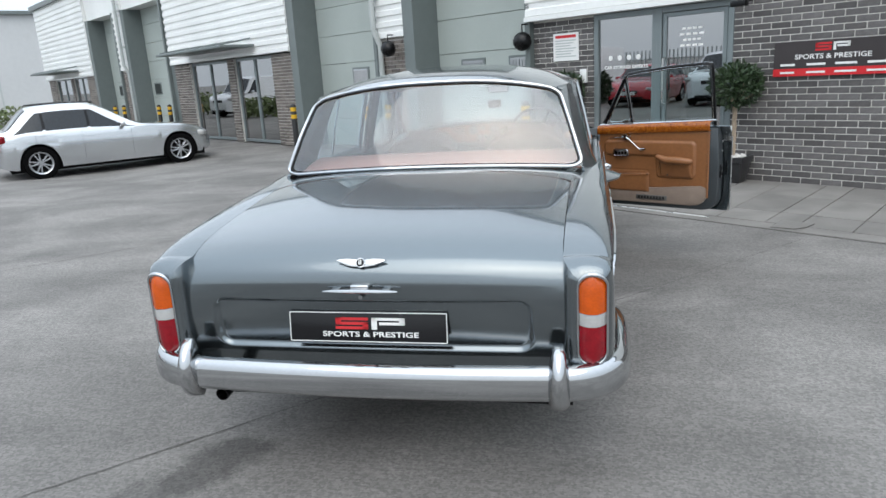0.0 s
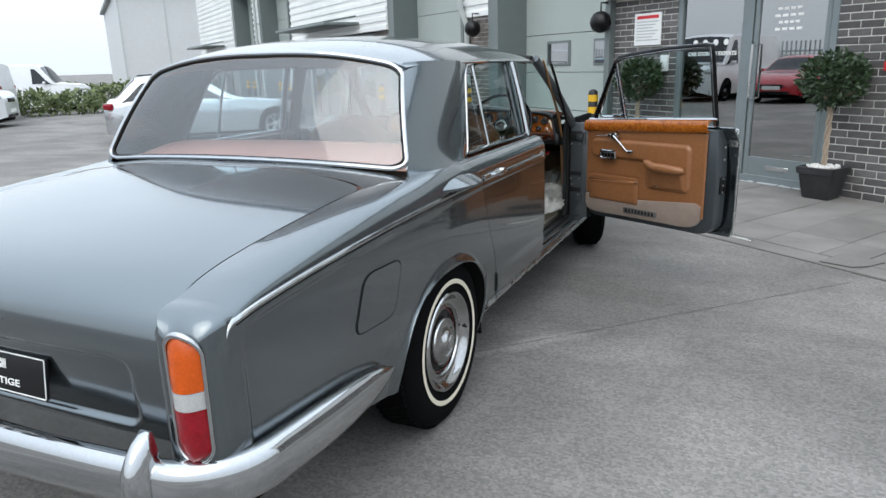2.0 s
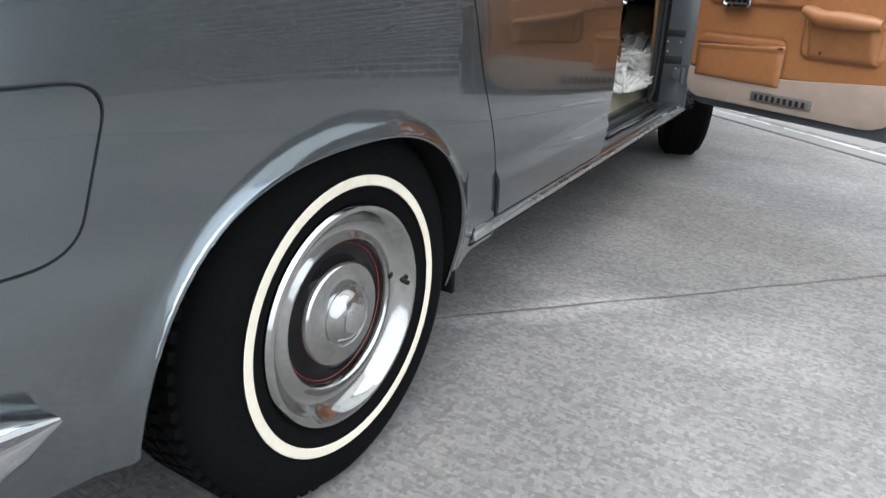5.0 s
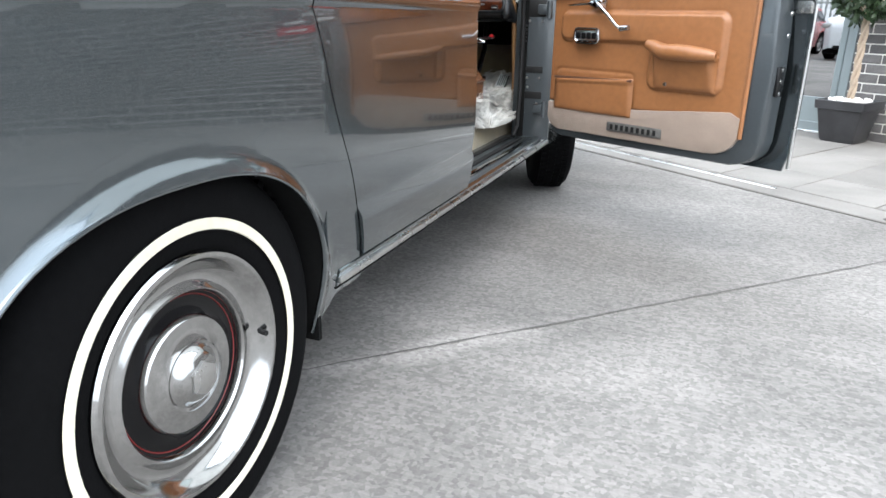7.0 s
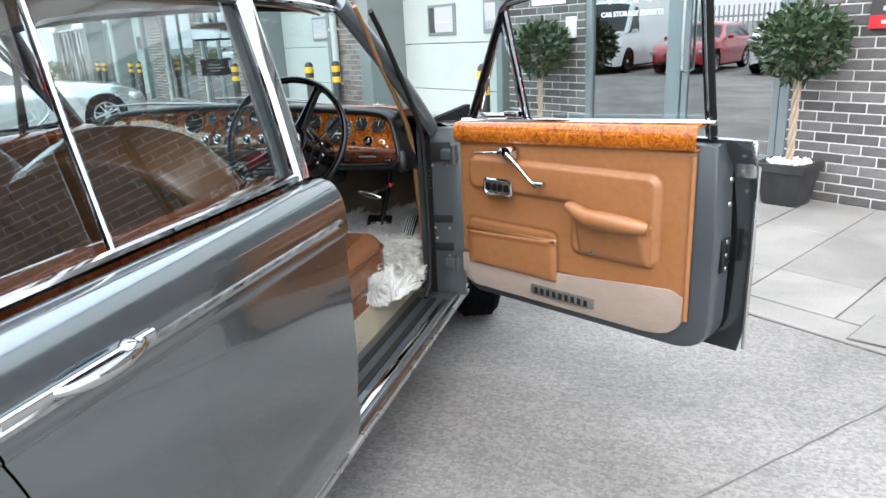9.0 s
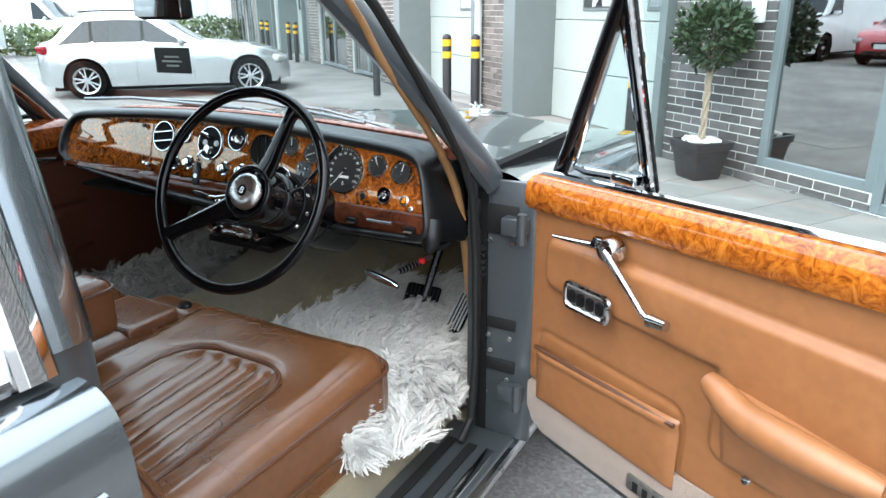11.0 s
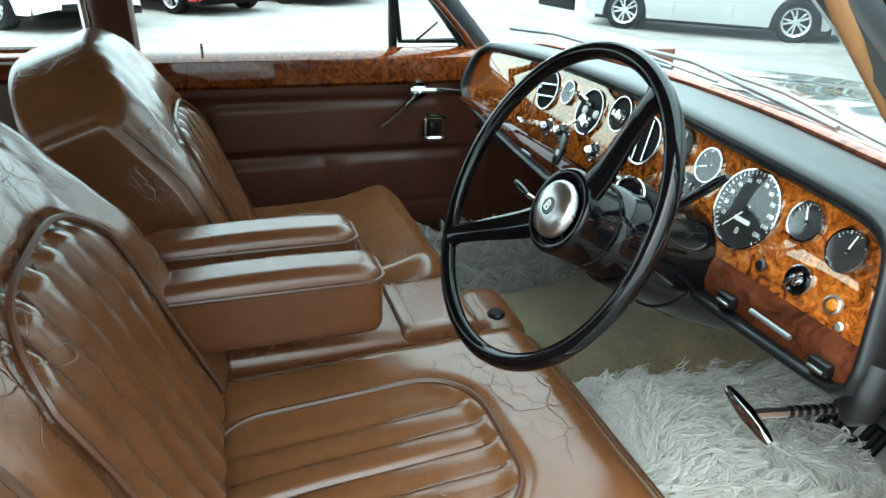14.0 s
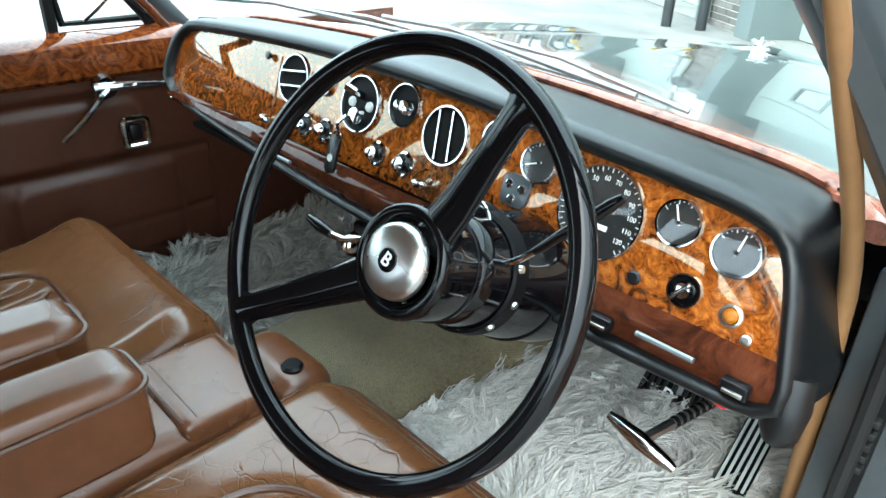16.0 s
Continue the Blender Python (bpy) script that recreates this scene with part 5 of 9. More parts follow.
for mirror in (False, True):
    pill = []
    for k in lin(0, 2 * math.pi, 61)[:-1]:
        c = LZ1 - LR if math.sin(k) >= 0 else LZ0 + LR
        z = c + LR * 1.06 * math.sin(k)
        x = LR * 1.06 * math.cos(k)
        pill.append((LX + 0.004 * (z - 0.7) + x, -1.2850 + 0.012 * max(0, math.cos(k)) ** 2 - 0.006 * max(0, math.sin(k)), z))
    tl = part("tail_lamp", tube(pill, [0.0052 + 0.0035 * max(0, math.sin(k)) ** 2 for k in lin(0, 2 * math.pi, 61)[:-1]], 10, closed=True), M_CHROME, car, "chrome-rimmed upright tail lamp", mirror=mirror)
    for nm, a, b, mt in (("amber_lens", 0.735, LZ1 - 0.001, M_AMBER), ("clear_lens", 0.690, 0.7335, M_CLEAR), ("red_lens", LZ0 + 0.001, 0.6885, M_RED)):
        part(nm, thick(lens(a, b), 0.012), mt, tl, mirror=mirror)

# side trim, sills, doors -----------------------------------------------------------
def trim_line(y0, y1, n=40):
    return [(flank(y, z_trim(y)) + 0.002, y, z_trim(y)) for y in lin(y0, y1, n)]


def chrome_strip(pts, h=0.008, d=0.006):
    bm = bmesh.new()
    rows = []
    for x, y, z in pts:
        rows.append([bm.verts.new(p) for p in ((x - 0.004, y, z + h), (x + d * 0.6, y, z + h * 0.8), (x + d, y, z + h * 0.2), (x + d * 0.5, y, z - h * 0.8), (x - 0.004, y, z - h))])
    for A, B in zip(rows, rows[1:]):
        for k in range(4):
            bm.faces.new((A[k], A[k + 1], B[k + 1], B[k]))
    bmesh.ops.recalc_face_normals(bm, faces=bm.faces)
    return bm


for mirror in (False, True):
    pts = trim_line(-1.18, 0.345)
    curl = [(flank(-1.18 - 0.035 * math.sin(a), z_trim(-1.18)) + 0.002, -1.18 - 0.035 * math.sin(a), z_trim(-1.18) - 0.045 * (1 - math.cos(a))) for a in lin(1.35, 0, 8)]
    ws = part("wing_trim_strip", chrome_strip(curl[:-1] + pts), M_CHROME, car, "thin chrome waist strip", mirror=mirror)
    # dark bead drawn as the shadow line under the strip
    part("strip_gap", tube([(x - 0.001, y, z - 0.0105) for x, y, z in pts], 0.0032, 6), M_SEAL, ws, mirror=mirror)
    # lower edge bead of the wing, a soft crease
    sx = [(0.868, 0.335), (0.874, 0.352), (0.880, 0.375), (0.870, 0.384), (0.80, 0.386)]
    bm = grid(lambda y, k: (sx[k][0], y, sx[k][1]), lin(0.47, 2.42, 12), range(5))
    bm2 = grid(lambda y, k: (0.868 - 0.05 * k, y, 0.334 - 0.018 * k), lin(0.47, 2.42, 3), range(3))
    sl = part("sill", thick(bm, 0.004), M_PAINT, car, mirror=mirror)
    part("sill_underside", thick(bm2, 0.004), M_UNDER, sl, mirror=mirror)
    part("sill_strip", box(0.868, 0.882, 0.470, 2.42, 0.343, 0.360, 0.004, 2), M_STEEL, sl, mirror=mirror)
    # tread of the sill inside the door openings
    if not mirror:
        bm = box(0.70, 0.872, 1.30, 2.28, 0.372, 0.392, 0.006)
        tr = part("sill_tread", bm, M_SHUT, car)
        for x in (0.745, 0.800, 0.848):
            part("tread_rib", box(x - 0.012, x + 0.012, 1.34, 2.20, 0.392, 0.398, 0.003), M_CHROME if x > 0.84 else M_SEAL, tr)


def rear_door(mirror):
    ys = lin(0.42, 1.262, 30)

    def fn(k, v):
        y = 0.42 + (1.262 - 0.42) * k
        x, z = side_point(1.0, v)
        z = max(z, 0.388)
        ya = rear_cut(z) + 0.0022
        yb = 1.262 + 0.023 * smooth01((z - 0.80) / 0.15)
        yy = ya + (yb - ya) * k
        if v <= 1:
            x = flank(max(yy, 0.46), z) if z > 0.5 else w_half(yy) * f_shape(z)
        else:
            x, z = shoulder(yy, v - 1)
        return (x, yy, z)
    bm = grid(fn, lin(0, 1, 30), VS)
    thick(bm, 0.012)
    d = part("rear_door", bm, M_PAINT, car, mirror=mirror)
    # shut face and inner panel
    bm = box(0.74, 0.888, 1.215, 1.259, 0.39, 1.030, 0.01)
    box(0.745, 0.86, 1.215, 1.280, 0.93, 1.045, 0.02, 3, bm=bm)
    part("shut_face", bm, M_SHUT, d, mirror=mirror)
    bm = box(0.70, 0.745, 0.42, 1.26, 0.40, 1.0, 0.015)
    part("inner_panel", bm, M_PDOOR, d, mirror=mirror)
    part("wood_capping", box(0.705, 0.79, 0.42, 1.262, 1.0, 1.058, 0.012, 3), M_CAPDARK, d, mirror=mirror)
    part("door_trim_strip", chrome_strip(trim_line(0.362, 1.25, 20)), M_CHROME, d, mirror=mirror)
    # handle: chrome grip with a rounded button
    zt = 0.966
    bm = tube([(flank(y, zt) + 0.030 * math.sin(math.pi * s) ** 0.5 + 0.002, y, zt) for s, y in zip(lin(0, 1, 13), lin(0.44, 0.60, 13))], [0.006 + 0.005 * math.sin(math.pi * s) for s in lin(0, 1, 13)], 10, flat=((1, 0, 0), 0.6))
    lathe([(0, 0.022), (0.011, 0.020), (0.014, 0.008), (0.014, 0)], 18, Matrix.Translation((flank(0.57, zt) + 0.002, 0.57, zt)) @ RY90, bm)
    tube([(flank(y, zt) + 0.006, y, zt) for y in lin(0.37, 0.62, 8)], 0.008, 8, bm=bm, flat=((1, 0, 0), 0.5))
    part("door_handle", bm, M_CHROME, d, mirror=mirror)
    return d


rd = [rear_door(m) for m in (False, True)]

# greenhouse ---------------------------------------------------------------------------
# side glass leans in: X at height z
def gx(z):
    return 0.815 - 0.092 * ((z - 1.045) / 0.40) ** 1.15 if z > 1.045 else 0.815


def side_pane(pts):
    bm = bmesh.new()
    vs = [bm.verts.new((gx(z) - 0.012, y, z)) for y, z in pts]
    bm.faces.new(vs)
    bmesh.ops.triangulate(bm, faces=bm.faces)
    return bm


def bar_yz(pts, r=0.012, off=0.0, flat=None):
    return tube([(gx(z) + off, y, z) for y, z in pts], r, 8, flat=flat)


for mirror in (False, True):
    d = rd[mirror]
    W = "window_frame"
    rear_edge = [(0.405, 1.055), (0.452, 1.16), (0.525, 1.30), (0.575, 1.385), (0.615, 1.425)]
    top_edge = [(0.615, 1.425), (0.75, 1.438), (0.95, 1.442), (1.235, 1.438)]
    part("window_frame", bar_yz(rear_edge + top_edge[1:], 0.0085), M_CHROME, d, mirror=mirror)
    part("window_sill_strip", bar_yz([(0.40, 1.058), (0.8, 1.06), (1.24, 1.06)], 0.010, 0.002), M_CHROME, d, mirror=mirror)
    part("quarter_divider", bar_yz([(0.672, 1.06), (0.672, 1.25), (0.685, 1.43)], 0.007), M_CHROME, d, mirror=mirror)
    bm = tube([(gx(z) + 0.004, y, z) for y, z in ((1.252, 1.052), (1.250, 1.25), (1.243, 1.44))], 0.026, 8, flat=((1, 0, 0), 0.6))
    part("pillar_cover", bm, M_CHROME, d, mirror=mirror)
    g = part("window_pane", side_pane([(0.68, 1.06), (1.225, 1.06), (1.225, 1.43), (0.69, 1.43)]), M_GLASS, d, mirror=mirror)
    g2 = part("quarter_pane", side_pane([(0.41, 1.06), (0.67, 1.06), (0.68, 1.43), (0.62, 1.42), (0.575, 1.38)]), M_GLASS, d, mirror=mirror)
    g.visible_shadow = g2.visible_shadow = False
    # B post
    bm = tube([(gx(z) - 0.055, 1.303, z) for z in lin(0.40, 1.45, 12)], 0.046, 10, flat=((1, 0, 0), 0.55))
    bp = part("centre_post", bm, M_SHUT if not mirror else M_PDOOR, car, mirror=mirror)
    bm = tube([(gx(z) - 0.034, 1.306, z) for z in lin(1.055, 1.44, 10)], 0.034, 10, flat=((1, 0, 0), 0.5))
    part("post_cover", bm, M_PAINT, bp, "painted post cover", mirror=mirror)


def screen_edge(k):
    """Point pair along the rear screen: k -1..1 across; bottom and top."""
    b = (0.795 * k, -0.088 - 0.066 * (1 - k * k), 1.052 + 0.030 * (1 - k * k))
    t = (0.668 * k, 0.140 - 0.050 * (1 - k * k), 1.430 + 0.074 * (1 - abs(k) ** 2.6))
    return Vector(b), Vector(t)


def screen_point(k, s, out=0.0):
    b, t = screen_edge(k)
    p = b + (t - b) * s
    bow = 0.018 * math.sin(math.pi * s)
    return p + Vector((0, -0.86, 0.5)) * (bow + out)


bm = grid(lambda k, s: screen_point(k, s), lin(-0.985, 0.985, 25), lin(0.02, 0.98, 9))
g = part("rear_screen", bm, M_GLASS_REAR, car, "wide curved rear window")
g.visible_shadow = False


def screen_loop(inset, out, n=30):
    a = 1 - inset
    r = 0.10
    pts = [screen_point(k, inset * 1.2, out) for k in lin(-a + r, a - r, n)]
    pts += [screen_point(a - r + r * math.sin(q), inset * 1.2 + 0.10 * (1 - math.cos(q)), out) for q in lin(0, math.pi / 2, 7)[1:]]
    pts += [screen_point(a, s, out) for s in lin(0.18, 0.82, 10)]
    pts += [screen_point(a - r + r * math.cos(q), 1 - inset * 1.2 - 0.10 * (1 - math.sin(q)), out) for q in lin(0, math.pi / 2, 7)]
    half = pts[n:]
    pts += [screen_point(k, 1 - inset * 1.2, out) for k in lin(a - r, -a + r, n)[1:]]
    pts += [Vector((-p.x, p.y, p.z)) for p in half[::-1]]
    return pts


part("screen_surround", tube(screen_loop(0.012, 0.006), 0.0095, 8, closed=True), M_CHROME, car, "bright chrome rear screen surround")
part("screen_seal", tube(screen_loop(0.026, 0.003), 0.0065, 6, closed=True), M_SEAL, car)

# roof with rear quarters
z_mid = curve((0.085, 1.508), (0.20, 1.534), (0.45, 1.566), (0.80, 1.582), (1.15, 1.578), (1.5, 1.556), (1.75, 1.524), (1.91, 1.486))
z_side = curve((0.085, 1.428), (0.3, 1.442), (0.55, 1.445), (0.95, 1.448), (1.4, 1.446), (1.91, 1.435))


def roof_point(y, u):
    x_e = curve_roof_x(y)
    a = abs(u)
    zs, zm = z_side(y), z_mid(y)
    z = zs + (zm - zs) * (1 - a ** 2.7) ** 0.85
    yy = y
    if y < 0.30:
        yy = y + (0.30 - y) / 0.215 * 0.052 * (a ** 2)
    if y > 1.75:
        yy = y + (y - 1.75) * 0.2 * (1 - a * a)
    return (x_e * u, yy, z)


curve_roof_x = curve((0.085, 0.676), (0.3, 0.700), (0.5, 0.716), (0.95, 0.724), (1.4, 0.720), (1.75, 0.682), (1.91, 0.632))
bm = grid(roof_point, lin(0.085, 1.91, 34), [math.sin(math.pi / 2 * k) for k in lin(-1, 1, 61)])
part("roof", thick(bm, 0.020), M_PAINT, car)
part("headlining", thick(grid(lambda y, u: tuple(Vector(roof_point(y, u * 0.94)) - Vector((0, 0, 0.03))), lin(0.12, 1.82, 12), lin(-1, 1, 13)), 0.005), M_TRIMTAN, car, "tan cloth headlining")
for mirror in (False, True):
    # drip rail along the roof's side
    part("drip_rail", tube([(curve_roof_x(y) + 0.008, y, z_side(y) - 0.004) for y in lin(0.42, 1.88, 22)], 0.0075, 8), M_CHROME, car, mirror=mirror)

    def quarter(s, k):
        # s up, k from the rear screen to the door window
        b, t = screen_edge(0.985)
        a = b + (t - b) * s + Vector((0, -0.86, 0.5)) * 0.018 * math.sin(math.pi * s)
        z = 1.046 + (1.428 - 1.046) * s
        y2 = curve((1.046, 0.385), (1.16, 0.440), (1.30, 0.512), (1.385, 0.560), (1.43, 0.600))(z)
        c = Vector((gx(z) + 0.006, y2, z))
        p = a + (c - a) * k
        out = math.sin(math.pi * min(1, k)) ** 0.8 * (0.030 - 0.004 * s)
        flare = 0.012 * math.exp(-s / 0.08)
        return p + Vector((0.92, -0.25, 0.3)).normalized() * out + Vector((flare * k * (1 - k) * 4, 0, 0))
    bm = grid(lambda s, k: quarter(s, k), lin(-0.19, 1.04, 20), lin(0, 1, 14))
    part("rear_quarter", thick(bm, 0.012), M_PAINT, car, mirror=mirror)
    # windscreen pillar: painted outside, tan trim inside, the far side's trim in shaded walnut
    A0, A1 = Vector((0.790, 2.285, 1.035)), Vector((0.655, 1.905, 1.440))
    bm = tube([A0 + (A1 - A0) * s + Vector((0.012, 0.0, 0.0)) * math.sin(math.pi * s) for s in lin(-0.03, 1.02, 14)], 0.036, 10, flat=((1, 0.1, 0.1), 0.72))
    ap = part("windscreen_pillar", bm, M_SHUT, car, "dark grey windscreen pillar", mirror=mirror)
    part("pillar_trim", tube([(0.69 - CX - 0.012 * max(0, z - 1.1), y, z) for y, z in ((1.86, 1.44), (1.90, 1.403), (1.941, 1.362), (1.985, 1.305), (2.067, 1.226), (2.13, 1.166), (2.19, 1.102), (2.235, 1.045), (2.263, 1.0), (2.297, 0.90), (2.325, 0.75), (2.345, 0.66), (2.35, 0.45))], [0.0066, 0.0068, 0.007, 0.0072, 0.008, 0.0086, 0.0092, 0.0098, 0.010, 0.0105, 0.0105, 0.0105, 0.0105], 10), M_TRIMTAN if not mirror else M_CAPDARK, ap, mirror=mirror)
    part("pillar_seal", tube([(0.745 - CX - 0.05 * max(0, z - 1.05), y, z) for y, z in ((1.88, 1.425), (1.93, 1.38), (2.03, 1.275), (2.12, 1.175), (2.195, 1.080), (2.235, 1.0), (2.252, 0.85), (2.256, 0.60), (2.235, 0.44), (2.18, 0.405))], 0.009, 8), M_SEAL, ap, mirror=mirror)


def ws_point(k, s):
    b = Vector((0.735 * k, 2.31 + 0.15 * (1 - k * k), 1.062 + 0.02 * (1 - k * k)))
    t = Vector((0.628 * k, 1.918 + 0.055 * (1 - k * k), 1.444 + 0.028 * (1 - k * k)))
    return b + (t - b) * s + Vector((0, 0.5, 0.5)) * 0.02 * math.sin(math.pi * s)


g = part("windscreen", grid(lambda k, s: ws_point(k, s), lin(-1, 1, 21), lin(0, 1, 7)), M_GLASS, car, "clear curved windscreen")
g.visible_shadow = False
part("windscreen_bottom_strip", tube([ws_point(k, -0.01) for k in lin(-1, 1, 21)], 0.011, 8), M_SEAL, car)
part("windscreen_header", tube([ws_point(k, 1.0) + Vector((0, -0.012, 0.004)) for k in lin(-1, 1, 21)], 0.022, 8), M_SEAL, car)

# nose: wings, bonnet, radiator ----------------------------------------------------
def front_wing():
    ys = stations(2.30, 3.72, 26, FRONT_ARCH)
    bm = side_patch(ys)
    zi0 = 0.60

    def endcap(k, v):
        a = k * math.pi / 2
        x, z = side_point(3.72, v)
        return (0.70 + (x - 0.70) * math.cos(a) ** 0.7 if k < 1 else 0.70, 3.72 + 0.12 * math.sin(a), zi0 + (z - zi0) * (0.3 + 0.7 * math.cos(a) ** 0.6 if k < 1 else 0.3))
    grid(endcap, lin(0, 0.98, 7), VS, bm)
    bmesh.ops.remove_doubles(bm, verts=bm.verts, dist=0.0004)
    bmesh.ops.recalc_face_normals(bm, faces=bm.faces)
    return bm


for mirror in (False, True):
    fw = part("front_wing", front_wing(), M_PAINT, car, mirror=mirror)
    c, r, z0, z1 = FRONT_ARCH
    bm = grid(lambda a, v: (0.875 - 0.36 * v, c - (r + 0.012) * math.cos(a), (arch_z(c - r * math.cos(a) * 0.9999, FRONT_ARCH) or z0) + 0.012), lin(0, math.pi, 24), lin(0, 1, 3))
    part("wheel_housing", bm, M_UNDER, fw, mirror=mirror)
    bm = lathe([(0, 0.030), (0.045, 0.026), (0.078, 0.012), (0.085, 0)], 24, at(0.62, 3.84, 0.72, -90))
    part("headlamp", bm, M_CLEAR, fw, mirror=mirror)
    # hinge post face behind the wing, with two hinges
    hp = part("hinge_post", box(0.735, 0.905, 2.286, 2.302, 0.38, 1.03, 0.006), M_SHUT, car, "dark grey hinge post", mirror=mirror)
    if not mirror:
        part("hinge_recess", box(0.775, 0.865, 2.281, 2.288, 0.905, 0.975, 0.003), M_SEAL, hp)
        part("hinge_recess", box(0.790, 0.865, 2.281, 2.288, 0.672, 0.700, 0.003), M_SEAL, hp)
        part("hinge_recess", box(0.790, 0.865, 2.281, 2.288, 0.560, 0.592, 0.003), M_SEAL, hp)
        for z in (0.935, 0.52):
            bm = box(0.835, 0.893, 2.250, 2.284, z - 0.020, z + 0.020, 0.006)
            lathe([(0, 0.034), (0.011, 0.034), (0.011, -0.034), (0, -0.034)], 14, at(0.886, 2.252, z), bm)
            part("door_hinge", bm, M_SHUT, hp, "grey painted door hinge")
        for x, z in ((0.795, 0.888), (0.850, 0.888), (0.795, 0.650), (0.850, 0.650), (0.800, 0.610), (0.845, 0.540)):
            part("bolt_head", lathe([(0, 0.004), (0.005, 0.004), (0.006, 0)], 8, at(x, 2.2855, z, 90)), M_STEEL, hp)
        # rubber buffer strip with its teeth, along the post's inner edge
        bf = part("buffer_strip", tube([(0.772, 2.272, 0.985), (0.768, 2.268, 0.93), (0.774, 2.270, 0.90), (0.776, 2.270, 0.78), (0.774, 2.268, 0.60), (0.770, 2.262, 0.46)], 0.006, 8), M_SEAL, hp)
        for k in range(5):
            part("buffer_tooth", box(0.776, 0.788, 2.268, 2.284, 0.80 + 0.016 * k, 0.809 + 0.016 * k, 0.002), M_SEAL, bf)

b_mid = curve((2.40, 1.075), (2.8, 1.052), (3.3, 0.998), (3.66, 0.948))


def bonnet_point(y, u):
    xe = x_in(y) - 0.004
    ze = z_in(y) - 0.002
    zc = b_mid(y)
    a = abs(u)
    ridge = 0.006 * math.exp(-(u / 0.05) ** 2)
    yy = y + (0.14 * (1 - a * a) if y < 2.5 else 0) * max(0, (2.62 - y) / 0.22 if y > 2.40 else 1)
    return (xe * u, yy if y < 2.6 else y, ze + (zc - ze) * (1 - a ** 2.4) + ridge)


part("bonnet", thick(grid(bonnet_point, lin(2.42, 3.68, 24), lin(-1, 1, 31)), 0.006), M_PAINT, car)
bm = grid(lambda k, s: tuple(ws_point(k, -0.02) + Vector((0.03 * k * s, 0.17 * s + 0.01, -0.006 * s))), lin(-1, 1, 21), lin(0, 1, 5))
cowl = part("scuttle_panel", bm, M_PAINT, car)
bm = None
for k in lin(-0.80, 0.80, 90):
    p = ws_point(k, -0.02)
    bm = box(p.x - 0.003, p.x + 0.003, p.y + 0.034, p.y + 0.044, p.z - 0.004, p.z + 0.001, 0.001, 1, bm)
part("scuttle_grille", bm, M_SEAL, cowl)
# radiator shell and mascot
bm = plate([(-0.25, 0.46), (-0.27, 0.52), (-0.27, 0.89), (-0.20, 0.93), (0, 0.950), (0.20, 0.93), (0.27, 0.89), (0.27, 0.52), (0.25, 0.46)], 0.16, at(0, 3.82, 0, 90), 0.015)
rad = part("radiator_shell", bm, M_CHROME, car, "chrome radiator shell")
for k in range(22):
    x = -0.225 + 0.45 * k / 21
    part("radiator_vane", box(x - 0.004, x + 0.004, 3.815, 3.826, 0.49, 0.90 - 0.3 * abs(x) ** 2), M_STEEL, rad, smooth=False)
bm = lathe([(0, 0.012), (0.022, 0.012), (0.030, 0.004), (0.030, -0.004)], 20, at(0, 3.75, 0.945))
bm = plate([(-0.075, 0.050), (-0.05, 0.040), (-0.012, 0.018), (0, 0.012), (0.012, 0.018), (0.05, 0.040), (0.075, 0.050), (0.055, 0.062), (0.02, 0.050), (0.012, 0.068), (-0.012, 0.068), (-0.02, 0.050), (-0.055, 0.062)], 0.008, at(0, 3.756, 0.945, 90) @ Matrix.Scale(0.50, 4), 0.002, bm)
tube([(0, 3.75, 0.945), (0, 3.752, 0.985)], 0.006, 8, bm=bm)
part("winged_mascot", bm, M_CHROME, rad, "small chrome winged mascot")
part("front_bumper", tube([(-0.88, 3.62, 0.49), (-0.80, 3.82, 0.49), (-0.5, 3.92, 0.49), (0, 3.95, 0.49), (0.5, 3.92, 0.49), (0.80, 3.82, 0.49), (0.88, 3.62, 0.49)], 0.06, 10, flat=((0, 1, 0), 0.6)), M_CHROME, car)
bm = lathe([(0.016, 0), (0.016, 0.006), (0.009, 0.012), (0.008, 0.024), (0.005, 0.030), (0, 0.031)], 18, at(0.71, 2.785, 0.996))
part("aerial_base", bm, M_CHROME, car, "small chrome aerial base on the wing")
# wipers lying on the screen
for x0, x1 in ((-0.05, -0.50), (0.42, -0.02)):
    p0, p1 = ws_point(x0 / 0.74, -0.02) + Vector((0, 0.05, 0.015)), ws_point(x1 / 0.74, 0.10) + Vector((0, 0.012, 0.012))
    bm = tube([p0, p0 + (p1 - p0) * 0.5 + Vector((0, 0.006, 0.012)), p1], 0.0045, 6)
    p2 = ws_point((x0 * 0.35 + x1 * 0.65 + 0.24) / 0.74, 0.05) + Vector((0, 0.006, 0.006))
    p3 = ws_point((x1 - 0.16) / 0.74, 0.12) + Vector((0, 0.006, 0.006))
    tube([p2, p1, p3], 0.0055, 6, bm=bm)
    part("windscreen_wiper", bm, M_WIPER, car)

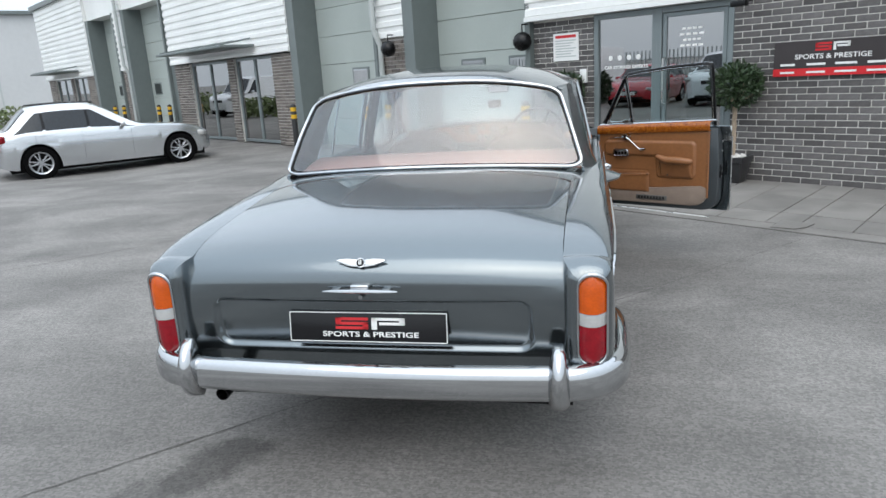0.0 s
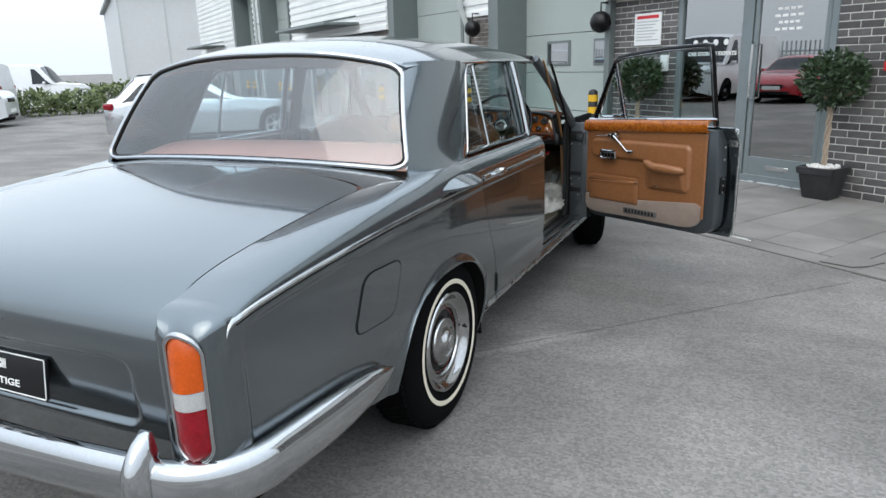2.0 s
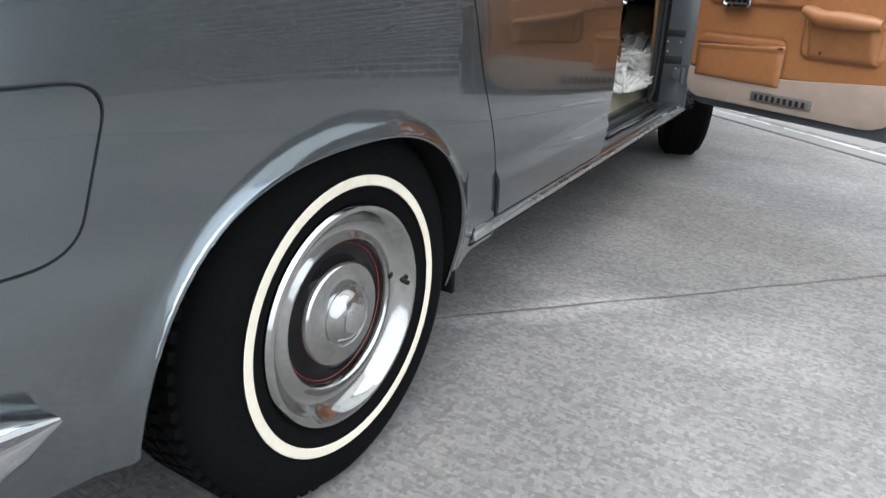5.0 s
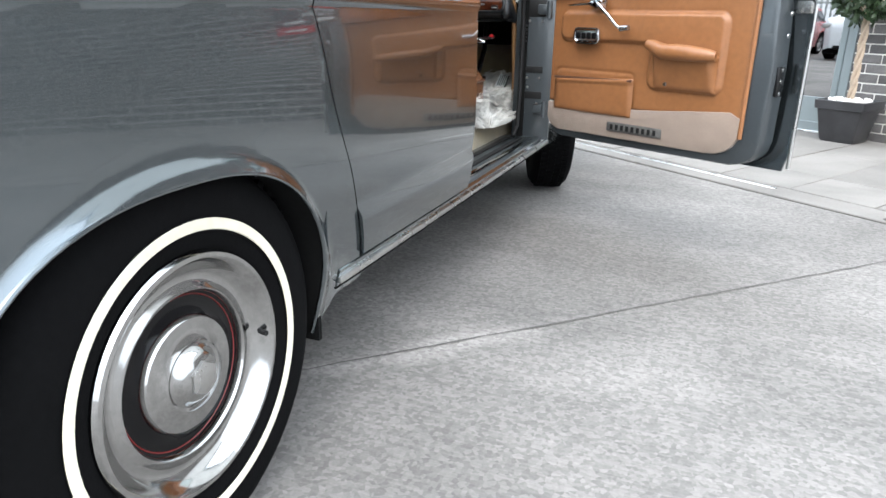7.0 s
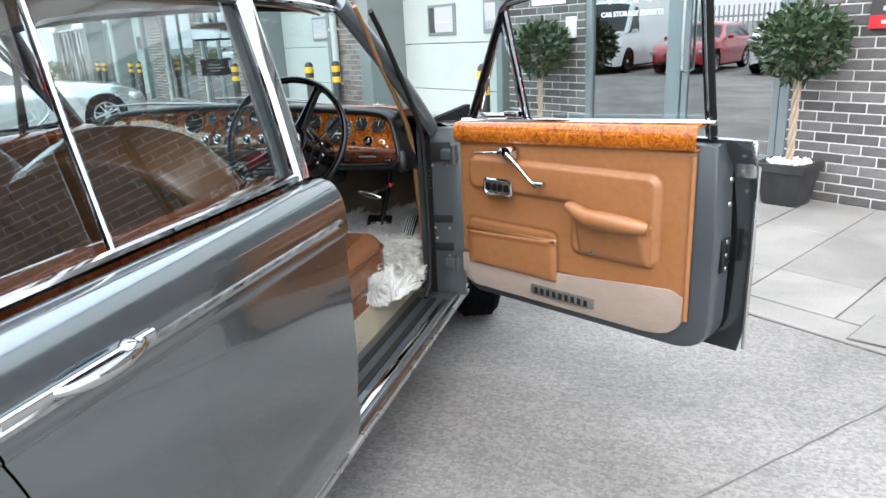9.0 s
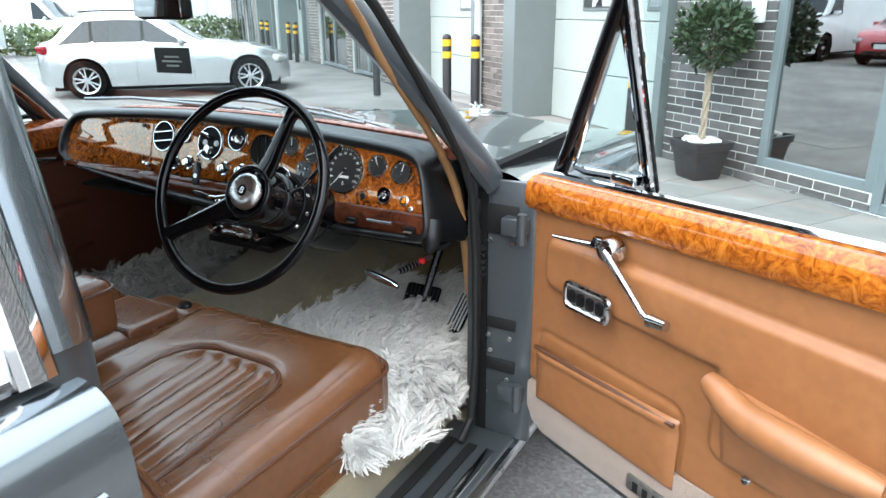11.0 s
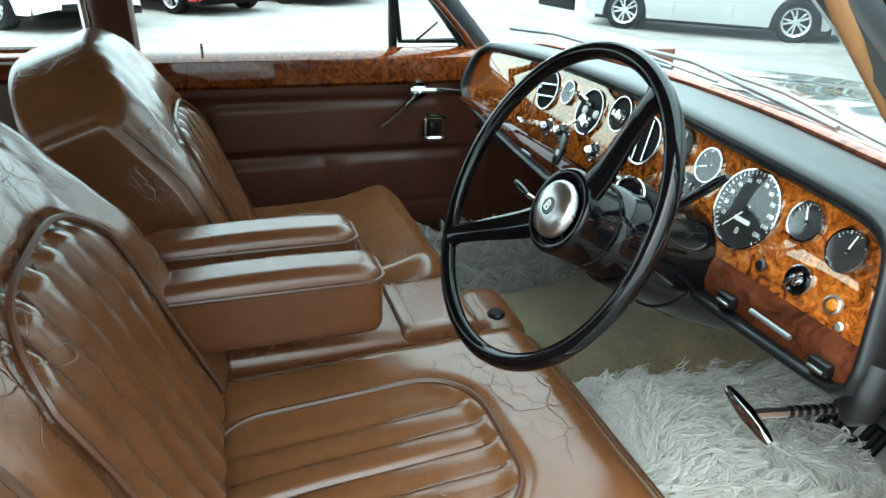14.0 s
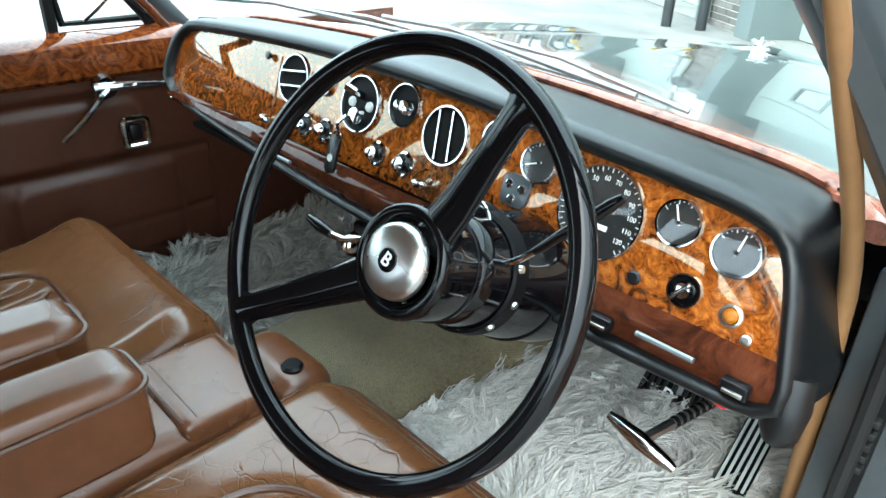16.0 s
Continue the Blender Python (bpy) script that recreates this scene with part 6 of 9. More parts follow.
# wheels ---------------------------------------------------------------------------------
def wheel(x, y, steer, mirror):
    m = pose(x, y, 0.352, 0, 90, 0)
    if mirror:
        m = pose(x, y, 0.352, 0, -90, 0)
    m = pose(x, y, 0.352, 0, 0, steer) @ pose(0, 0, 0, 0, -90 if mirror else 90, 0)
    w = empty("wheel", m)
    w.parent = car
    T = [(0.195, -0.095), (0.25, -0.108), (0.318, -0.098), (0.342, -0.080), (0.350, -0.05), (0.352, 0), (0.350, 0.05), (0.342, 0.078), (0.330, 0.093), (0.305, 0.104), (0.275, 0.1075), (0.2585, 0.1060), (0.2585, 0.1082), (0.2345, 0.1075), (0.2345, 0.1045), (0.212, 0.098), (0.198, 0.088)]
    t = part("tyre", lathe(T, 64), M_RUBBER, w, "black tyre with tread")
    bm = None
    for k in range(72):
        a = 2 * math.pi * k / 72
        for row, zz in enumerate((-0.055, -0.018, 0.018, 0.055)):
            aa = a + (row % 2) * 0.04
            bm2 = box(-0.006, 0.006, -0.009, 0.009, -0.013, 0.013)
            bm2.transform(Matrix.Rotation(aa, 4, "Z") @ Matrix.Translation((0.351, 0, zz)))
            bm = join(bm, bm2)
    part("tread_pattern", bm, M_RUBBER, t, smooth=False)
    part("whitewall_band", lathe([(0.2580, 0.1072), (0.2555, 0.1094), (0.2395, 0.1090), (0.2370, 0.1065)], 72), M_WHITEWALL, w, "cream whitewall band")
    # trim ring, dark groove, domed cap
    part("trim_ring", lathe([(0.206, 0.090), (0.2065, 0.100), (0.202, 0.106), (0.195, 0.107), (0.188, 0.102), (0.180, 0.090), (0.170, 0.079), (0.160, 0.074), (0.150, 0.076), (0.143, 0.082), (0.139, 0.083), (0.136, 0.079), (0.134, 0.066)], 72), M_WHEEL, w, "polished wheel trim ring")
    part("wheel_groove", lathe([(0.137, 0.070), (0.128, 0.067), (0.112, 0.067), (0.097, 0.074)], 72), M_GLOSSBLACK, w, "black painted groove")
    part("coach_line", lathe([(0.1300, 0.0674), (0.1288, 0.0686), (0.1276, 0.0674)], 64), M_COACH, w, "thin red line")
    part("hub_cap", lathe([(0.099, 0.070), (0.098, 0.080), (0.094, 0.085), (0.080, 0.087), (0.064, 0.089), (0.058, 0.0925), (0.053, 0.0905), (0.047, 0.0935), (0.042, 0.102), (0.036, 0.107), (0.020, 0.111), (0, 0.1115)], 72), M_WHEEL, w, "domed chrome hub cap")
    hexo = [(0.030 * math.cos(radians(60 * k)), 0.030 * math.sin(radians(60 * k))) for k in range(6)]
    part("hub_nut", plate(hexo, 0.006, at(0, 0, 0.1085), 0.002), M_STEEL, w)
    part("tyre_valve", tube([(0.0, 0.178, 0.088), (0.0, 0.174, 0.106)], 0.005, 8), M_SEAL, w)
    part("brake_drum", lathe([(0, -0.05), (0.195, -0.05), (0.200, 0.06), (0.14, 0.065), (0, 0.065)], 40), M_UNDER, w)
    w.rotation_mode = "XYZ"
    return w


for x, y, st, mi in ((0.782, 0.012, 0, False), (-0.782, 0.012, 0, True), (0.735, 3.05, 20, False), (-0.735, 3.05, 20, True)):
    wheel(x, y, st, mi)

# ---------------------------------------------------------------- the open driver's door
# local axes: x along the door from its hinge, y outwards, z up
DM = pose(0.87 - CX, 2.29, 0, 0, 0, math.degrees(math.atan2(-0.469, 0.883)))
door = empty("front_door", DM)
door.parent = car
door["label"] = "open driver's door trimmed in tan leather"


def ring_fill(outline, y0, y1, name, mat, parent, bevel=0.0, label="", seg=2):
    """A slab from an outline in x, z that is extruded from y0 to y1."""
    bm = plate(outline, abs(y1 - y0), None, bevel, seg=seg)
    # plate grows along +z: turn so that its top faces -y
    bm.transform(Matrix(((1, 0, 0, 0), (0, 0, -1, y1), (0, 1, 0, 0), (0, 0, 0, 1))))
    bmesh.ops.recalc_face_normals(bm, faces=bm.faces)
    return part(name, bm, mat, parent, label)


def shell_outline(g=0.0):
    return [(0.0 - g, 0.47), (0.02, 0.425 - g), (0.06, 0.41 - g), (0.84, 0.411 - g), (0.875, 0.415 - g), (0.905, 0.425 - g), (0.928, 0.442 - g), (0.944 + g, 0.465), (0.953 + g, 0.50), (0.958 + g, 0.75), (0.945 + g, 1.03), (0.0 - g, 1.03)]


# outer skin: bulged, a little longer than the core
def skin(k, v):
    z = 0.398 + (1.045 - 0.398) * v
    x = -0.02 + 1.035 * k - (0.02 * max(0, (0.5 - z) / 0.1) * k)
    y = 0.118 + 0.030 * math.sin(math.pi * min(1, max(0, (z - 0.30) / 0.68))) ** 0.8 - 0.055 * smooth01((z - 0.93) / 0.115) ** 1.6
    return (x, y, z)


part("outer_skin", thick(grid(skin, lin(0, 1, 20), lin(0, 1, 26)), 0.010), M_PAINT, door)
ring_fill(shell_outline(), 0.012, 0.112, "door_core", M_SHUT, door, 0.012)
bm = tube([(x, 0.030, z) for x, z in [(0.01, 0.50), (0.03, 0.436), (0.08, 0.420), (0.85, 0.422), (0.915, 0.445), (0.938, 0.50), (0.940, 0.75), (0.930, 1.0)]], 0.013, 8)
part("door_seal", bm, M_SEAL, door, "black rubber door seal")
# latch and striker details on the rear shut face
part("latch_plate", box(0.952, 0.966, 0.045, 0.095, 0.66, 0.76, 0.005), M_BLACK, door)
for z in (0.67, 0.71, 0.75, 0.86, 0.93):
    part("screw_head", lathe([(0, 0.004), (0.007, 0.004), (0.008, 0)], 10, Matrix.Translation((0.963, 0.07, z)) @ RY90), M_STEEL, door)
bm = tube([(1.013, 0.130, z) for z in lin(0.41, 0.96, 9)], 0.006, 6)
part("rear_edge_bead", bm, M_STEEL, door)
bm = box(0.958, 1.015, 0.100, 0.118, 0.93, 1.035, 0.008)
part("waist_end_cap", bm, M_STEEL, door)


# padded trim: a relief over x, z that faces inwards
def rrect(x, z, x0, x1, z0, z1, r):
    """Signed distance to a rounded rectangle; negative inside."""
    dx, dz = abs(x - (x0 + x1) / 2) - (x1 - x0) / 2 + r, abs(z - (z0 + z1) / 2) - (z1 - z0) / 2 + r
    return math.hypot(max(dx, 0), max(dz, 0)) + min(max(dx, dz), 0) - r


def pad_relief(x, z):
    h = 0.012
    # raised upper field with its stepped lower edge
    a = rrect(x, z, 0.050, 0.790, 0.815, 0.930, 0.035)
    b = rrect(x, z, 0.490, 0.790, 0.650, 0.930, 0.035)
    d = min(a, b)
    h += 0.016 * smooth01(-d / 0.018 + 0.5)
    h -= 0.005 * math.exp(-(d / 0.008) ** 2)
    h -= 0.004 * math.exp(-((rrect(x, z, 0.03, 0.43, 0.525, 0.70, 0.03)) / 0.006) ** 2)
    h += 0.0015 * noise.noise(Vector((x * 7, z * 7, 3)))
    return h


def pad(nx, nz):
    def fn(x, z):
        edge = min(x + 0.012, 0.886 - x, z - 0.560, 1.012 - z) / 0.016
        k = math.sqrt(max(0, 1 - (1 - min(1, max(0, edge))) ** 2))
        return (x, 0.014 - pad_relief(x, z) * k - 0.002, z)
    bm = grid(fn, lin(-0.012, 0.886, nx), lin(0.560, 1.012, nz))
    return bm


part("leather_pad", pad(150, 90), M_DOORPAD, door, "padded tan leather door card", edge=80)
# carpeted kick panel with a rounded rear corner
kp = [(-0.012, 0.56), (-0.005, 0.49), (0.02, 0.455), (0.06, 0.44), (0.76, 0.441), (0.80, 0.445), (0.835, 0.457), (0.862, 0.478), (0.878, 0.508), (0.885, 0.54), (0.886, 0.575)] + [(x, 0.556 + 0.034 * (x / 0.886) - 0.012 * math.sin(x * 5)) for x in lin(0.84, 0.03, 12)]
ring_fill(kp, -0.004, 0.014, "kick_carpet", M_KICK, door, 0.006, "worn grey-beige carpet kick strip")
bm = box(0.325, 0.580, -0.012, -0.002, 0.468, 0.505, 0.006)
tp = part("tread_plate", bm, M_TREAD, door, "scuffed oblong metal plate")
for k in range(9):
    part("plate_slot", box(0.345 + 0.025 * k, 0.358 + 0.025 * k, -0.0135, -0.0115, 0.476, 0.497), M_SEAL, tp, smooth=False)
bm = tube([(0.886, 0.0, z) for z in lin(0.51, 1.0, 10)] , 0.008, 8)
part("pad_edge_piping", bm, M_DOORPAD, door)


def pouch(name, x0, x1, z0, z1, depth, top_roll, slope, foot=0.55):
    def fn(u, v):
        x = x0 + (x1 - x0) * u
        z = z0 + (z1 - z0 + slope * (u - 0.5)) * v
        e = min(u / 0.10, (1 - u) / 0.10, v / 0.16, 1)
        k = math.sqrt(max(0, 1 - (1 - max(0, e)) ** 2))
        bulge = depth * k * (foot + (1 - foot) * v)
        if v > 0.84:
            bulge += top_roll * math.sin(math.pi * (v - 0.84) / 0.16)
        if v >= 0.999:
            bulge = 0.002
        return (x, 0.002 - bulge - 0.008, z)
    bm = grid(fn, lin(0, 1, 36), lin(0, 1, 34))
    return part(name, bm, M_DOORPAD, door, edge=80)


pouch("map_pocket", 0.035, 0.432, 0.530, 0.672, 0.016, 0.004, 0.020)
part("pocket_lip", tube([(x, -0.018, 0.664 + 0.022 * (x - 0.03)) for x in lin(0.04, 0.428, 14)], 0.0055, 7), M_PIPING, door)
pouch("armrest_pocket", 0.520, 0.778, 0.652, 0.797, 0.060, 0.008, -0.022, 0.22)
bm = tube([(x, -0.050 - 0.022 * math.sin(math.pi * min(1, (x - 0.50) / 0.30)), 0.816 - 0.028 * smooth01((x - 0.50) / 0.10) + 0.006 * math.sin((x - 0.5) * 12)) for x in lin(0.508, 0.785, 18)], [0.017 + 0.012 * math.sin(math.pi * k / 17) ** 0.6 for k in range(18)], 12)
part("armrest_roll", bm, M_DOORPAD, door)
part("pocket_stud", lathe([(0, 0.006), (0.006, 0.005), (0.008, 0)], 12, at(0.595, -0.047, 0.678, 90)), M_CHROME, door)

# wood capping under the glass
bm = bmesh.new()
prof = [(0.020, 1.012), (-0.012, 1.014), (-0.020, 1.024), (-0.022, 1.050), (-0.018, 1.070), (-0.006, 1.082), (0.020, 1.085)]
bm = grid(lambda x, k: (x, prof[k][0], prof[k][1] - 0.038 * (1 - x / 0.89) * (0.95 if k else 0.95)), lin(-0.010, 0.895, 30), range(len(prof)))
part("wood_capping", thick(bm, 0.006), M_CAP, door, "polished orange burr walnut capping")
part("capping_strip", tube([(x, 0.022, 1.050 + 0.038 * x / 0.89) for x in lin(0.0, 0.93, 10)], 0.009, 8), M_CHROME, door)


# glass frame
def fy(z):
    return 0.055 - 0.085 * max(0, z - 1.05) / 0.44


FR = [(0.008, 1.040), (0.060, 1.125), (0.130, 1.245), (0.195, 1.355), (0.232, 1.418), (0.262, 1.440), (0.36, 1.455), (0.60, 1.480), (0.86, 1.492), (0.893, 1.490), (0.898, 1.44), (0.900, 1.25), (0.905, 1.05)]
fr = part("glass_frame", tube([(x, fy(z), z) for x, z in FR], 0.0165, 10, flat=((0, 1, 0), 1.0)), M_GLOSSBLACK, door, "slim dark window frame")
part("frame_bright_edge", tube([(x - 0.002, fy(z) + 0.014, z + 0.009) for x, z in FR], 0.008, 8), M_CHROME, fr)
part("frame_inner_bright", tube([(x, fy(z) - 0.012, z - 0.009) for x, z in FR[4:]], 0.005, 6), M_CHROME, fr)
bm = tube([(0.268, fy(1.06), 1.062), (0.250, fy(1.25), 1.25), (0.234, fy(1.42), 1.425)], 0.013, 8)
qd = part("quarter_divider", bm, M_GLOSSBLACK, door)
part("divider_bright", tube([(0.277, fy(1.06) - 0.008, 1.062), (0.259, fy(1.25) - 0.008, 1.25), (0.242, fy(1.42) - 0.008, 1.425)], 0.005, 6), M_CHROME, qd)
QL = [(0.065, 1.075), (0.095, 1.068), (0.244, 1.078), (0.252, 1.09), (0.238, 1.25), (0.220, 1.375), (0.200, 1.345), (0.13, 1.215), (0.068, 1.10)]
part("quarterlight_frame", tube([(x, fy(z), z) for x, z in QL], 0.0085, 8, closed=True), M_CHROME, door, "chrome quarterlight frame")
part("quarterlight_catch", box(0.195, 0.255, fy(1.08) - 0.035, fy(1.08) - 0.008, 1.072, 1.092, 0.006), M_CHROME, door)


def door_pane(name, pts):
    bm = bmesh.new()
    bm.faces.new([bm.verts.new((x, fy(z), z)) for x, z in pts])
    o = part(name, bm, M_GLASS, door, smooth=False)
    o.visible_shadow = False


door_pane("quarter_pane", QL)
door_pane("window_pane", [(0.280, 1.05), (0.895, 1.06), (0.888, 1.485), (0.60, 1.475), (0.262, 1.435)])

# winder, catch lever, switch pack
bm = lathe([(0, 0.030), (0.020, 0.028), (0.026, 0.014), (0.027, 0)], 24, at(0.252, -0.016, 0.960, 90))
bm = tube([(0.252, -0.042, 0.958), (0.312, -0.050, 0.918), (0.357, -0.050, 0.878), (0.377, -0.048, 0.866)], [0.009, 0.0075, 0.0065, 0.006], 10, bm=bm)
tube([(0.374, -0.046, 0.868), (0.412, -0.048, 0.872)], [0.013, 0.010], 12, bm=bm)
part("window_winder", bm, M_CHROME, door, "chrome window winder")
bm = box(0.202, 0.280, -0.030, -0.010, 0.948, 0.974, 0.007)
tube([(0.212, -0.034, 0.960), (0.162, -0.042, 0.956), (0.112, -0.044, 0.952)], [0.010, 0.008, 0.005], 10, bm=bm, flat=((0, 0, 1), 0.7))
part("catch_lever", bm, M_CHROME, door, "chrome door catch lever")
bm = tube([(x, -0.032, z) for x, z in rounded(0.146, 0.262, 0.812, 0.862, 0.014, 4)], 0.0075, 8, closed=True)
sw = part("switch_bezel", bm, M_CHROME, door, "chrome switch bezel")
part("switch_plate", box(0.148, 0.260, -0.034, -0.024, 0.814, 0.860, 0.004), M_STEEL, sw)
for k in range(4):
    part("rocker_switch", box(0.157 + 0.026 * k, 0.175 + 0.026 * k, -0.042, -0.030, 0.824, 0.850, 0.004), M_BLACK, sw)

# ---------------------------------------------------------------- cabin
def ip(name, bm, mat, parent=None, label="", smooth=True, edge=None):
    """A part of the cabin, given in world coordinates."""
    bm.transform(Matrix.Translation((-CX, 0, 0)))
    return part(name, bm, mat, parent or car, label, smooth, edge=edge)


def soft_box(x0, x1, y0, y1, z0, z1, r, n=24, fn=None, m=None):
    """A well rounded block with enough vertices to shape by fn(co, unit)."""
    bm = bmesh.new()
    c = Vector(((x0 + x1) / 2, (y0 + y1) / 2, (z0 + z1) / 2))
    h = Vector(((x1 - x0) / 2, (y1 - y0) / 2, (z1 - z0) / 2))
    cache = {}

    def vert(u):
        key = tuple(round(k, 5) for k in u)
        if key not in cache:
            inner = Vector((h.x - r, h.y - r, h.z - r))
            p = Vector((u[0] * h.x, u[1] * h.y, u[2] * h.z))
            q = Vector([max(-inner[i], min(inner[i], p[i])) for i in range(3)])
            d = p - q
            if d.length > 1e-9:
                p = q + d.normalized() * r
            p += c
            if fn:
                p = fn(p, Vector(u))
            cache[key] = bm.verts.new(p)
        return cache[key]
    g = [math.sin((-1 + 2 * k / n) * math.pi / 2 * 0.999) * 0.35 + (-1 + 2 * k / n) * 0.65 for k in range(n + 1)]
    g[0], g[-1] = -1, 1
    for ax in range(3):
        for s in (-1, 1):
            for i in range(n):
                for j in range(n):
                    q = []
                    for a, b in ((i, j), (i + 1, j), (i + 1, j + 1), (i, j + 1)):
                        u = [0, 0, 0]
                        u[ax], u[(ax + 1) % 3], u[(ax + 2) % 3] = s, g[a], g[b]
                        q.append(vert(u))
                    bm.faces.new(q if s > 0 else q[::-1])
    if m is not None:
        bm.transform(m)
    return bm


# floor, tunnel, toe board, bulkhead, rear wall
ip("cabin_floor", thick(grid(lambda y, x: (x, y, (0.485 if x < 0.66 else 0.386) + 0.28 * smooth01((y - 2.50) / 0.35)), lin(0.3, 2.95, 40), lin(-0.74, 0.655, 19) + [0.668, 0.72]), 0.01), M_CARPET, label="olive carpeted cabin floor")
ip("tunnel_carpet", grid(lambda y, k: (-0.02 + 0.235 * math.cos(math.pi * (1 - k)), y, 0.47 + 0.13 * math.sin(math.pi * k) ** 0.55 + 0.10 * smooth01((y - 2.1) / 0.6)), lin(0.8, 2.9, 24), lin(0, 1, 18)), M_CARPET, label="olive carpet over the gearbox tunnel")
ip("bulkhead", box(-0.72, 0.72, 2.86, 2.88, 0.35, 0.965), M_UNDER)
ip("scuttle_shelf", box(-0.72, 0.72, 2.36, 2.88, 0.955, 0.965), M_UNDER)
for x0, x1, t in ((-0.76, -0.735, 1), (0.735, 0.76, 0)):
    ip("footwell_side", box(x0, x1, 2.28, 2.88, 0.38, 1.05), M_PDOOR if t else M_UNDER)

# passenger's door inside, and its outer skin
bm = grid(lambda y, v: (-side_point(y, v)[0], y, max(side_point(y, v)[1], 0.388)), lin(1.268, 2.296, 24), VS, flip=True)
pd = part("passenger_door", thick(bm, 0.008), M_PAINT, car, "closed passenger door trimmed in brown leather")
part("door_trim_strip", chrome_strip([(x, y, z) for x, y, z in trim_line(1.27, 2.28, 20)]), M_CHROME, pd, mirror=True)


def pd_fn(y, z):
    h = 0.0
    h += 0.010 * smooth01(-rrect(y, z, 1.50, 2.12, 0.80, 0.925, 0.03) / 0.02 + 0.4)
    h += 0.014 * smooth01(-rrect(y, z, 1.52, 1.80, 0.615, 0.77, 0.04) / 0.02 + 0.4)
    h += 0.010 * smooth01(-rrect(y, z, 1.83, 2.19, 0.555, 0.77, 0.03) / 0.02 + 0.4)
    h -= 0.006 * math.exp(-((z - 0.785) / 0.008) ** 2) + 0.004 * math.exp(-((z - 0.635) / 0.006) ** 2) * (1 if y > 1.83 else 0)
    h += 0.012 * smooth01((z - 0.935) / 0.02)
    return (-0.715 + h, y, z)


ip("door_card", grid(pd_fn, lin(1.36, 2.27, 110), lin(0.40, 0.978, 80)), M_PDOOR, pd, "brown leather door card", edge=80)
prof = [(-0.745, 0.972), (-0.702, 0.974), (-0.690, 0.985), (-0.688, 1.02), (-0.694, 1.045), (-0.715, 1.058), (-0.79, 1.060)]
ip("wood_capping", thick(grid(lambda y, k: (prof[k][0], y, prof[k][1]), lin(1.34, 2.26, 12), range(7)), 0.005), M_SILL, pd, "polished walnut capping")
bm = tube([(-0.688, 2.047, 0.962), (-0.672, 2.047, 0.962)], [0.028, 0.022], 20)
bm = tube([(-0.668, 2.047, 0.960), (-0.655, 1.985, 0.910), (-0.655, 1.935, 0.872)], [0.008, 0.007, 0.006], 8, bm=bm)
tube([(-0.672, 2.02, 0.965), (-0.668, 2.10, 0.962), (-0.664, 2.165, 0.957)], [0.010, 0.008, 0.005], 8, bm=bm)
ip("door_winder", bm, M_CHROME, pd, "chrome winder and catch lever")
bm = tube([(-0.690, y, z) for y, z in rounded(2.070, 2.122, 0.822, 0.884, 0.010, 4)], 0.007, 8, closed=True)
ip("switch_bezel", bm, M_CHROME, pd)
ip("rocker_switch", box(-0.705, -0.685, 2.082, 2.110, 0.834, 0.872, 0.005), M_BLACK, pd)
ip("sill_button", tube([(-0.73, 1.50, 1.05), (-0.73, 1.50, 1.085)], 0.004, 8), M_CHROME, pd)


def pg(z):
    return -(gx(z) - 0.012)


for nm, pts in (("window_pane", [(1.345, 1.06), (2.0, 1.06), (1.965, 1.43), (1.345, 1.438)]), ("quarter_pane", [(2.02, 1.06), (2.245, 1.06), (1.965, 1.43)])):
    bm = bmesh.new()
    bm.faces.new([bm.verts.new((pg(z), y, z)) for y, z in pts])
    o = part(nm, bm, M_GLASS, pd, smooth=False)
    o.visible_shadow = False
part("glass_frame", tube([(pg(z), y, z) for y, z in ((1.335, 1.05), (1.335, 1.25), (1.335, 1.435), (1.60, 1.445), (1.93, 1.438), (2.08, 1.28), (2.265, 1.06))], 0.016, 8), M_CAPDARK, pd)
part("quarter_divider", tube([(pg(z) + 0.004, y, z) for y, z in ((2.01, 1.05), (2.0, 1.25), (1.97, 1.43))], 0.013, 8), M_SEAL, pd)
part("quarterlight_seal", tube([(pg(z) + 0.006, y, z) for y, z in ((2.03, 1.07), (2.21, 1.07), (2.235, 1.085), (2.225, 1.105), (1.99, 1.40), (1.975, 1.39))], 0.008, 6, closed=True), M_SEAL, pd)
part("quarterlight_catch", tube([(pg(1.09) + 0.02, 2.07, 1.075), (pg(1.09) + 0.03, 2.10, 1.10), (pg(1.09) + 0.03, 2.13, 1.125)], 0.004, 6), M_CHROME, pd)

# ---------------------------------------------------------------- seats
def pleats(q, half, count, depth):
    """Grooves between pleats across q, flat outside."""
    if abs(q) >= half:
        return 0.0
    ph = (q + half) / (2 * half) * count
    f = abs(ph - math.floor(ph) - 0.5) * 2
    return -depth * f ** 3.2


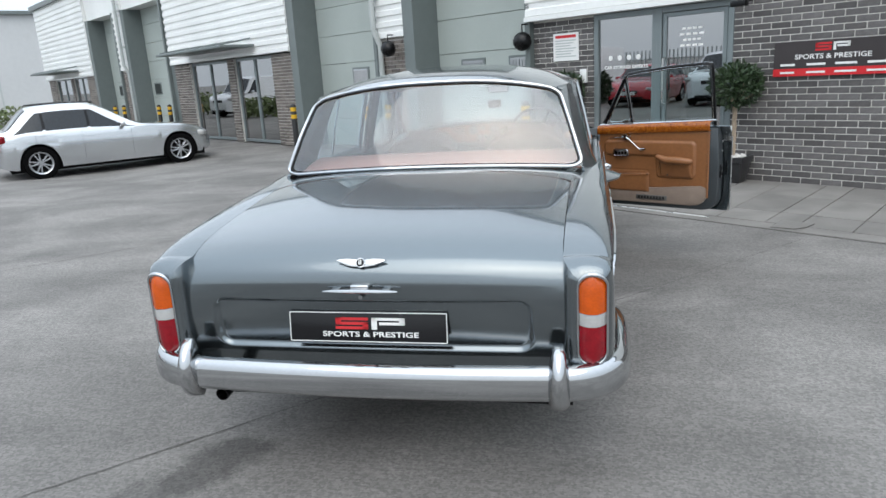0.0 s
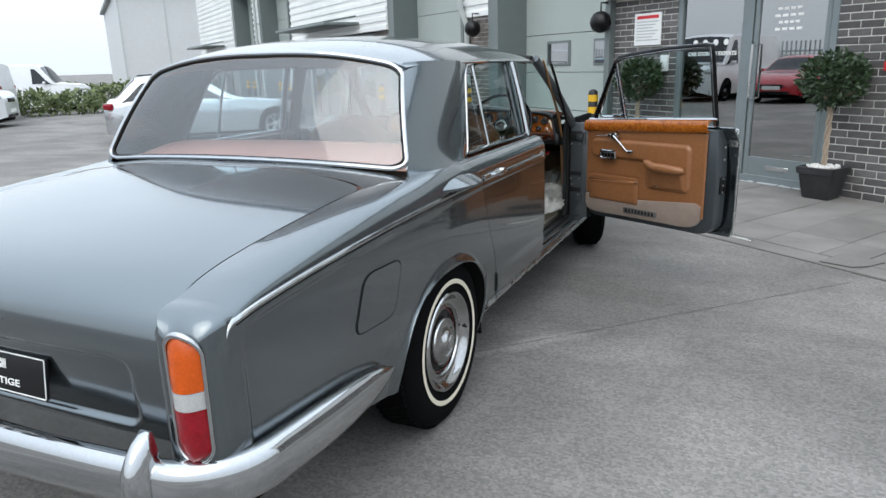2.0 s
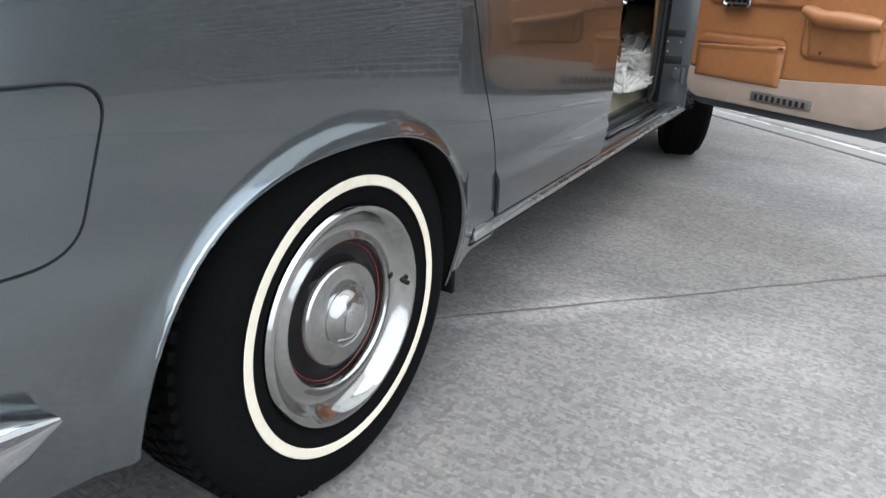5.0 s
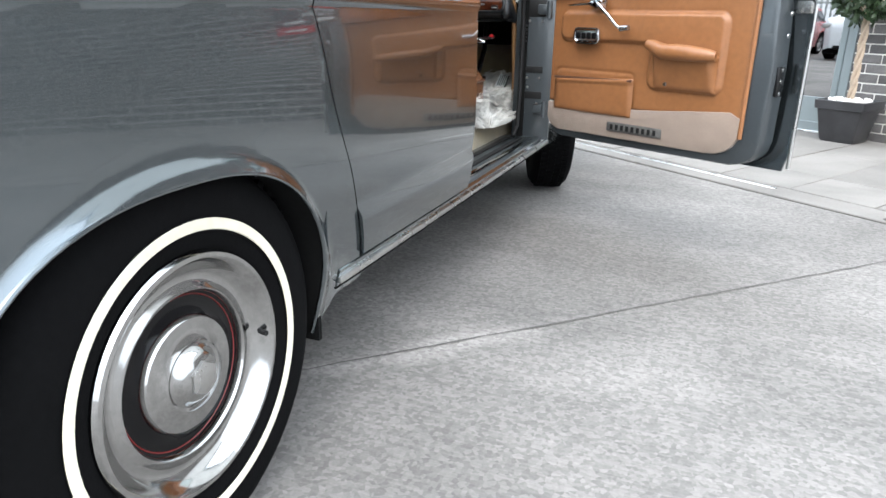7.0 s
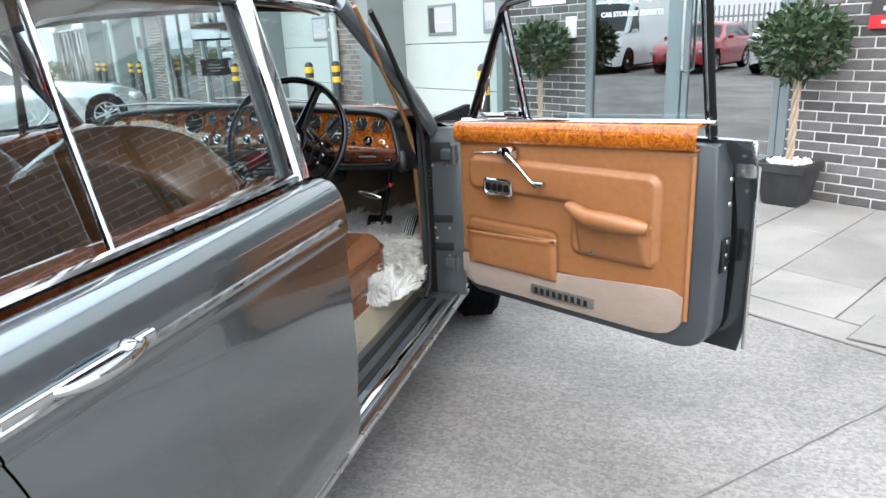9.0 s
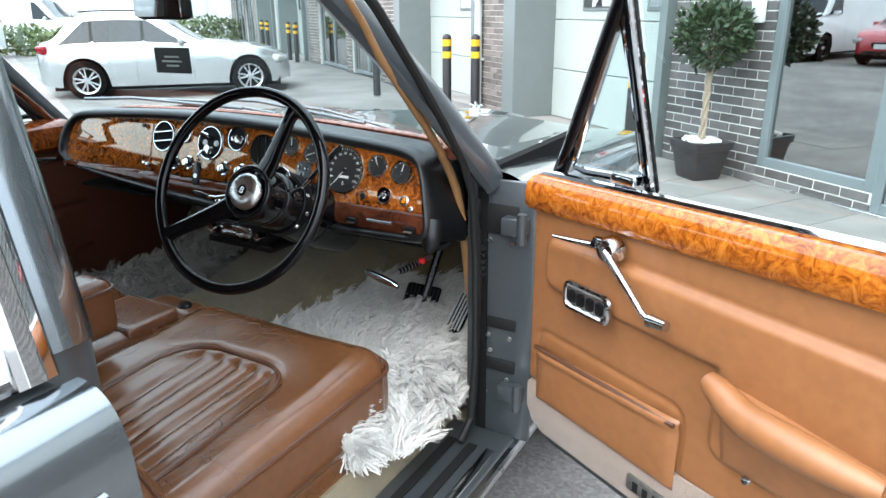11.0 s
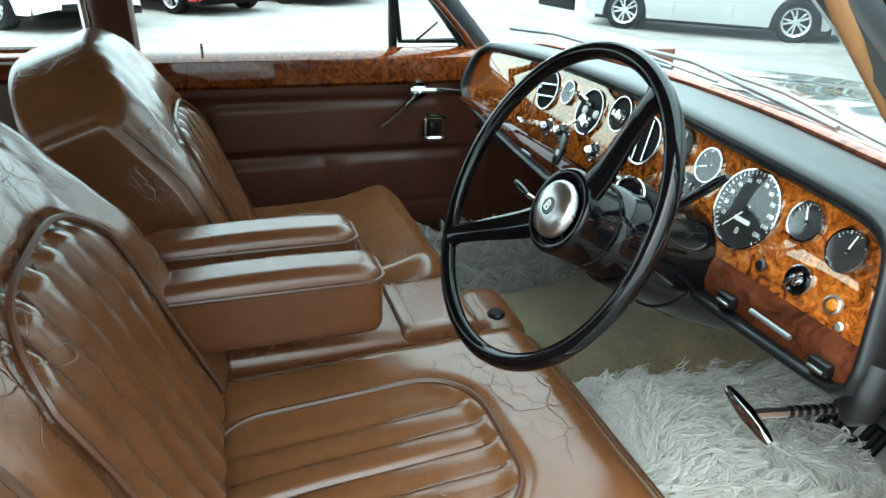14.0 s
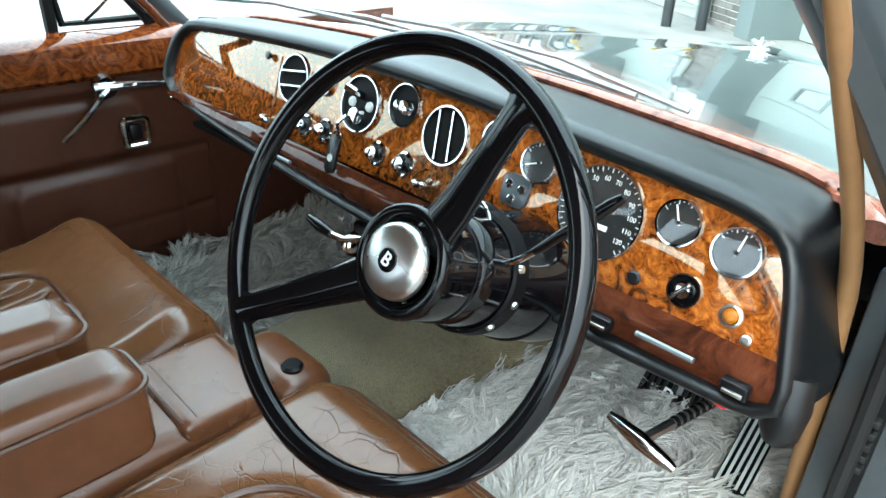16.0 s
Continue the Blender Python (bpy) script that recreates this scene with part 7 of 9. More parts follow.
def cushion(cx, label, dy=0.0, roll=0.0):
    hw = 0.285
    back = Matrix.Translation((0, dy, 0))
    y0, y1, z0, z1 = 1.44, 2.045, 0.505, 0.705

    def fn(p, u):
        t = (p.y - y0) / (y1 - y0)
        if u.z > 0.2:
            dish = -0.030 * (1 - min(1, abs((p.x - cx) / (hw * 0.8))) ** 2.4) * max(0, 1 - t) ** 0.6 - 0.030 * (1 - t)
            p.z += dish * smooth01((u.z - 0.2) / 0.6)
            if u.z > 0.98:
                inside = rrect(p.x - cx, p.y, -0.158, 0.158, 1.38, 1.880, 0.10)
                p.z += pleats(p.x - cx, 0.150, 6, 0.010) * smooth01(-inside / 0.02) - 0.010 * smooth01(-inside / 0.03)
                p.z -= 0.006 * math.exp(-(inside / 0.010) ** 2)
            p.z += roll * math.exp(-((t - 0.90) / 0.12) ** 2) * smooth01((u.z - 0.2) / 0.6)
            p.z += 0.003 * noise.noise(p * 9)
        if u.y > 0.9 and u.z < 0.8:
            p.y += 0.012 * math.sin(math.pi * (u.z + 1) / 2)
        return p
    bm = soft_box(cx - hw, cx + hw, y0, y1, z0, z1, 0.066, 104, fn)
    bm.transform(back)
    c = ip("seat_cushion", bm, M_SEAT, None, label, edge=80)
    out = [(cx + x, y) for x, y in rounded(-0.158, 0.158, 1.45, 1.880, 0.10, 8)]
    pts = [(x, y, 0.7015 - 0.030 * (1 - min(1, abs((x - cx) / (hw * 0.8))) ** 2.4) * max(0, 1 - (y - y0) / (y1 - y0)) ** 0.6 - 0.030 * (1 - (y - y0) / (y1 - y0))) for x, y in out]
    ip("cushion_piping", tube([(x, y + dy, z) for x, y, z in pts], 0.0045, 6, closed=True), M_PIPING, c)
    pts = [(cx + x, y + dy, 0.655) for x, y in rounded(-hw - 0.001, hw + 0.001, y0, y1 + 0.010, 0.066, 8)]
    ip("edge_piping", tube(pts, 0.0045, 6, closed=True), M_PIPING, c)
    ip("seat_base", soft_box(cx - 0.272, cx + 0.272, 1.40, 2.02, 0.40, 0.545, 0.02, 12), M_SEAT, c, edge=80)
    return c


def backrest(cx, label, y0=1.500, z0=0.650):
    hw, H = 0.280, 0.612
    PW, PT = 0.198, 0.414                     # half width and top of the pleated panel
    CURL = 0.072
    m = pose(cx, y0, z0, 22.6 if cx > 0 else 20.5, 0, 0)

    def half(t):
        return 1 - 0.10 * smooth01((t - 0.30) / 0.62)

    def arch_top(x):
        return PT - 0.080 * (abs(x) / PW) ** 4

    def fn(p, u):
        t = p.z / H
        p.x *= half(t)
        p.y -= 0.016 * max(0, abs(p.x) / hw / half(t) - 0.72) / 0.28 * smooth01((u.y - 0.2) / 0.6)
        p.z -= 0.105 * min(1.0, abs(p.x) / (hw * 0.87)) ** 3.0 * smooth01((t - 0.35) / 0.65)
        if cx > 0 and p.x < -PW * 0.9:          # the inner bolster is the fuller one
            k = smooth01((-p.x / half(t) / hw - 0.66) / 0.2)
            p.x -= 0.034 * k
            p.y += 0.020 * k * smooth01((u.y - 0.2) / 0.6)
        if u.y > 0.2:
            # the front is dished between two bolsters
            p.y -= 0.012 * (1 - min(1, abs(p.x) / 0.250) ** 2.4) * smooth01((u.y - 0.2) / 0.6) * (1 - 0.6 * smooth01((t - 0.6) / 0.3))
            if u.y > 0.98:
                inside = max(abs(p.x) - PW, p.z - arch_top(p.x))
                p.y += pleats(p.x, PW * 0.96, 6, 0.022) * smooth01(-inside / 0.02) + 0.010 * smooth01(-inside / 0.03)
                p.y -= 0.007 * math.exp(-(inside / 0.010) ** 2)
                p.y += 0.0022 * noise.noise(p * 26 + Vector((cx, 0, 0)))
            p.y += 0.005 * noise.noise(p * 8 + Vector((cx, 0, 0)))
        p.y -= CURL * (max(0, t - 0.42) / 0.58) ** 2
        return p
    bm = soft_box(-hw, hw, -0.150, 0.030, 0.0, H, 0.040, 104, fn, m)
    b = ip("backrest", bm, M_SEAT, None, label, edge=80)
    loop = [(-PW, 0.03)] + [(x, arch_top(x)) for x in lin(-PW, PW, 33)] + [(PW, 0.03)]

    def front(x, z):
        t = z / H
        return 0.034 - 0.012 * (1 - min(1, abs(x) / 0.250) ** 2.4) * (1 - 0.6 * smooth01((t - 0.6) / 0.3)) - CURL * (max(0, t - 0.42) / 0.58) ** 2
    pts = []
    for (xa, za), (xb, zb) in zip(loop, loop[1:]):
        pts += [m @ Vector((xa + (xb - xa) * q, front(xa + (xb - xa) * q, za + (zb - za) * q), za + (zb - za) * q)) for q in (0, 0.25, 0.5, 0.75)]
    ip("backrest_piping", tube(pts, 0.0042, 6), M_PIPING, b)
    for k in range(1, 6):
        x = PW * 0.96 * (2 * k / 6 - 1)
        seam = [m @ Vector((x * half(z / H), front(x, z) - 0.0075, z)) for z in lin(0.05, arch_top(x) - 0.015, 18)]
        ip("pleat_seam", tube(seam, 0.0028, 6), M_PIPING, b)
    for s in (1, -1):
        pts = []
        for t in lin(0.06, 0.93, 28) if not (cx > 0 and s < 0) else ():
            pts.append(m @ Vector((s * (hw - 0.011) * half(t), 0.004 - CURL * (max(0, t - 0.42) / 0.58) ** 2, t * H - 0.105 * smooth01((t - 0.35) / 0.65))))
        if pts:
            ip("side_piping", tube(pts, 0.0045, 6), M_PIPING, b)
    return b


for cx, who in ((0.375, "driver's"), (-0.385, "passenger's")):
    cushion(cx, f"{who} pleated tan leather seat cushion", *((0.0, 0.004) if cx > 0 else (-0.07, 0.024)))
    backrest(cx, f"{who} pleated tan leather backrest", *((1.477, 0.650) if cx > 0 else (1.580, 0.612)))
# two folding armrests and the centre console between the seats
for x0, x1, z1, y1 in ((0.068, 0.165, 0.865, 1.755), (-0.048, 0.049, 0.885, 1.735)):
    def armfn(p, u, z1=z1, y1=y1):
        if u.z > 0.5:
            p.z += 0.006 * math.sin((p.y - 1.4) * 9)
        p.z -= 0.05 * (y1 - p.y) * 0.15
        return p
    a = ip("armrest", soft_box(x0, x1, 1.38, y1, z1 - 0.125, z1, 0.026, 22, armfn), M_ARM, None, "folding tan leather armrest", edge=80)
    ip("armrest_piping", tube([((x0 + x1) / 2 + x, y, z1 - 0.020 - 0.0075 * (y1 - y)) for x, y in rounded(-(x1 - x0) / 2 - 0.001, (x1 - x0) / 2 + 0.001, 1.40, y1 + 0.001, 0.026, 6)], 0.0035, 6, closed=True), M_PIPING, a)
con = ip("centre_console", soft_box(-0.085, 0.105, 1.45, 1.955, 0.50, 0.700, 0.03, 18), M_ARM, None, "leather covered centre box", edge=80)
ip("console_front", soft_box(-0.09, 0.10, 1.945, 2.06, 0.50, 0.682, 0.045, 14), M_ARM, con, edge=80)
ip("console_flap", soft_box(-0.083, 0.103, 1.80, 1.945, 0.62, 0.709, 0.012, 14), M_ARM, con, edge=80)
for y in (1.806, 1.826, 1.940):
    ip("console_seam", tube([(-0.082, y, 0.690), (-0.072, y, 0.7075), (0.092, y, 0.7075), (0.102, y, 0.690)], 0.0022, 6), M_PIPING, con)
ip("console_ashtray", lathe([(0, 0.006), (0.014, 0.006), (0.018, 0.002), (0.018, -0.004)], 20, at(0.052, 2.000, 0.682)), M_BLACK, con, "small round black ashtray lid")
# rear seat and parcel shelf
ip("rear_bench", soft_box(-0.66, 0.66, 0.42, 1.02, 0.42, 0.70, 0.06, 18), M_SEAT, None, "tan leather rear bench", edge=80)
for cx in (-0.34, 0.34):
    bm = soft_box(cx - 0.33, cx + 0.33, -0.09, 0.05, 0.0, 0.52, 0.05, 30, None, None)
    bm.transform(pose(0, 0.43, 0.50, 14, 0, 0))
    ip("rear_backrest", bm, M_SEAT, None, "tan leather rear backrest", edge=80)
ip("parcel_shelf", thick(grid(lambda y, x: (x, y, 1.030 + 0.012 * (1 - (x / 0.8) ** 2) + 0.065 * smooth01((y + 0.15) / 0.50)), lin(-0.20, 0.36, 9), lin(-0.79, 0.77, 15)), 0.01), M_SHELF, None, "pinkish brown rear parcel shelf")
ip("rear_wall", box(-0.74, 0.72, 0.20, 0.22, 0.35, 1.03), M_UNDER)

# ---------------------------------------------------------------- dashboard
FM = Matrix.Translation((0, 2.15, 1.0)) @ Matrix.Rotation(math.atan(0.33), 4, "X").inverted() @ RX90     # fascia frame: x right, y up, z towards the seats
FU = math.sqrt(1 + 0.33 ** 2)
dash = empty("dashboard", pose(-CX, 0, 0))
dash.parent = car
dash["label"] = "burr walnut dashboard in a black vinyl surround"


def dpart(name, bm, mat, label="", smooth=True, edge=None):
    return part(name, bm, mat, dash, label, smooth, edge=edge)


def F(x, z, d=0.0):
    """A point on the fascia, d metres proud of it."""
    return FM @ Vector((x, (z - 1.0) * FU, d))


outline = [(-0.585, 0.984), (-0.566, 1.055), (-0.550, 1.082), (-0.510, 1.096), (-0.20, 1.116), (0.10, 1.119), (0.27, 1.112), (0.42, 1.103), (0.54, 1.096), (0.615, 1.089), (0.645, 1.076), (0.660, 1.050), (0.676, 1.0), (0.684, 0.968), (0.49, 0.970), (0.13, 0.975), (-0.20, 0.972), (-0.53, 0.970)]
bm = plate([(x, (z - 1.0) * FU) for x, z in outline], 0.010, FM @ Matrix.Translation((0, 0, -0.010)), 0.002)
dpart("walnut_fascia", bm, M_BURR, "lacquered burr walnut fascia")
for x in (-0.201, 0.266):
    dpart("fascia_seam", box(-0.0012, 0.0012, -0.058, 0.098, -0.002, 0.0015, m=FM @ Matrix.Translation((x, 0.0, 0))), M_CAPDARK, smooth=False)


# one padded black surround: a lip round the whole fascia that runs back to the screen above and to the posts at the sides
RIM = [(-0.50, 1.094), (-0.20, 1.111), (0.0, 1.114), (0.20, 1.110), (0.40, 1.098), (0.53, 1.090), (0.60, 1.084), (0.632, 1.076), (0.650, 1.060), (0.662, 1.030), (0.672, 0.995), (0.680, 0.968), (0.686, 0.945), (0.686, 0.933),
       (0.674, 0.927), (0.62, 0.925), (0.49, 0.921), (0.20, 0.921), (0.0, 0.926), (-0.25, 0.940), (-0.45, 0.957), (-0.545, 0.968), (-0.575, 0.985), (-0.574, 1.020), (-0.560, 1.060), (-0.540, 1.082)]


def rim_path(n):
    """The closed rim, evenly resampled and eased round its corners."""
    P = [Vector(p) for p in RIM]
    for _ in range(3):
        P = [q for a, b in zip(P, P[1:] + P[:1]) for q in (a * 0.75 + b * 0.25, a * 0.25 + b * 0.75)]
    L = [0.0]
    for a, b in zip(P, P[1:] + P[:1]):
        L.append(L[-1] + (b - a).length)
    out = []
    for k in range(n):
        t = L[-1] * k / n
        i = int(np.searchsorted(L, t, "right") - 1)
        a, b = P[i], P[(i + 1) % len(P)]
        out.append(a + (b - a) * ((t - L[i]) / max(1e-9, L[i + 1] - L[i])))
    return out


SEC_TOP = [(-0.004, -0.006), (0.0, 0.006), (0.005, 0.012), (0.012, 0.012), (0.019, 0.005), (0.024, -0.012), (0.030, -0.045), (0.038, -0.09), (0.045, -0.15), (0.048, -0.215)]
SEC_SIDE = [(-0.004, -0.006), (0.0, 0.006), (0.004, 0.014), (0.009, 0.016), (0.014, 0.012), (0.018, 0.0), (0.020, -0.025), (0.021, -0.065), (0.021, -0.11), (0.020, -0.165)]
SEC_LOW = [(-0.004, -0.006), (0.0, 0.006), (0.003, 0.012), (0.008, 0.013), (0.012, 0.008), (0.014, -0.002), (0.015, -0.02), (0.015, -0.04), (0.014, -0.07), (0.012, -0.10)]
rim = rim_path(180)
bm = bmesh.new()
rows = []
for i, p in enumerate(rim):
    t = (rim[(i + 1) % 180] - rim[i - 1]).normalized()
    nrm = Vector((-t.y, t.x))
    if nrm.dot(p - Vector((0.05, 1.01))) < 0:
        nrm = -nrm
    up = smooth01((nrm.y - 0.35) / 0.5)
    dn = smooth01((-nrm.y - 0.35) / 0.5)
    row = []
    for a, b, c in zip(SEC_TOP, SEC_SIDE, SEC_LOW):
        off = a[0] * up + c[0] * dn + b[0] * (1 - up - dn) * (1 if p.x > 0 else 1.5)
        d = a[1] * (1 - (0.42 * (abs(p.x - 0.03) / 0.6) ** 2 if a[1] < -0.05 else 0)) * up + c[1] * dn + b[1] * (1 - up - dn)
        q = p + nrm * off
        row.append(bm.verts.new(F(q.x, q.y, d)))
    rows.append(row)
for i in range(180):
    A, B = rows[i], rows[(i + 1) % 180]
    for j in range(len(SEC_TOP) - 1):
        bm.faces.new((A[j], A[j + 1], B[j + 1], B[j]))
bmesh.ops.recalc_face_normals(bm, faces=bm.faces)
tip = tube([F(0.694, 0.965, -0.012), F(0.698, 0.935, -0.012), F(0.698, 0.912, -0.012), F(0.694, 0.899, -0.012)], [0.019, 0.021, 0.019, 0.008], 14)
dpart("cheek_tip", tip, M_VINYL)
BACK = [r[-1].co.copy() for r, p in zip(rows, rim) if r[-1].co.z > 1.02]
dpart("padded_surround", bm, M_VINYL, "black padded surround with a rounded lip", edge=80)
BACK = sorted((p for p in BACK if p.x < 0.66), key=lambda p: p.x)
dpart("rear_rail", tube([p + Vector((0, 0.010, 0.002)) for p in BACK] + [Vector((0.684, 2.262, 1.094)), Vector((0.704, 2.215, 1.092))], 0.027, 12, flat=((0, 0.35, 0.94), 0.42)), M_REDRAIL, "walnut rail under the screen")
dpart("rail_bright_edge", tube([p + Vector((0, -0.005, 0.009)) for p in BACK], 0.0032, 6), M_CHROME)
# lower walnut roll with trays
low = [(2.140, 0.972), (2.128, 0.962), (2.122, 0.945), (2.126, 0.926), (2.150, 0.914), (2.24, 0.905)]
bm = grid(lambda x, k: (x, low[k][0], low[k][1] + (k / 5) * 0.045 * smooth01((0.1 - x) / 0.65)), lin(-0.56, 0.686, 24), range(6))
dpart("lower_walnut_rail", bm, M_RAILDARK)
for a, b in ((0.548, 0.612), (-0.135, -0.095)):
    dpart("tray_pull", tube([(a, 2.114, 0.950), (b, 2.114, 0.950)], 0.0032, 8), M_WIPER)
for x in (0.503, 0.655):
    dpart("lower_catch", box(x - 0.014, x + 0.014, 2.112, 2.126, 0.932, 0.948, 0.003), M_BLACK)
    dpart("catch_bar", box(x - 0.010, x + 0.010, 2.109, 2.114, 0.936, 0.940, 0.001), M_STEEL)
dpart("under_panel", box(-0.56, 0.70, 2.17, 2.40, 0.885, 0.895), M_UNDER)


def ring(x, z, r, w, mat, name, d0=0.0, parent=None, label=""):
    bm = lathe([(r - w, d0), (r - w * 0.7, d0 + 0.006), (r - w * 0.2, d0 + 0.006), (r, d0 + 0.001), (r, d0 - 0.004)], 40, FM @ Matrix.Translation((x, (z - 1.0) * FU, 0)))
    return part(name, bm, mat, parent or dash, label)


def disc(x, z, r, d, mat, name, parent=None):
    bm = lathe([(0, d), (r, d), (r, d - 0.004)], 36, FM @ Matrix.Translation((x, (z - 1.0) * FU, 0)))
    return part(name, bm, mat, parent or dash)


def gauge(x, z, r, name, ticks, needle, span=(225, -45), big=False):
    g = ring(x, z, r, 0.0045, M_CHROME, name, 0.0, None, "round black dial in a chrome ring")
    disc(x, z, r - 0.003, 0.0012, M_DIAL, "dial_face", g)
    C = FM @ Matrix.Translation((x, (z - 1.0) * FU, 0.0016))
    for k in range(ticks):
        a = radians(span[0] + (span[1] - span[0]) * k / (ticks - 1))
        long = k % (2 if big else 3) == 0
        r0, r1 = (r * ((0.84 if big else 0.74) if long else (0.88 if big else 0.82))), r * (0.925 if big else 0.87)
        bm = box(r0, r1, -0.0006, 0.0006, 0, 0.0005, m=C @ Matrix.Rotation(a, 4, "Z"))
        part("dial_tick", bm, M_WHITE, g, smooth=False)
    if big:
        for k in range(12):
            a = radians(span[0] + (span[1] - span[0]) * (k + 1) / 12.5)
            text_mesh(str(10 * (k + 1)), 0.0078, C @ at(r * 0.71 * math.cos(a), r * 0.71 * math.sin(a), 0.0004), M_WHITE, "dial_number", g, "", 0.0002)
        part("odometer", box(-0.014, 0.014, -0.018, -0.012, 0, 0.0006, m=C), M_WHITE, g, smooth=False)
        text_mesh("B", 0.012, C @ at(0, -0.030, 0.0005), M_WHITE, "dial_letter", g, "", 0.0002)
    a = radians(needle)
    part("needle", box(-r * 0.12, r * 0.74, -0.0008, 0.0008, 0.0014, 0.0022, m=C @ Matrix.Rotation(a, 4, "Z")), M_WHITE, g, smooth=False)
    part("needle_hub", lathe([(0, 0.004), (r * 0.09, 0.0035), (r * 0.10, 0)], 14, C), M_BLACK, g)
    bm = bmesh.new()
    bmesh.ops.create_circle(bm, cap_ends=True, radius=r - 0.004, segments=32)
    bm.transform(FM @ Matrix.Translation((x, (z - 1.0) * FU, 0.0046)))
    o = part("dial_glass", bm, M_DIALGLASS, g, smooth=False)
    o.visible_shadow = False
    return g


gauge(0.456, 1.040, 0.054, "speedometer", 37, 232, (228, -48), True)
gauge(0.545, 1.058, 0.0255, "oil_gauge", 10, 115, (150, 30))
gauge(0.609, 1.050, 0.0260, "fuel_gauge", 10, 80, (150, 30))
gauge(0.361, 1.068, 0.0260, "temperature_gauge", 10, 200, (150, 30))
gauge(0.293, 1.078, 0.0250, "ammeter", 10, 95, (150, 30))
gauge(-0.072, 1.078, 0.0240, "clock", 12, 40, (360, 30))
# hollow switch wells, eyeball vents
big = ring(0.024, 1.063, 0.043, 0.004, M_CHROME, "switchbox", 0.0, None, "round black switchbox with key and levers")
disc(0.024, 1.063, 0.041, 0.0012, M_COLUMN, "well_face", big)
C = FM @ Matrix.Translation((0.024, 0.063 * FU, 0.001))
part("switch_lever", tube([C @ Vector((0, 0.012, 0.0)), C @ Vector((0.004, 0.016, 0.020)), C @ Vector((-0.012, 0.020, 0.024))], 0.006, 8), M_CHROME, big)
part("lock_barrel", lathe([(0, 0.014), (0.012, 0.013), (0.014, 0)], 20, C @ at(0.002, -0.018, 0)), M_CHROME, big)
for sx in (-1, 1):
    part("warning_lamp", lathe([(0, 0.004), (0.007, 0.003), (0.008, 0)], 14, C @ at(0.020 * sx, 0.0, 0)), M_CLEAR, big)
well = ring(0.117, 1.081, 0.031, 0.0035, M_CHROME, "lighter", 0.0, None, "round black well with chrome knob")
disc(0.117, 1.081, 0.029, 0.0012, M_COLUMN, "well_face", well)
for dx, r in ((-0.004, 0.009), (0.010, 0.012)):
    part("chrome_knob", lathe([(0, 0.016), (r * 0.8, 0.014), (r, 0.006), (r * 0.6, 0)], 18, FM @ Matrix.Translation((0.117 + dx, 0.079 * FU, 0.001))), M_CHROME, well)
for x, z in ((-0.152, 1.066), (0.205, 1.061)):
    v = ring(x, z, 0.041, 0.005, M_CHROME, "air_vent", 0.0, None, "round black air vent with bright vanes")
    disc(x, z, 0.038, 0.0012, M_UNDER, "vent_well", v)
    for dx in (-0.012, 0.012):
        h = math.sqrt(0.035 ** 2 - dx ** 2)
        rot = 90 if x < 0 else 0
        part("vane", box(dx - 0.0014, dx + 0.0014, -h, h, 0.001, 0.007, m=FM @ Matrix.Translation((x, (z - 1) * FU, 0)) @ Matrix.Rotation(radians(rot + 8), 4, "Z")), M_CHROME, v, smooth=False)


def knob(x, z, r, mat=M_CHROME, name="control_knob", L=0.018, bezel=True):
    k = dpart(name, lathe([(0, L), (r * 0.7, L * 0.97), (r, L * 0.75), (r * 0.85, L * 0.4), (r * 0.5, 0.002), (r * 0.5, 0)], 20, FM @ Matrix.Translation((x, (z - 1) * FU, 0))), mat)
    if bezel:
        part("knob_bezel", lathe([(r * 1.0, 0.0), (r * 1.5, 0.003), (r * 1.8, 0.001), (r * 1.8, -0.002)], 24, FM @ Matrix.Translation((x, (z - 1) * FU, 0))), M_CHROME, k)
        part("knob_recess", lathe([(0, 0.0014), (r * 1.25, 0.0014)], 24, FM @ Matrix.Translation((x, (z - 1) * FU, 0))), M_BLACK, k)
    return k


for x, z in ((-0.101, 1.003), (-0.048, 1.008), (0.081, 1.006), (0.140, 1.006)):
    knob(x, z, 0.0105)
for x, z in ((-0.200, 0.992), (-0.186, 0.990)):
    knob(x, z, 0.0060, L=0.022, bezel=False)
for x, z in ((0.185, 0.993), (0.200, 0.994)):
    knob(x, z, 0.0065, L=0.020, bezel=False)
rs = ring(0.574, 0.999, 0.0185, 0.003, M_CHROME, "rotary_switch", 0.0, None, "round black rotary switch with a chrome lever")
disc(0.574, 0.999, 0.017, 0.0012, M_GLOSSBLACK, "switch_face", rs)
RM = FM @ Matrix.Translation((0.574, -0.001 * FU, 0.001))
part("switch_boss", lathe([(0, 0.010), (0.008, 0.009), (0.010, 0.003), (0.010, 0)], 20, RM), M_CHROME, rs)
part("switch_lever", box(-0.0022, 0.0022, -0.0125, 0.0125, 0.009, 0.016, 0.0015, 2, m=RM @ Matrix.Rotation(radians(-35), 4, "Z")), M_CHROME, rs)
knob(0.521, 0.992, 0.008, M_BLACK, "push_knob", 0.012, False)
knob(0.367, 0.998, 0.008, M_BLACK, "push_knob", 0.012, False)
knob(0.646, 0.979, 0.0055, M_STEEL, "bright_stud", 0.007, False)
am = dpart("amber_lamp", lathe([(0, 0.006), (0.005, 0.005), (0.0075, 0.002), (0.0075, 0)], 18, FM @ Matrix.Translation((0.6245, -0.006 * FU, 0))), M_LAMP)
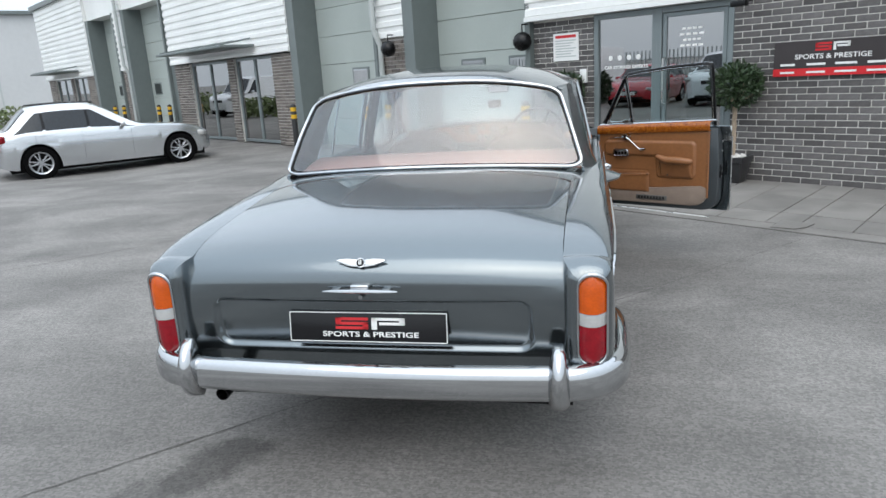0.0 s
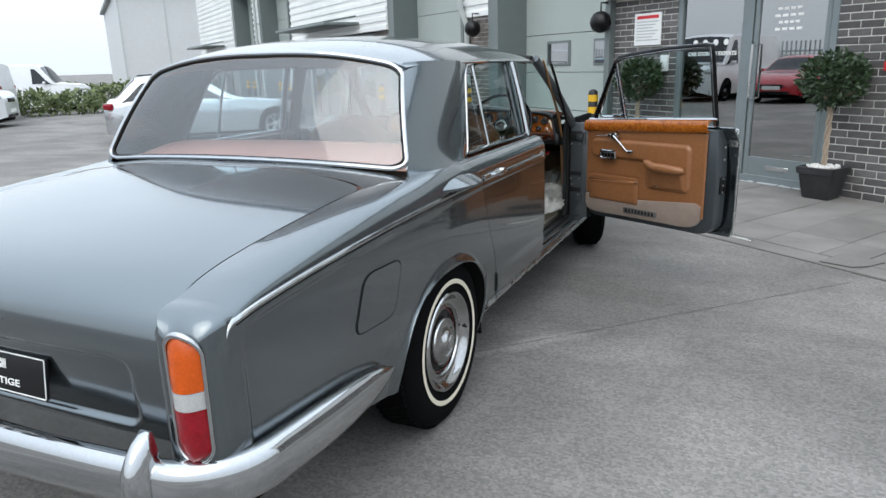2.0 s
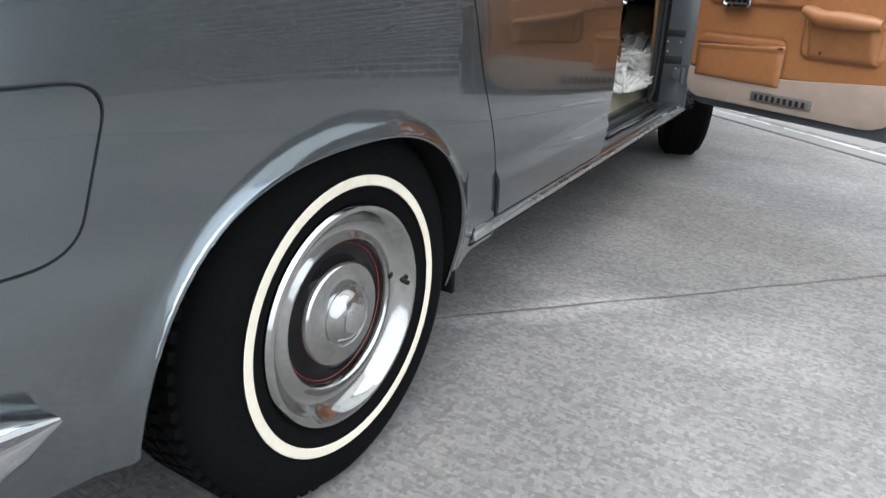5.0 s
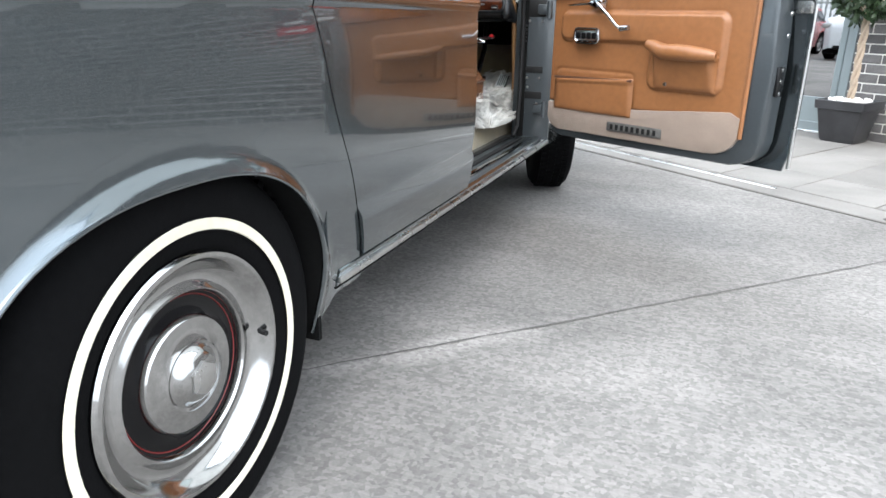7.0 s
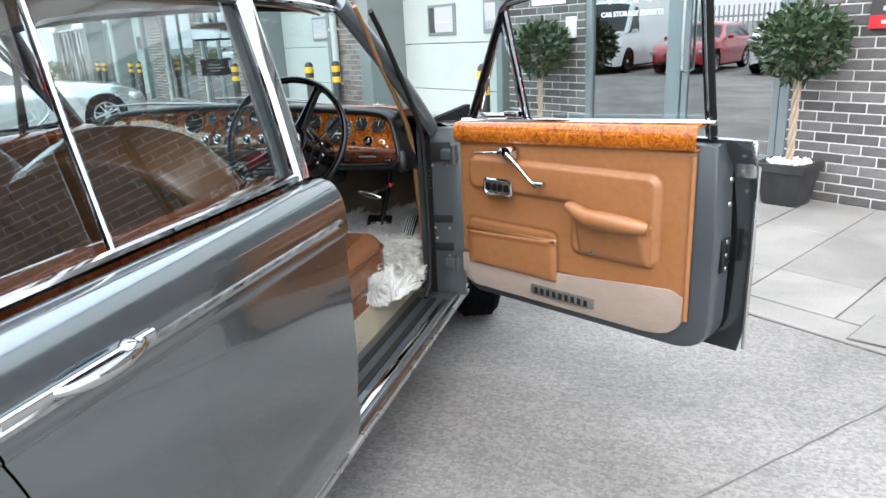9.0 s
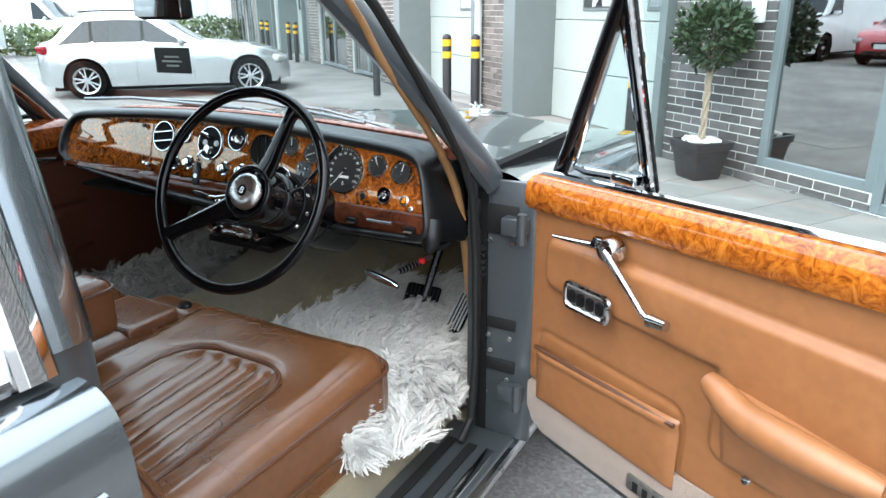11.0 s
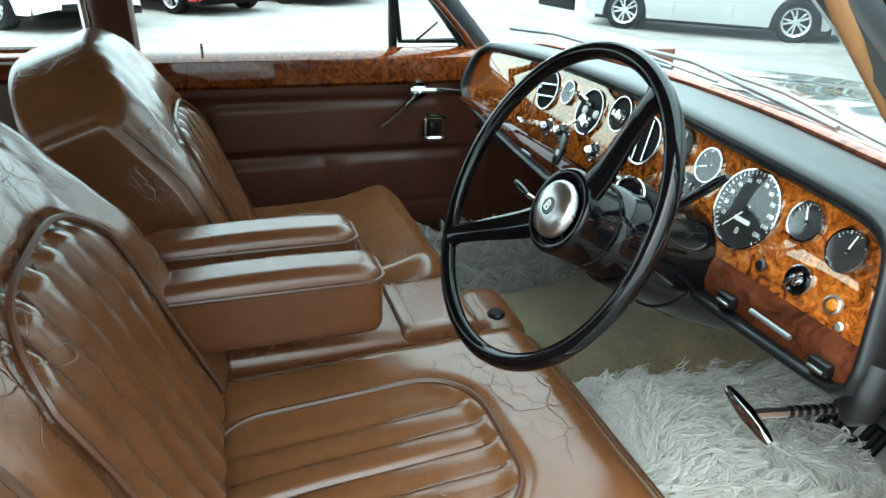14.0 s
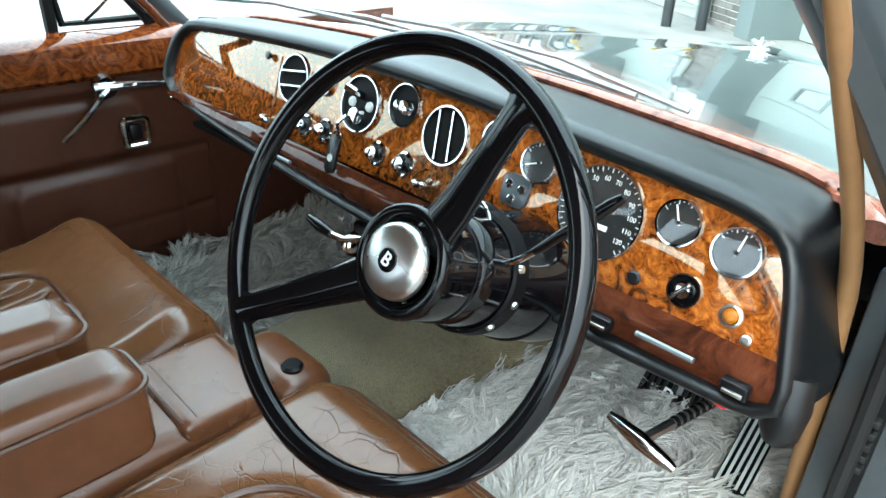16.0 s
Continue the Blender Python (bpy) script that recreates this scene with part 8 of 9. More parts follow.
part("lamp_ring", lathe([(0.0085, 0.0), (0.0090, 0.004), (0.0115, 0.003), (0.012, 0)], 20, FM @ Matrix.Translation((0.6245, -0.006 * FU, 0))), M_STEEL, am)
knob(-0.233, 1.088, 0.007, M_BLACK, "glovebox_lock", 0.010, False)
wp = dpart("warning_panel", plate(rounded(-0.021, 0.021, -0.020, 0.020, 0.012, 6), 0.003, FM @ Matrix.Translation((0.338, 0.029 * FU, 0)), 0.001), M_SHUT, "grey oblong plate with small warning lamps")
for dx, dy in ((-0.010, 0.006), (0.010, 0.004), (-0.002, -0.011)):
    part("lamp_ring", lathe([(0.0035, 0.003), (0.0042, 0.0052), (0.0056, 0.0048), (0.0062, 0.003)], 18, FM @ Matrix.Translation((0.338 + dx, 0.029 * FU + dy, 0))), M_CHROME, wp)
    part("lamp_lens", lathe([(0, 0.0046), (0.0036, 0.0036)], 14, FM @ Matrix.Translation((0.338 + dx, 0.029 * FU + dy, 0))), M_BLACK, wp)
# key with fob
kb = tube([F(0.014, 1.042, 0.016), F(0.013, 1.030, 0.028), F(0.012, 1.015, 0.022)], 0.0028, 6)
kb = tube([F(0.013, 1.018, 0.024) + Vector((0.009 * math.cos(a), 0, 0.009 * math.sin(a) - 0.006)) for a in lin(0, 6.28, 13)[:-1]], 0.0015, 5, closed=True, bm=kb)
ky = dpart("ignition_key", kb, M_CHROME)
fb = plate(rounded(-0.012, 0.012, -0.030, 0.030, 0.011, 5), 0.005, FM @ Matrix.Translation((0.010, -0.016, 0.020)), 0.0015)
fb = part("key_fob", fb, M_BLACK, ky, "black leather key fob")
part("fob_badge", lathe([(0, 0.001), (0.006, 0.001), (0.006, 0)], 14, FM @ Matrix.Translation((0.010, -0.022, 0.0255))), M_STEEL, fb)

# radio under the dash
rad = dpart("radio", box(0.005, 0.195, 2.16, 2.33, 0.815, 0.868, 0.006), M_BLACK, "chrome-faced radio under the dash")
part("radio_face", box(0.040, 0.150, 2.152, 2.165, 0.828, 0.858, 0.006), M_CHROME, rad)
part("radio_base", box(-0.02, 0.21, 2.16, 2.33, 0.795, 0.815, 0.006), M_BLACK, rad)
for x in (0.018, 0.180):
    part("radio_knob", lathe([(0, 0.020), (0.010, 0.019), (0.013, 0)], 18, at(x, 2.160, 0.842, 90)), M_CHROME, rad)
for k in range(5):
    part("radio_button", box(0.048 + 0.021 * k, 0.062 + 0.021 * k, 2.146, 2.153, 0.831, 0.839, 0.002), M_STEEL, rad)

# ---------------------------------------------------------------- steering wheel
SA, SB = 0.453, 0.071
sn = Vector((math.sin(SB), -math.cos(SA) * math.cos(SB), math.sin(SA))).normalized()
su = Vector((0, 0, 1)).cross(sn).normalized()
sv = sn.cross(su)
SM = Matrix(((su.x, sv.x, sn.x, 0.389 - CX), (su.y, sv.y, sn.y, 1.928), (su.z, sv.z, sn.z, 1.035), (0, 0, 0, 1)))
sw = empty("steering_wheel", SM)
sw.parent = car
sw["label"] = "large thin black two-spoke steering wheel"
RIM_Z = 0.030
rim = tube([(0.2010 * math.cos(a), 0.2010 * math.sin(a), RIM_Z) for a in lin(0, 2 * math.pi, 97)[:-1]], 0.0112, 14, closed=True)
part("rim", rim, M_GLOSSBLACK, sw)
for deg in (60, 216):
    a = radians(deg)
    d = Vector((math.cos(a), math.sin(a), 0))
    o = Vector((-math.sin(a), math.cos(a), 0))
    bm = bmesh.new()
    rows = []
    for s, w, h, z in ((0.030, 0.026, 0.012, -0.012), (0.08, 0.021, 0.011, -0.004), (0.14, 0.0165, 0.010, RIM_Z * 0.5), (0.180, 0.0150, 0.010, RIM_Z * 0.9), (0.197, 0.022, 0.010, RIM_Z)):
        c = d * s + Vector((0, 0, z))
        rows.append([bm.verts.new(c + o * (w * math.cos(q)) + Vector((0, 0, h * math.sin(q)))) for q in lin(0, 2 * math.pi, 13)[:-1]])
    for A, B in zip(rows, rows[1:]):
        for k in range(12):
            bm.faces.new((A[k], A[(k + 1) % 12], B[(k + 1) % 12], B[k]))
    bmesh.ops.recalc_face_normals(bm, faces=bm.faces)
    part("spoke", bm, M_GLOSSBLACK, sw)
part("boss", lathe([(0.0570, -0.058), (0.0575, -0.030), (0.0570, -0.004), (0.0560, 0.001), (0.0535, 0.004), (0.0490, 0.0045), (0.0455, 0.002), (0.0430, -0.002), (0.0400, -0.003)], 72), M_GLOSSBLACK, sw, "black boss", edge=80)
part("boss_ring", lathe([(0.0575, -0.0520), (0.0586, -0.0505), (0.0575, -0.0490)], 72), M_COLUMN, sw)
part("boss_cap", lathe([(0.0385, 0.003), (0.037, 0.010), (0.032, 0.0145), (0.020, 0.0175), (0.012, 0.018), (0.0, 0.018)], 48), M_STEEL, sw, "brushed silver boss cap")
part("cap_roundel", lathe([(0, 0.0194), (0.0110, 0.0190), (0.0125, 0.0172)], 28), M_GLOSSBLACK, sw)
text_mesh("B", 0.019, at(0, 0, 0.0195, 0, 0, -20), M_WHITE, "cap_letter", sw, "silver letter B", 0.0006)
# column shroud and stalks belong to the car, not to the wheel
cm = SM @ Matrix.Translation((0, 0, -0.05))
sh = part("column_shroud", lathe([(0.052, -0.008), (0.058, -0.012), (0.0605, -0.030), (0.065, -0.060), (0.071, -0.100), (0.077, -0.150), (0.081, -0.205), (0.076, -0.30)], 64, cm), M_GLOSSBLACK, car, "glossy black steering column shroud", edge=80)
part("shroud_collar", lathe([(0.0655, -0.054), (0.0690, -0.056), (0.0715, -0.076), (0.0690, -0.080)], 64, cm), M_COLUMN, sh)
for a, z in ((20, -0.062), (-12, -0.068), (-40, -0.062)):
    part("collar_screw", lathe([(0, 0.003), (0.004, 0.003), (0.005, 0)], 12, cm @ Matrix.Translation((0.0695 * math.cos(radians(a)), 0.0695 * math.sin(radians(a)), z)) @ Matrix.Rotation(radians(a), 4, "Z") @ RY90), M_STEEL, sh)
part("shroud_seam", tube([cm @ Vector((0.0775 * math.cos(a), 0.0775 * math.sin(a), -0.150)) for a in lin(-2.8, -0.3, 30)], 0.0016, 6), M_COLUMN, sh)
bm = tube([(0.428 - CX, 2.012, 1.022), (0.452 - CX, 2.009, 1.029), (0.470 - CX, 2.009, 1.042), (0.487 - CX, 2.010, 1.058)], 0.0036, 8)
st = part("indicator_stalk", bm, M_CHROME, car, "chrome column stalk with black tip")
part("stalk_tip", tube([(0.485 - CX, 2.010, 1.056), (0.505 - CX, 2.016, 1.077), (0.545 - CX, 2.030, 1.118), (0.554 - CX, 2.033, 1.127)], [0.0042, 0.0055, 0.0062, 0.004], 10), M_GLOSSBLACK, st)
bm = tube([cm @ Vector((-0.045, 0.02, -0.05)), (0.262 - CX, 1.956, 1.000), (0.240 - CX, 1.953, 1.000)], 0.004, 8)
lathe([(0, 0.011), (0.008, 0.008), (0.011, 0), (0.008, -0.008), (0, -0.011)], 14, Matrix.Translation((0.262 - CX, 1.965, 0.992)), bm)
st = part("gear_selector", bm, M_CHROME, car, "chrome gear selector with black tip")
part("selector_tip", tube([(0.242 - CX, 1.953, 1.000), (0.222 - CX, 1.952, 1.003), (0.200 - CX, 1.952, 1.007)], [0.005, 0.0066, 0.004], 10), M_GLOSSBLACK, st)
# gear position window: a half-round hood on the shroud with a chrome rim
QM = cm @ Matrix.Translation((-0.012, 0.050, -0.052))
arc = [(0.030 * math.cos(a), 0.026 * math.sin(a)) for a in lin(0, math.pi, 17)]
qd = part("selector_quadrant", plate([(-0.030, -0.012)] + arc[::-1] + [(0.030, -0.012)], 0.030, QM @ Matrix.Translation((0, 0, -0.030)), 0.002), M_COLUMN, car, "black gear position window")
part("quadrant_rim", tube([QM @ Vector((x, y, 0.001)) for x, y in arc], 0.0030, 8), M_CHROME, qd)

# hand brake, pedals
bm = tube([(0.528, 2.128, 0.820), (0.540, 2.1277, 0.8173), (0.572, 2.127, 0.810), (0.604, 2.1263, 0.8027), (0.616, 2.126, 0.800)], [0.005, 0.008, 0.011, 0.008, 0.005], 12)
hb = ip("hand_brake", bm, M_CHROME, None, "chrome T-handle hand brake")
ip("brake_shaft", tube([(0.572, 2.13, 0.810), (0.590, 2.22, 0.812), (0.604, 2.29, 0.818)], 0.0065, 8), M_STEEL, hb)
for k in range(7):
    p = Vector((0.572, 2.13, 0.810)) + Vector((0.018, 0.09, 0.002)) * (0.55 + 0.12 * k)
    ip("shaft_groove", tube([p, p + Vector((0.0012, 0.006, 0.0002))], 0.0075, 8), M_BLACK, hb)
ip("release_knob", box(0.600, 0.616, 2.238, 2.250, 0.816, 0.830, 0.004), M_REDMARK, hb)
PB = pose(0.443, 2.495, 0.585, 52, 0, 0)
bm = box(-0.055, 0.055, -0.052, 0.052, -0.008, 0.008, 0.008, 2, m=PB)
pe = ip("brake_pedal", bm, M_RUBBER, None, "ribbed black rubber brake pedal")
for k in range(9):
    if abs(k - 4) > 0:
        ip("pedal_rib", box(-0.052 + 0.0125 * k, -0.046 + 0.0125 * k, -0.046, 0.046, 0.007, 0.011, 0.001, 1, m=PB), M_SEAL, pe, smooth=False)
text_mesh("B", 0.042, Matrix.Translation((-CX, 0, 0)) @ PB @ at(0, 0, 0.0115, 0, 0, 0), M_WHITE, "pedal_letter", pe, "worn silver letter B", 0.001)
ip("pedal_arm", tube([(0.455, 2.50, 0.60), (0.46, 2.60, 0.75), (0.46, 2.62, 0.88)], 0.012, 8), M_BLACK, pe)
PA = pose(0.602, 2.445, 0.605, 27, 0, 4)
ac = ip("accelerator_pedal", box(-0.024, 0.024, -0.068, 0.068, -0.006, 0.006, 0.005, 2, m=PA), M_RUBBER, None, "long ribbed accelerator pedal")
for k in range(5):
    ip("pedal_rib", box(-0.021 + 0.0095 * k, -0.017 + 0.0095 * k, -0.064, 0.064, 0.006, 0.009, m=PA), M_PIPE, ac, smooth=False)
ip("pedal_stem", tube([(0.602, 2.45, 0.60), (0.602, 2.49, 0.49)], 0.008, 8), M_BLACK, ac)

# mirror and the hanging card by the screen
mr = ip("rear_view_mirror", soft_box(0.0, 0.165, 2.015, 2.045, 1.365, 1.425, 0.012, 8), M_BLACK, None, "black rear-view mirror")
ip("mirror_glass", box(0.008, 0.157, 2.012, 2.016, 1.372, 1.418), M_CHROME, mr, smooth=False)
ip("mirror_stem", tube([(0.08, 2.04, 1.40), (0.08, 2.02, 1.455)], 0.008, 8), M_CHROME, mr)
tg = empty("screen_card", pose(0.043, 2.070, 1.275, 0, 0, 6), "small black card stuck inside the windscreen", "card")
part("card", box(-0.053, 0.053, -0.002, 0.002, -0.029, 0.029, 0.001, 1), M_PLATE, tg)
for z, w in ((0.008, 0.022), (-0.002, 0.03), (-0.012, 0.018)):
    part("card_lettering_bar", box(-w, w, -0.003, -0.002, z - 0.002, z + 0.002), M_PIPE, tg, smooth=False)


# ---------------------------------------------------------------- sheepskin rugs
def fleece(name, label, m, w, L, count, mat, seed, height):
    rnd = random.Random(seed)
    rug = empty(name, m, label, "rug")

    def outline(a):
        return (1 + 0.03 * math.sin(3 * a + seed) + 0.03 * math.sin(5 * a + 2 * seed)) * (abs(math.cos(a)) ** 5 + abs(math.sin(a)) ** 5) ** -0.2

    def base(u, v):
        return height(u * w, v * L)
    bm = bmesh.new()
    rows = []
    for r in lin(0, 0.97, 14):
        rows.append([bm.verts.new((r * outline(a) * math.cos(a) * w, r * outline(a) * math.sin(a) * L, height(r * outline(a) * math.cos(a) * w, r * outline(a) * math.sin(a) * L) + 0.004)) for a in lin(0, 2 * math.pi, 41)[:-1]])
    for A, B in zip(rows, rows[1:]):
        for k in range(40):
            f = list(dict.fromkeys((A[k], A[(k + 1) % 40], B[(k + 1) % 40], B[k])))
            bm.faces.new(f)
    bmesh.ops.remove_doubles(bm, verts=bm.verts, dist=0.001)
    part("hide", bm, M_HIDESHADE, rug)
    # curled locks: strands that spread at the root and meet in a hooked tip
    verts, faces = [], []
    for k in range(count // 22):
        a, r = rnd.uniform(0, 6.2832), math.sqrt(rnd.random())
        x, y = r * outline(a) * math.cos(a) * w, r * outline(a) * math.sin(a) * L
        root = Vector((x, y, height(x, y) + 0.012))
        ga = noise.noise(Vector((x * 7, y * 7, seed))) * 5 + a * 0.4
        lean = Vector((math.cos(ga), math.sin(ga), 0)) * rnd.uniform(0.4, 1.2) + Vector((math.cos(a), math.sin(a), 0)) * (0.35 * r ** 3)
        d = (Vector((0, 0, 1)) + lean).normalized()
        hook = Vector((math.cos(ga + rnd.gauss(0, 0.9)), math.sin(ga + rnd.gauss(0, 0.9)), -0.5)) * rnd.uniform(0.016, 0.036)
        H = rnd.uniform(0.055, 0.095)
        wave = Vector((rnd.gauss(0, 1), rnd.gauss(0, 1), rnd.gauss(0, 0.6))).normalized() * rnd.uniform(0.004, 0.009)
        for j in range(22):
            o = Vector((rnd.gauss(0, 0.0095), rnd.gauss(0, 0.0095), 0))
            h = H * rnd.uniform(0.75, 1.1)
            sd2 = d.cross(Vector((rnd.gauss(0, 1), rnd.gauss(0, 1), 0.1))).normalized()
            i = len(verts)
            for s, ww in ((0, 0.0015), (0.28, 0.0016), (0.52, 0.0015), (0.76, 0.0012), (1.0, 0.0004)):
                c = root + o * (1 - 0.90 * s) + d * h * s + hook * (s ** 2.5) + wave * math.sin(s * 8 + j * 0.22) + Vector((0, 0, -0.016 * s * s))
                verts += [c + sd2 * ww, c - sd2 * ww]
            faces += [(i + 2 * q, i + 2 * q + 1, i + 2 * q + 3, i + 2 * q + 2) for q in range(4)]
    me = bpy.data.meshes.new("pile")
    me.from_pydata(verts, [], faces)
    me.materials.append(mat)
    o = new("fleece", me)
    o.parent = rug
    o["kind"] = "stuff"
    return rug


def foot_slope(y_off):
    return lambda x, y: 0.012 + 0.28 * smooth01((y + y_off - 2.50) / 0.35) + 0.02 * noise.noise(Vector((x * 5, y * 5, 1)))


fleece("sheepskin_rug", "shaggy cream sheepskin rug in the driver's footwell", pose(0.438, 2.235, 0.528), 0.262, 0.385, 112000, M_FLEECE, 4, lambda x, y: foot_slope(2.20)(x, y) - 0.085 * smooth01((x - 0.184) / 0.05))
fleece("sheepskin_rug", "shaggy grey sheepskin rug in the passenger's footwell", pose(-0.45, 2.32, 0.495), 0.235, 0.33, 22000, M_FLEECESHADE, 9, foot_slope(2.36))


# ---------------------------------------------------------------- parked vehicles
def parked(name, label, m, paint, L, W, H, wb, r, belt, ws0, ws1, rr1, rr0, nose=0.72, tail=0.95, panes=((0.1, 0.9),), spokes=10, lean=0.25, red_tail=True, group=""):
    """A parked car: y forward, x right, its centre on the ground at the origin. ws0, ws1: foot and top of the windscreen; rr1, rr0: top and foot of the rear glass."""
    v0 = empty(name, m, label, "van" if name == "van" else "car", group)
    body = None
    top = curve((-L / 2, tail - 0.16), (-L / 2 + 0.05, tail - 0.02), (rr0, max(belt + 0.06, tail)), (rr1, H - 0.05), (rr1 + 0.35, H - 0.01), ((ws1 + rr1) / 2, H), (ws1 - 0.15, H - 0.015), (ws1, H - 0.06), (ws0, belt + 0.05), (ws0 + (L / 2 - ws0) * 0.6, (belt + nose) / 2 + 0.06), (L / 2 - 0.10, nose), (L / 2, nose - 0.14))
    plan = curve((-L / 2, W / 2 * 0.80), (-L / 2 + 0.10, W / 2 * 0.93), (-L / 2 + 0.5, W / 2 * 0.995), (0, W / 2), (L / 2 - 0.7, W / 2 * 0.985), (L / 2 - 0.20, W / 2 * 0.88), (L / 2, W / 2 * 0.66))
    fa, ra = wb / 2, -wb / 2
    R = r + 0.055

    def zb(y):
        for c in (fa, ra):
            q = abs(y - c) / R
            if q < 1:
                return 0.22 + (r + R - 0.22) * math.sqrt(1 - q ** 2.4)
        return 0.22 if abs(y) < L / 2 - 0.25 else 0.22 + 0.08 * (abs(y) - L / 2 + 0.25) / 0.25

    def S(y, v, off=0.0):
        zt, w = top(y), plan(y)
        be = min(belt, zt - 0.03)
        if v <= 1:
            z0 = zb(y)
            z = z0 + (be - z0) * v
            x = w * (1 - 0.045 * ((z - 0.62) / 0.42) ** 2) + 0.012 * math.exp(-((z - 0.62) / 0.03) ** 2) + off
        else:
            s = min(1, v - 1)
            up = min(1, (zt - be) / (H - belt))
            edge = w * (0.965 - lean * up)
            x = w * 0.965 + (edge - w * 0.965) * s + off
            z = be + (zt - be - 0.05 * up) * s
            if v > 2:
                q = (v - 2)
                x = edge * (1 - q)
                z = zt - 0.05 * up * (1 - q) ** 2.5 + 0.02 * (1 - (1 - q) ** 2) + off * 0.7
                return (x, y + (off if y > 0 else -off), z)
        return (x, y, z)
    ys = set(lin(-L / 2, L / 2, 46))
    for c in (fa, ra):
        ys = {k for k in ys if abs(k - c) > R + 0.01} | {c - R * math.cos(math.pi * k / 16) * 0.9999 for k in range(17)} | {c - R - 0.001, c + R + 0.001}
    ys = sorted(ys)
    vs = lin(0, 1, 9) + lin(1, 2, 6)[1:] + lin(2, 3, 7)[1:]
    bm = grid(lambda y, v: S(y, v), ys, vs)
    grid(lambda y, v: (-S(y, v)[0], *S(y, v)[1:]), ys, vs, bm, flip=True)
    for y in (ys[0], ys[-1]):
        loop = [S(y, v) for v in vs] + [(-S(y, v)[0], *S(y, v)[1:]) for v in vs[-2::-1]]
        bm.faces.new([bm.verts.new(p) for p in loop])
    bmesh.ops.remove_doubles(bm, verts=bm.verts, dist=0.0005)
    bmesh.ops.recalc_face_normals(bm, faces=bm.faces)
    body = part("body", bm, paint, v0)
    g0, g1 = rr0 + 0.06, ws0 - 0.10
    for sx in (1, -1):
        for a, b in ([(panes[0][0] + 0.004, panes[-1][1] - 0.004)] if len(panes) > 1 else []) + list(panes):
            band = len(panes) > 1 and b - a > 0.7
            ya, yb = g0 + (g1 - g0) * a, g0 + (g1 - g0) * b

            def pane(u, t):
                # the pane keeps inside the sloping ends of the roof
                v = 1.10 + 0.74 * t
                y = ya + (yb - ya) * u
                lo = rr0 + (rr1 - rr0) * t + 0.10
                hi = ws0 + (ws1 - ws0) * t - 0.14
                y = max(lo, min(hi, y))
                x, yy, z = S(y, v, 0.003 if band else 0.006)
                zmax = belt + 0.05 + (H - belt - 0.14) * t
                return (sx * x, yy, min(z, zmax) if top(y) > H - 0.1 else z)
            part("pillar_band" if band else "side_window", grid(pane, lin(0, 1, 28 if band else 14), lin(0, 1, 6)), M_GLOSSBLACK if band else M_CARGLASS, body)
    part("windscreen", grid(lambda y, q: ((1 if q >= 0 else -1) * S(y, 3 - abs(q) * 0.93, 0.008)[0], S(y, 3 - abs(q) * 0.93, 0.008)[1], S(y, 3 - abs(q) * 0.93, 0.008)[2]), lin(ws1 + 0.06, ws0 - 0.06, 8), lin(-1, 1, 15)), M_CARGLASS, body)
    part("rear_window", grid(lambda y, q: ((1 if q >= 0 else -1) * S(y, 3 - abs(q) * 0.88, 0.008)[0], S(y, 3 - abs(q) * 0.88, 0.008)[1], S(y, 3 - abs(q) * 0.88, 0.008)[2]), lin(rr0 + 0.03, rr1 - 0.05, 7), lin(-1, 1, 15)), M_CARGLASS, body)
    under = box(-W / 2 * 0.86, W / 2 * 0.86, -L / 2 + 0.2, L / 2 - 0.2, 0.16, 0.62)
    part("underbody", under, M_UNDER, v0, smooth=False)
    for sx in (1, -1):
        for y in (fa, ra):
            w = empty("wheel", pose(sx * (W / 2 - 0.115), y, r, 0, 90 * sx, 0))
            w.parent = v0
            part("tyre", lathe([(r * 0.66, -0.09), (r * 0.9, -0.105), (r, -0.08), (r, 0.08), (r * 0.93, 0.10), (r * 0.70, 0.098), (r * 0.67, 0.085)], 36), M_RUBBER, w)
            part("rim", lathe([(r * 0.70, 0.090), (r * 0.68, 0.097), (r * 0.62, 0.085), (r * 0.60, 0.03), (0, 0.03)], 36), M_ALLOY if spokes else M_BLACK, w)
            part("rim_well", lathe([(0, 0.034), (r * 0.59, 0.034)], 30), M_UNDER, w)
            for k in range(spokes):
                a = 2 * math.pi * k / spokes + (0.10 if k % 2 else -0.10)
                part("spoke", box(r * 0.10, r * 0.64, -0.014, 0.014, 0.055, 0.082, 0.004, 1, m=Matrix.Rotation(a, 4, "Z")), M_ALLOY, w, smooth=False)
            part("hub", lathe([(0, 0.088), (r * 0.12, 0.086), (r * 0.16, 0.05)], 18), M_ALLOY, w)
        # lamps, mirrors, handles
        hx = plan(L / 2 - 0.20)
        bm = soft_box(-0.16, 0.16, -0.12, 0.12, -0.065, 0.065, 0.05, 6)
        bm.transform(pose(sx * (hx - 0.09), L / 2 - 0.22, nose - 0.06, -12, 0, -sx * 32))
        part("headlamp", bm, M_CLEAR, body)
        bm = soft_box(-0.13, 0.13, -0.06, 0.06, -0.075, 0.075, 0.04, 6)
        bm.transform(pose(sx * (plan(-L / 2 + 0.09) - 0.07), -L / 2 + 0.10, tail - 0.13, 8, 0, sx * 38))
        part("tail_lamp", bm, M_RED if red_tail else M_CLEAR, body)
        bm = soft_box(-0.09, 0.09, -0.05, 0.05, -0.055, 0.055, 0.035, 6)
        bm.transform(Matrix.Translation((sx * (W / 2 + 0.06), ws0 - 0.42, belt + 0.08)))
        part("door_mirror", bm, paint, body)
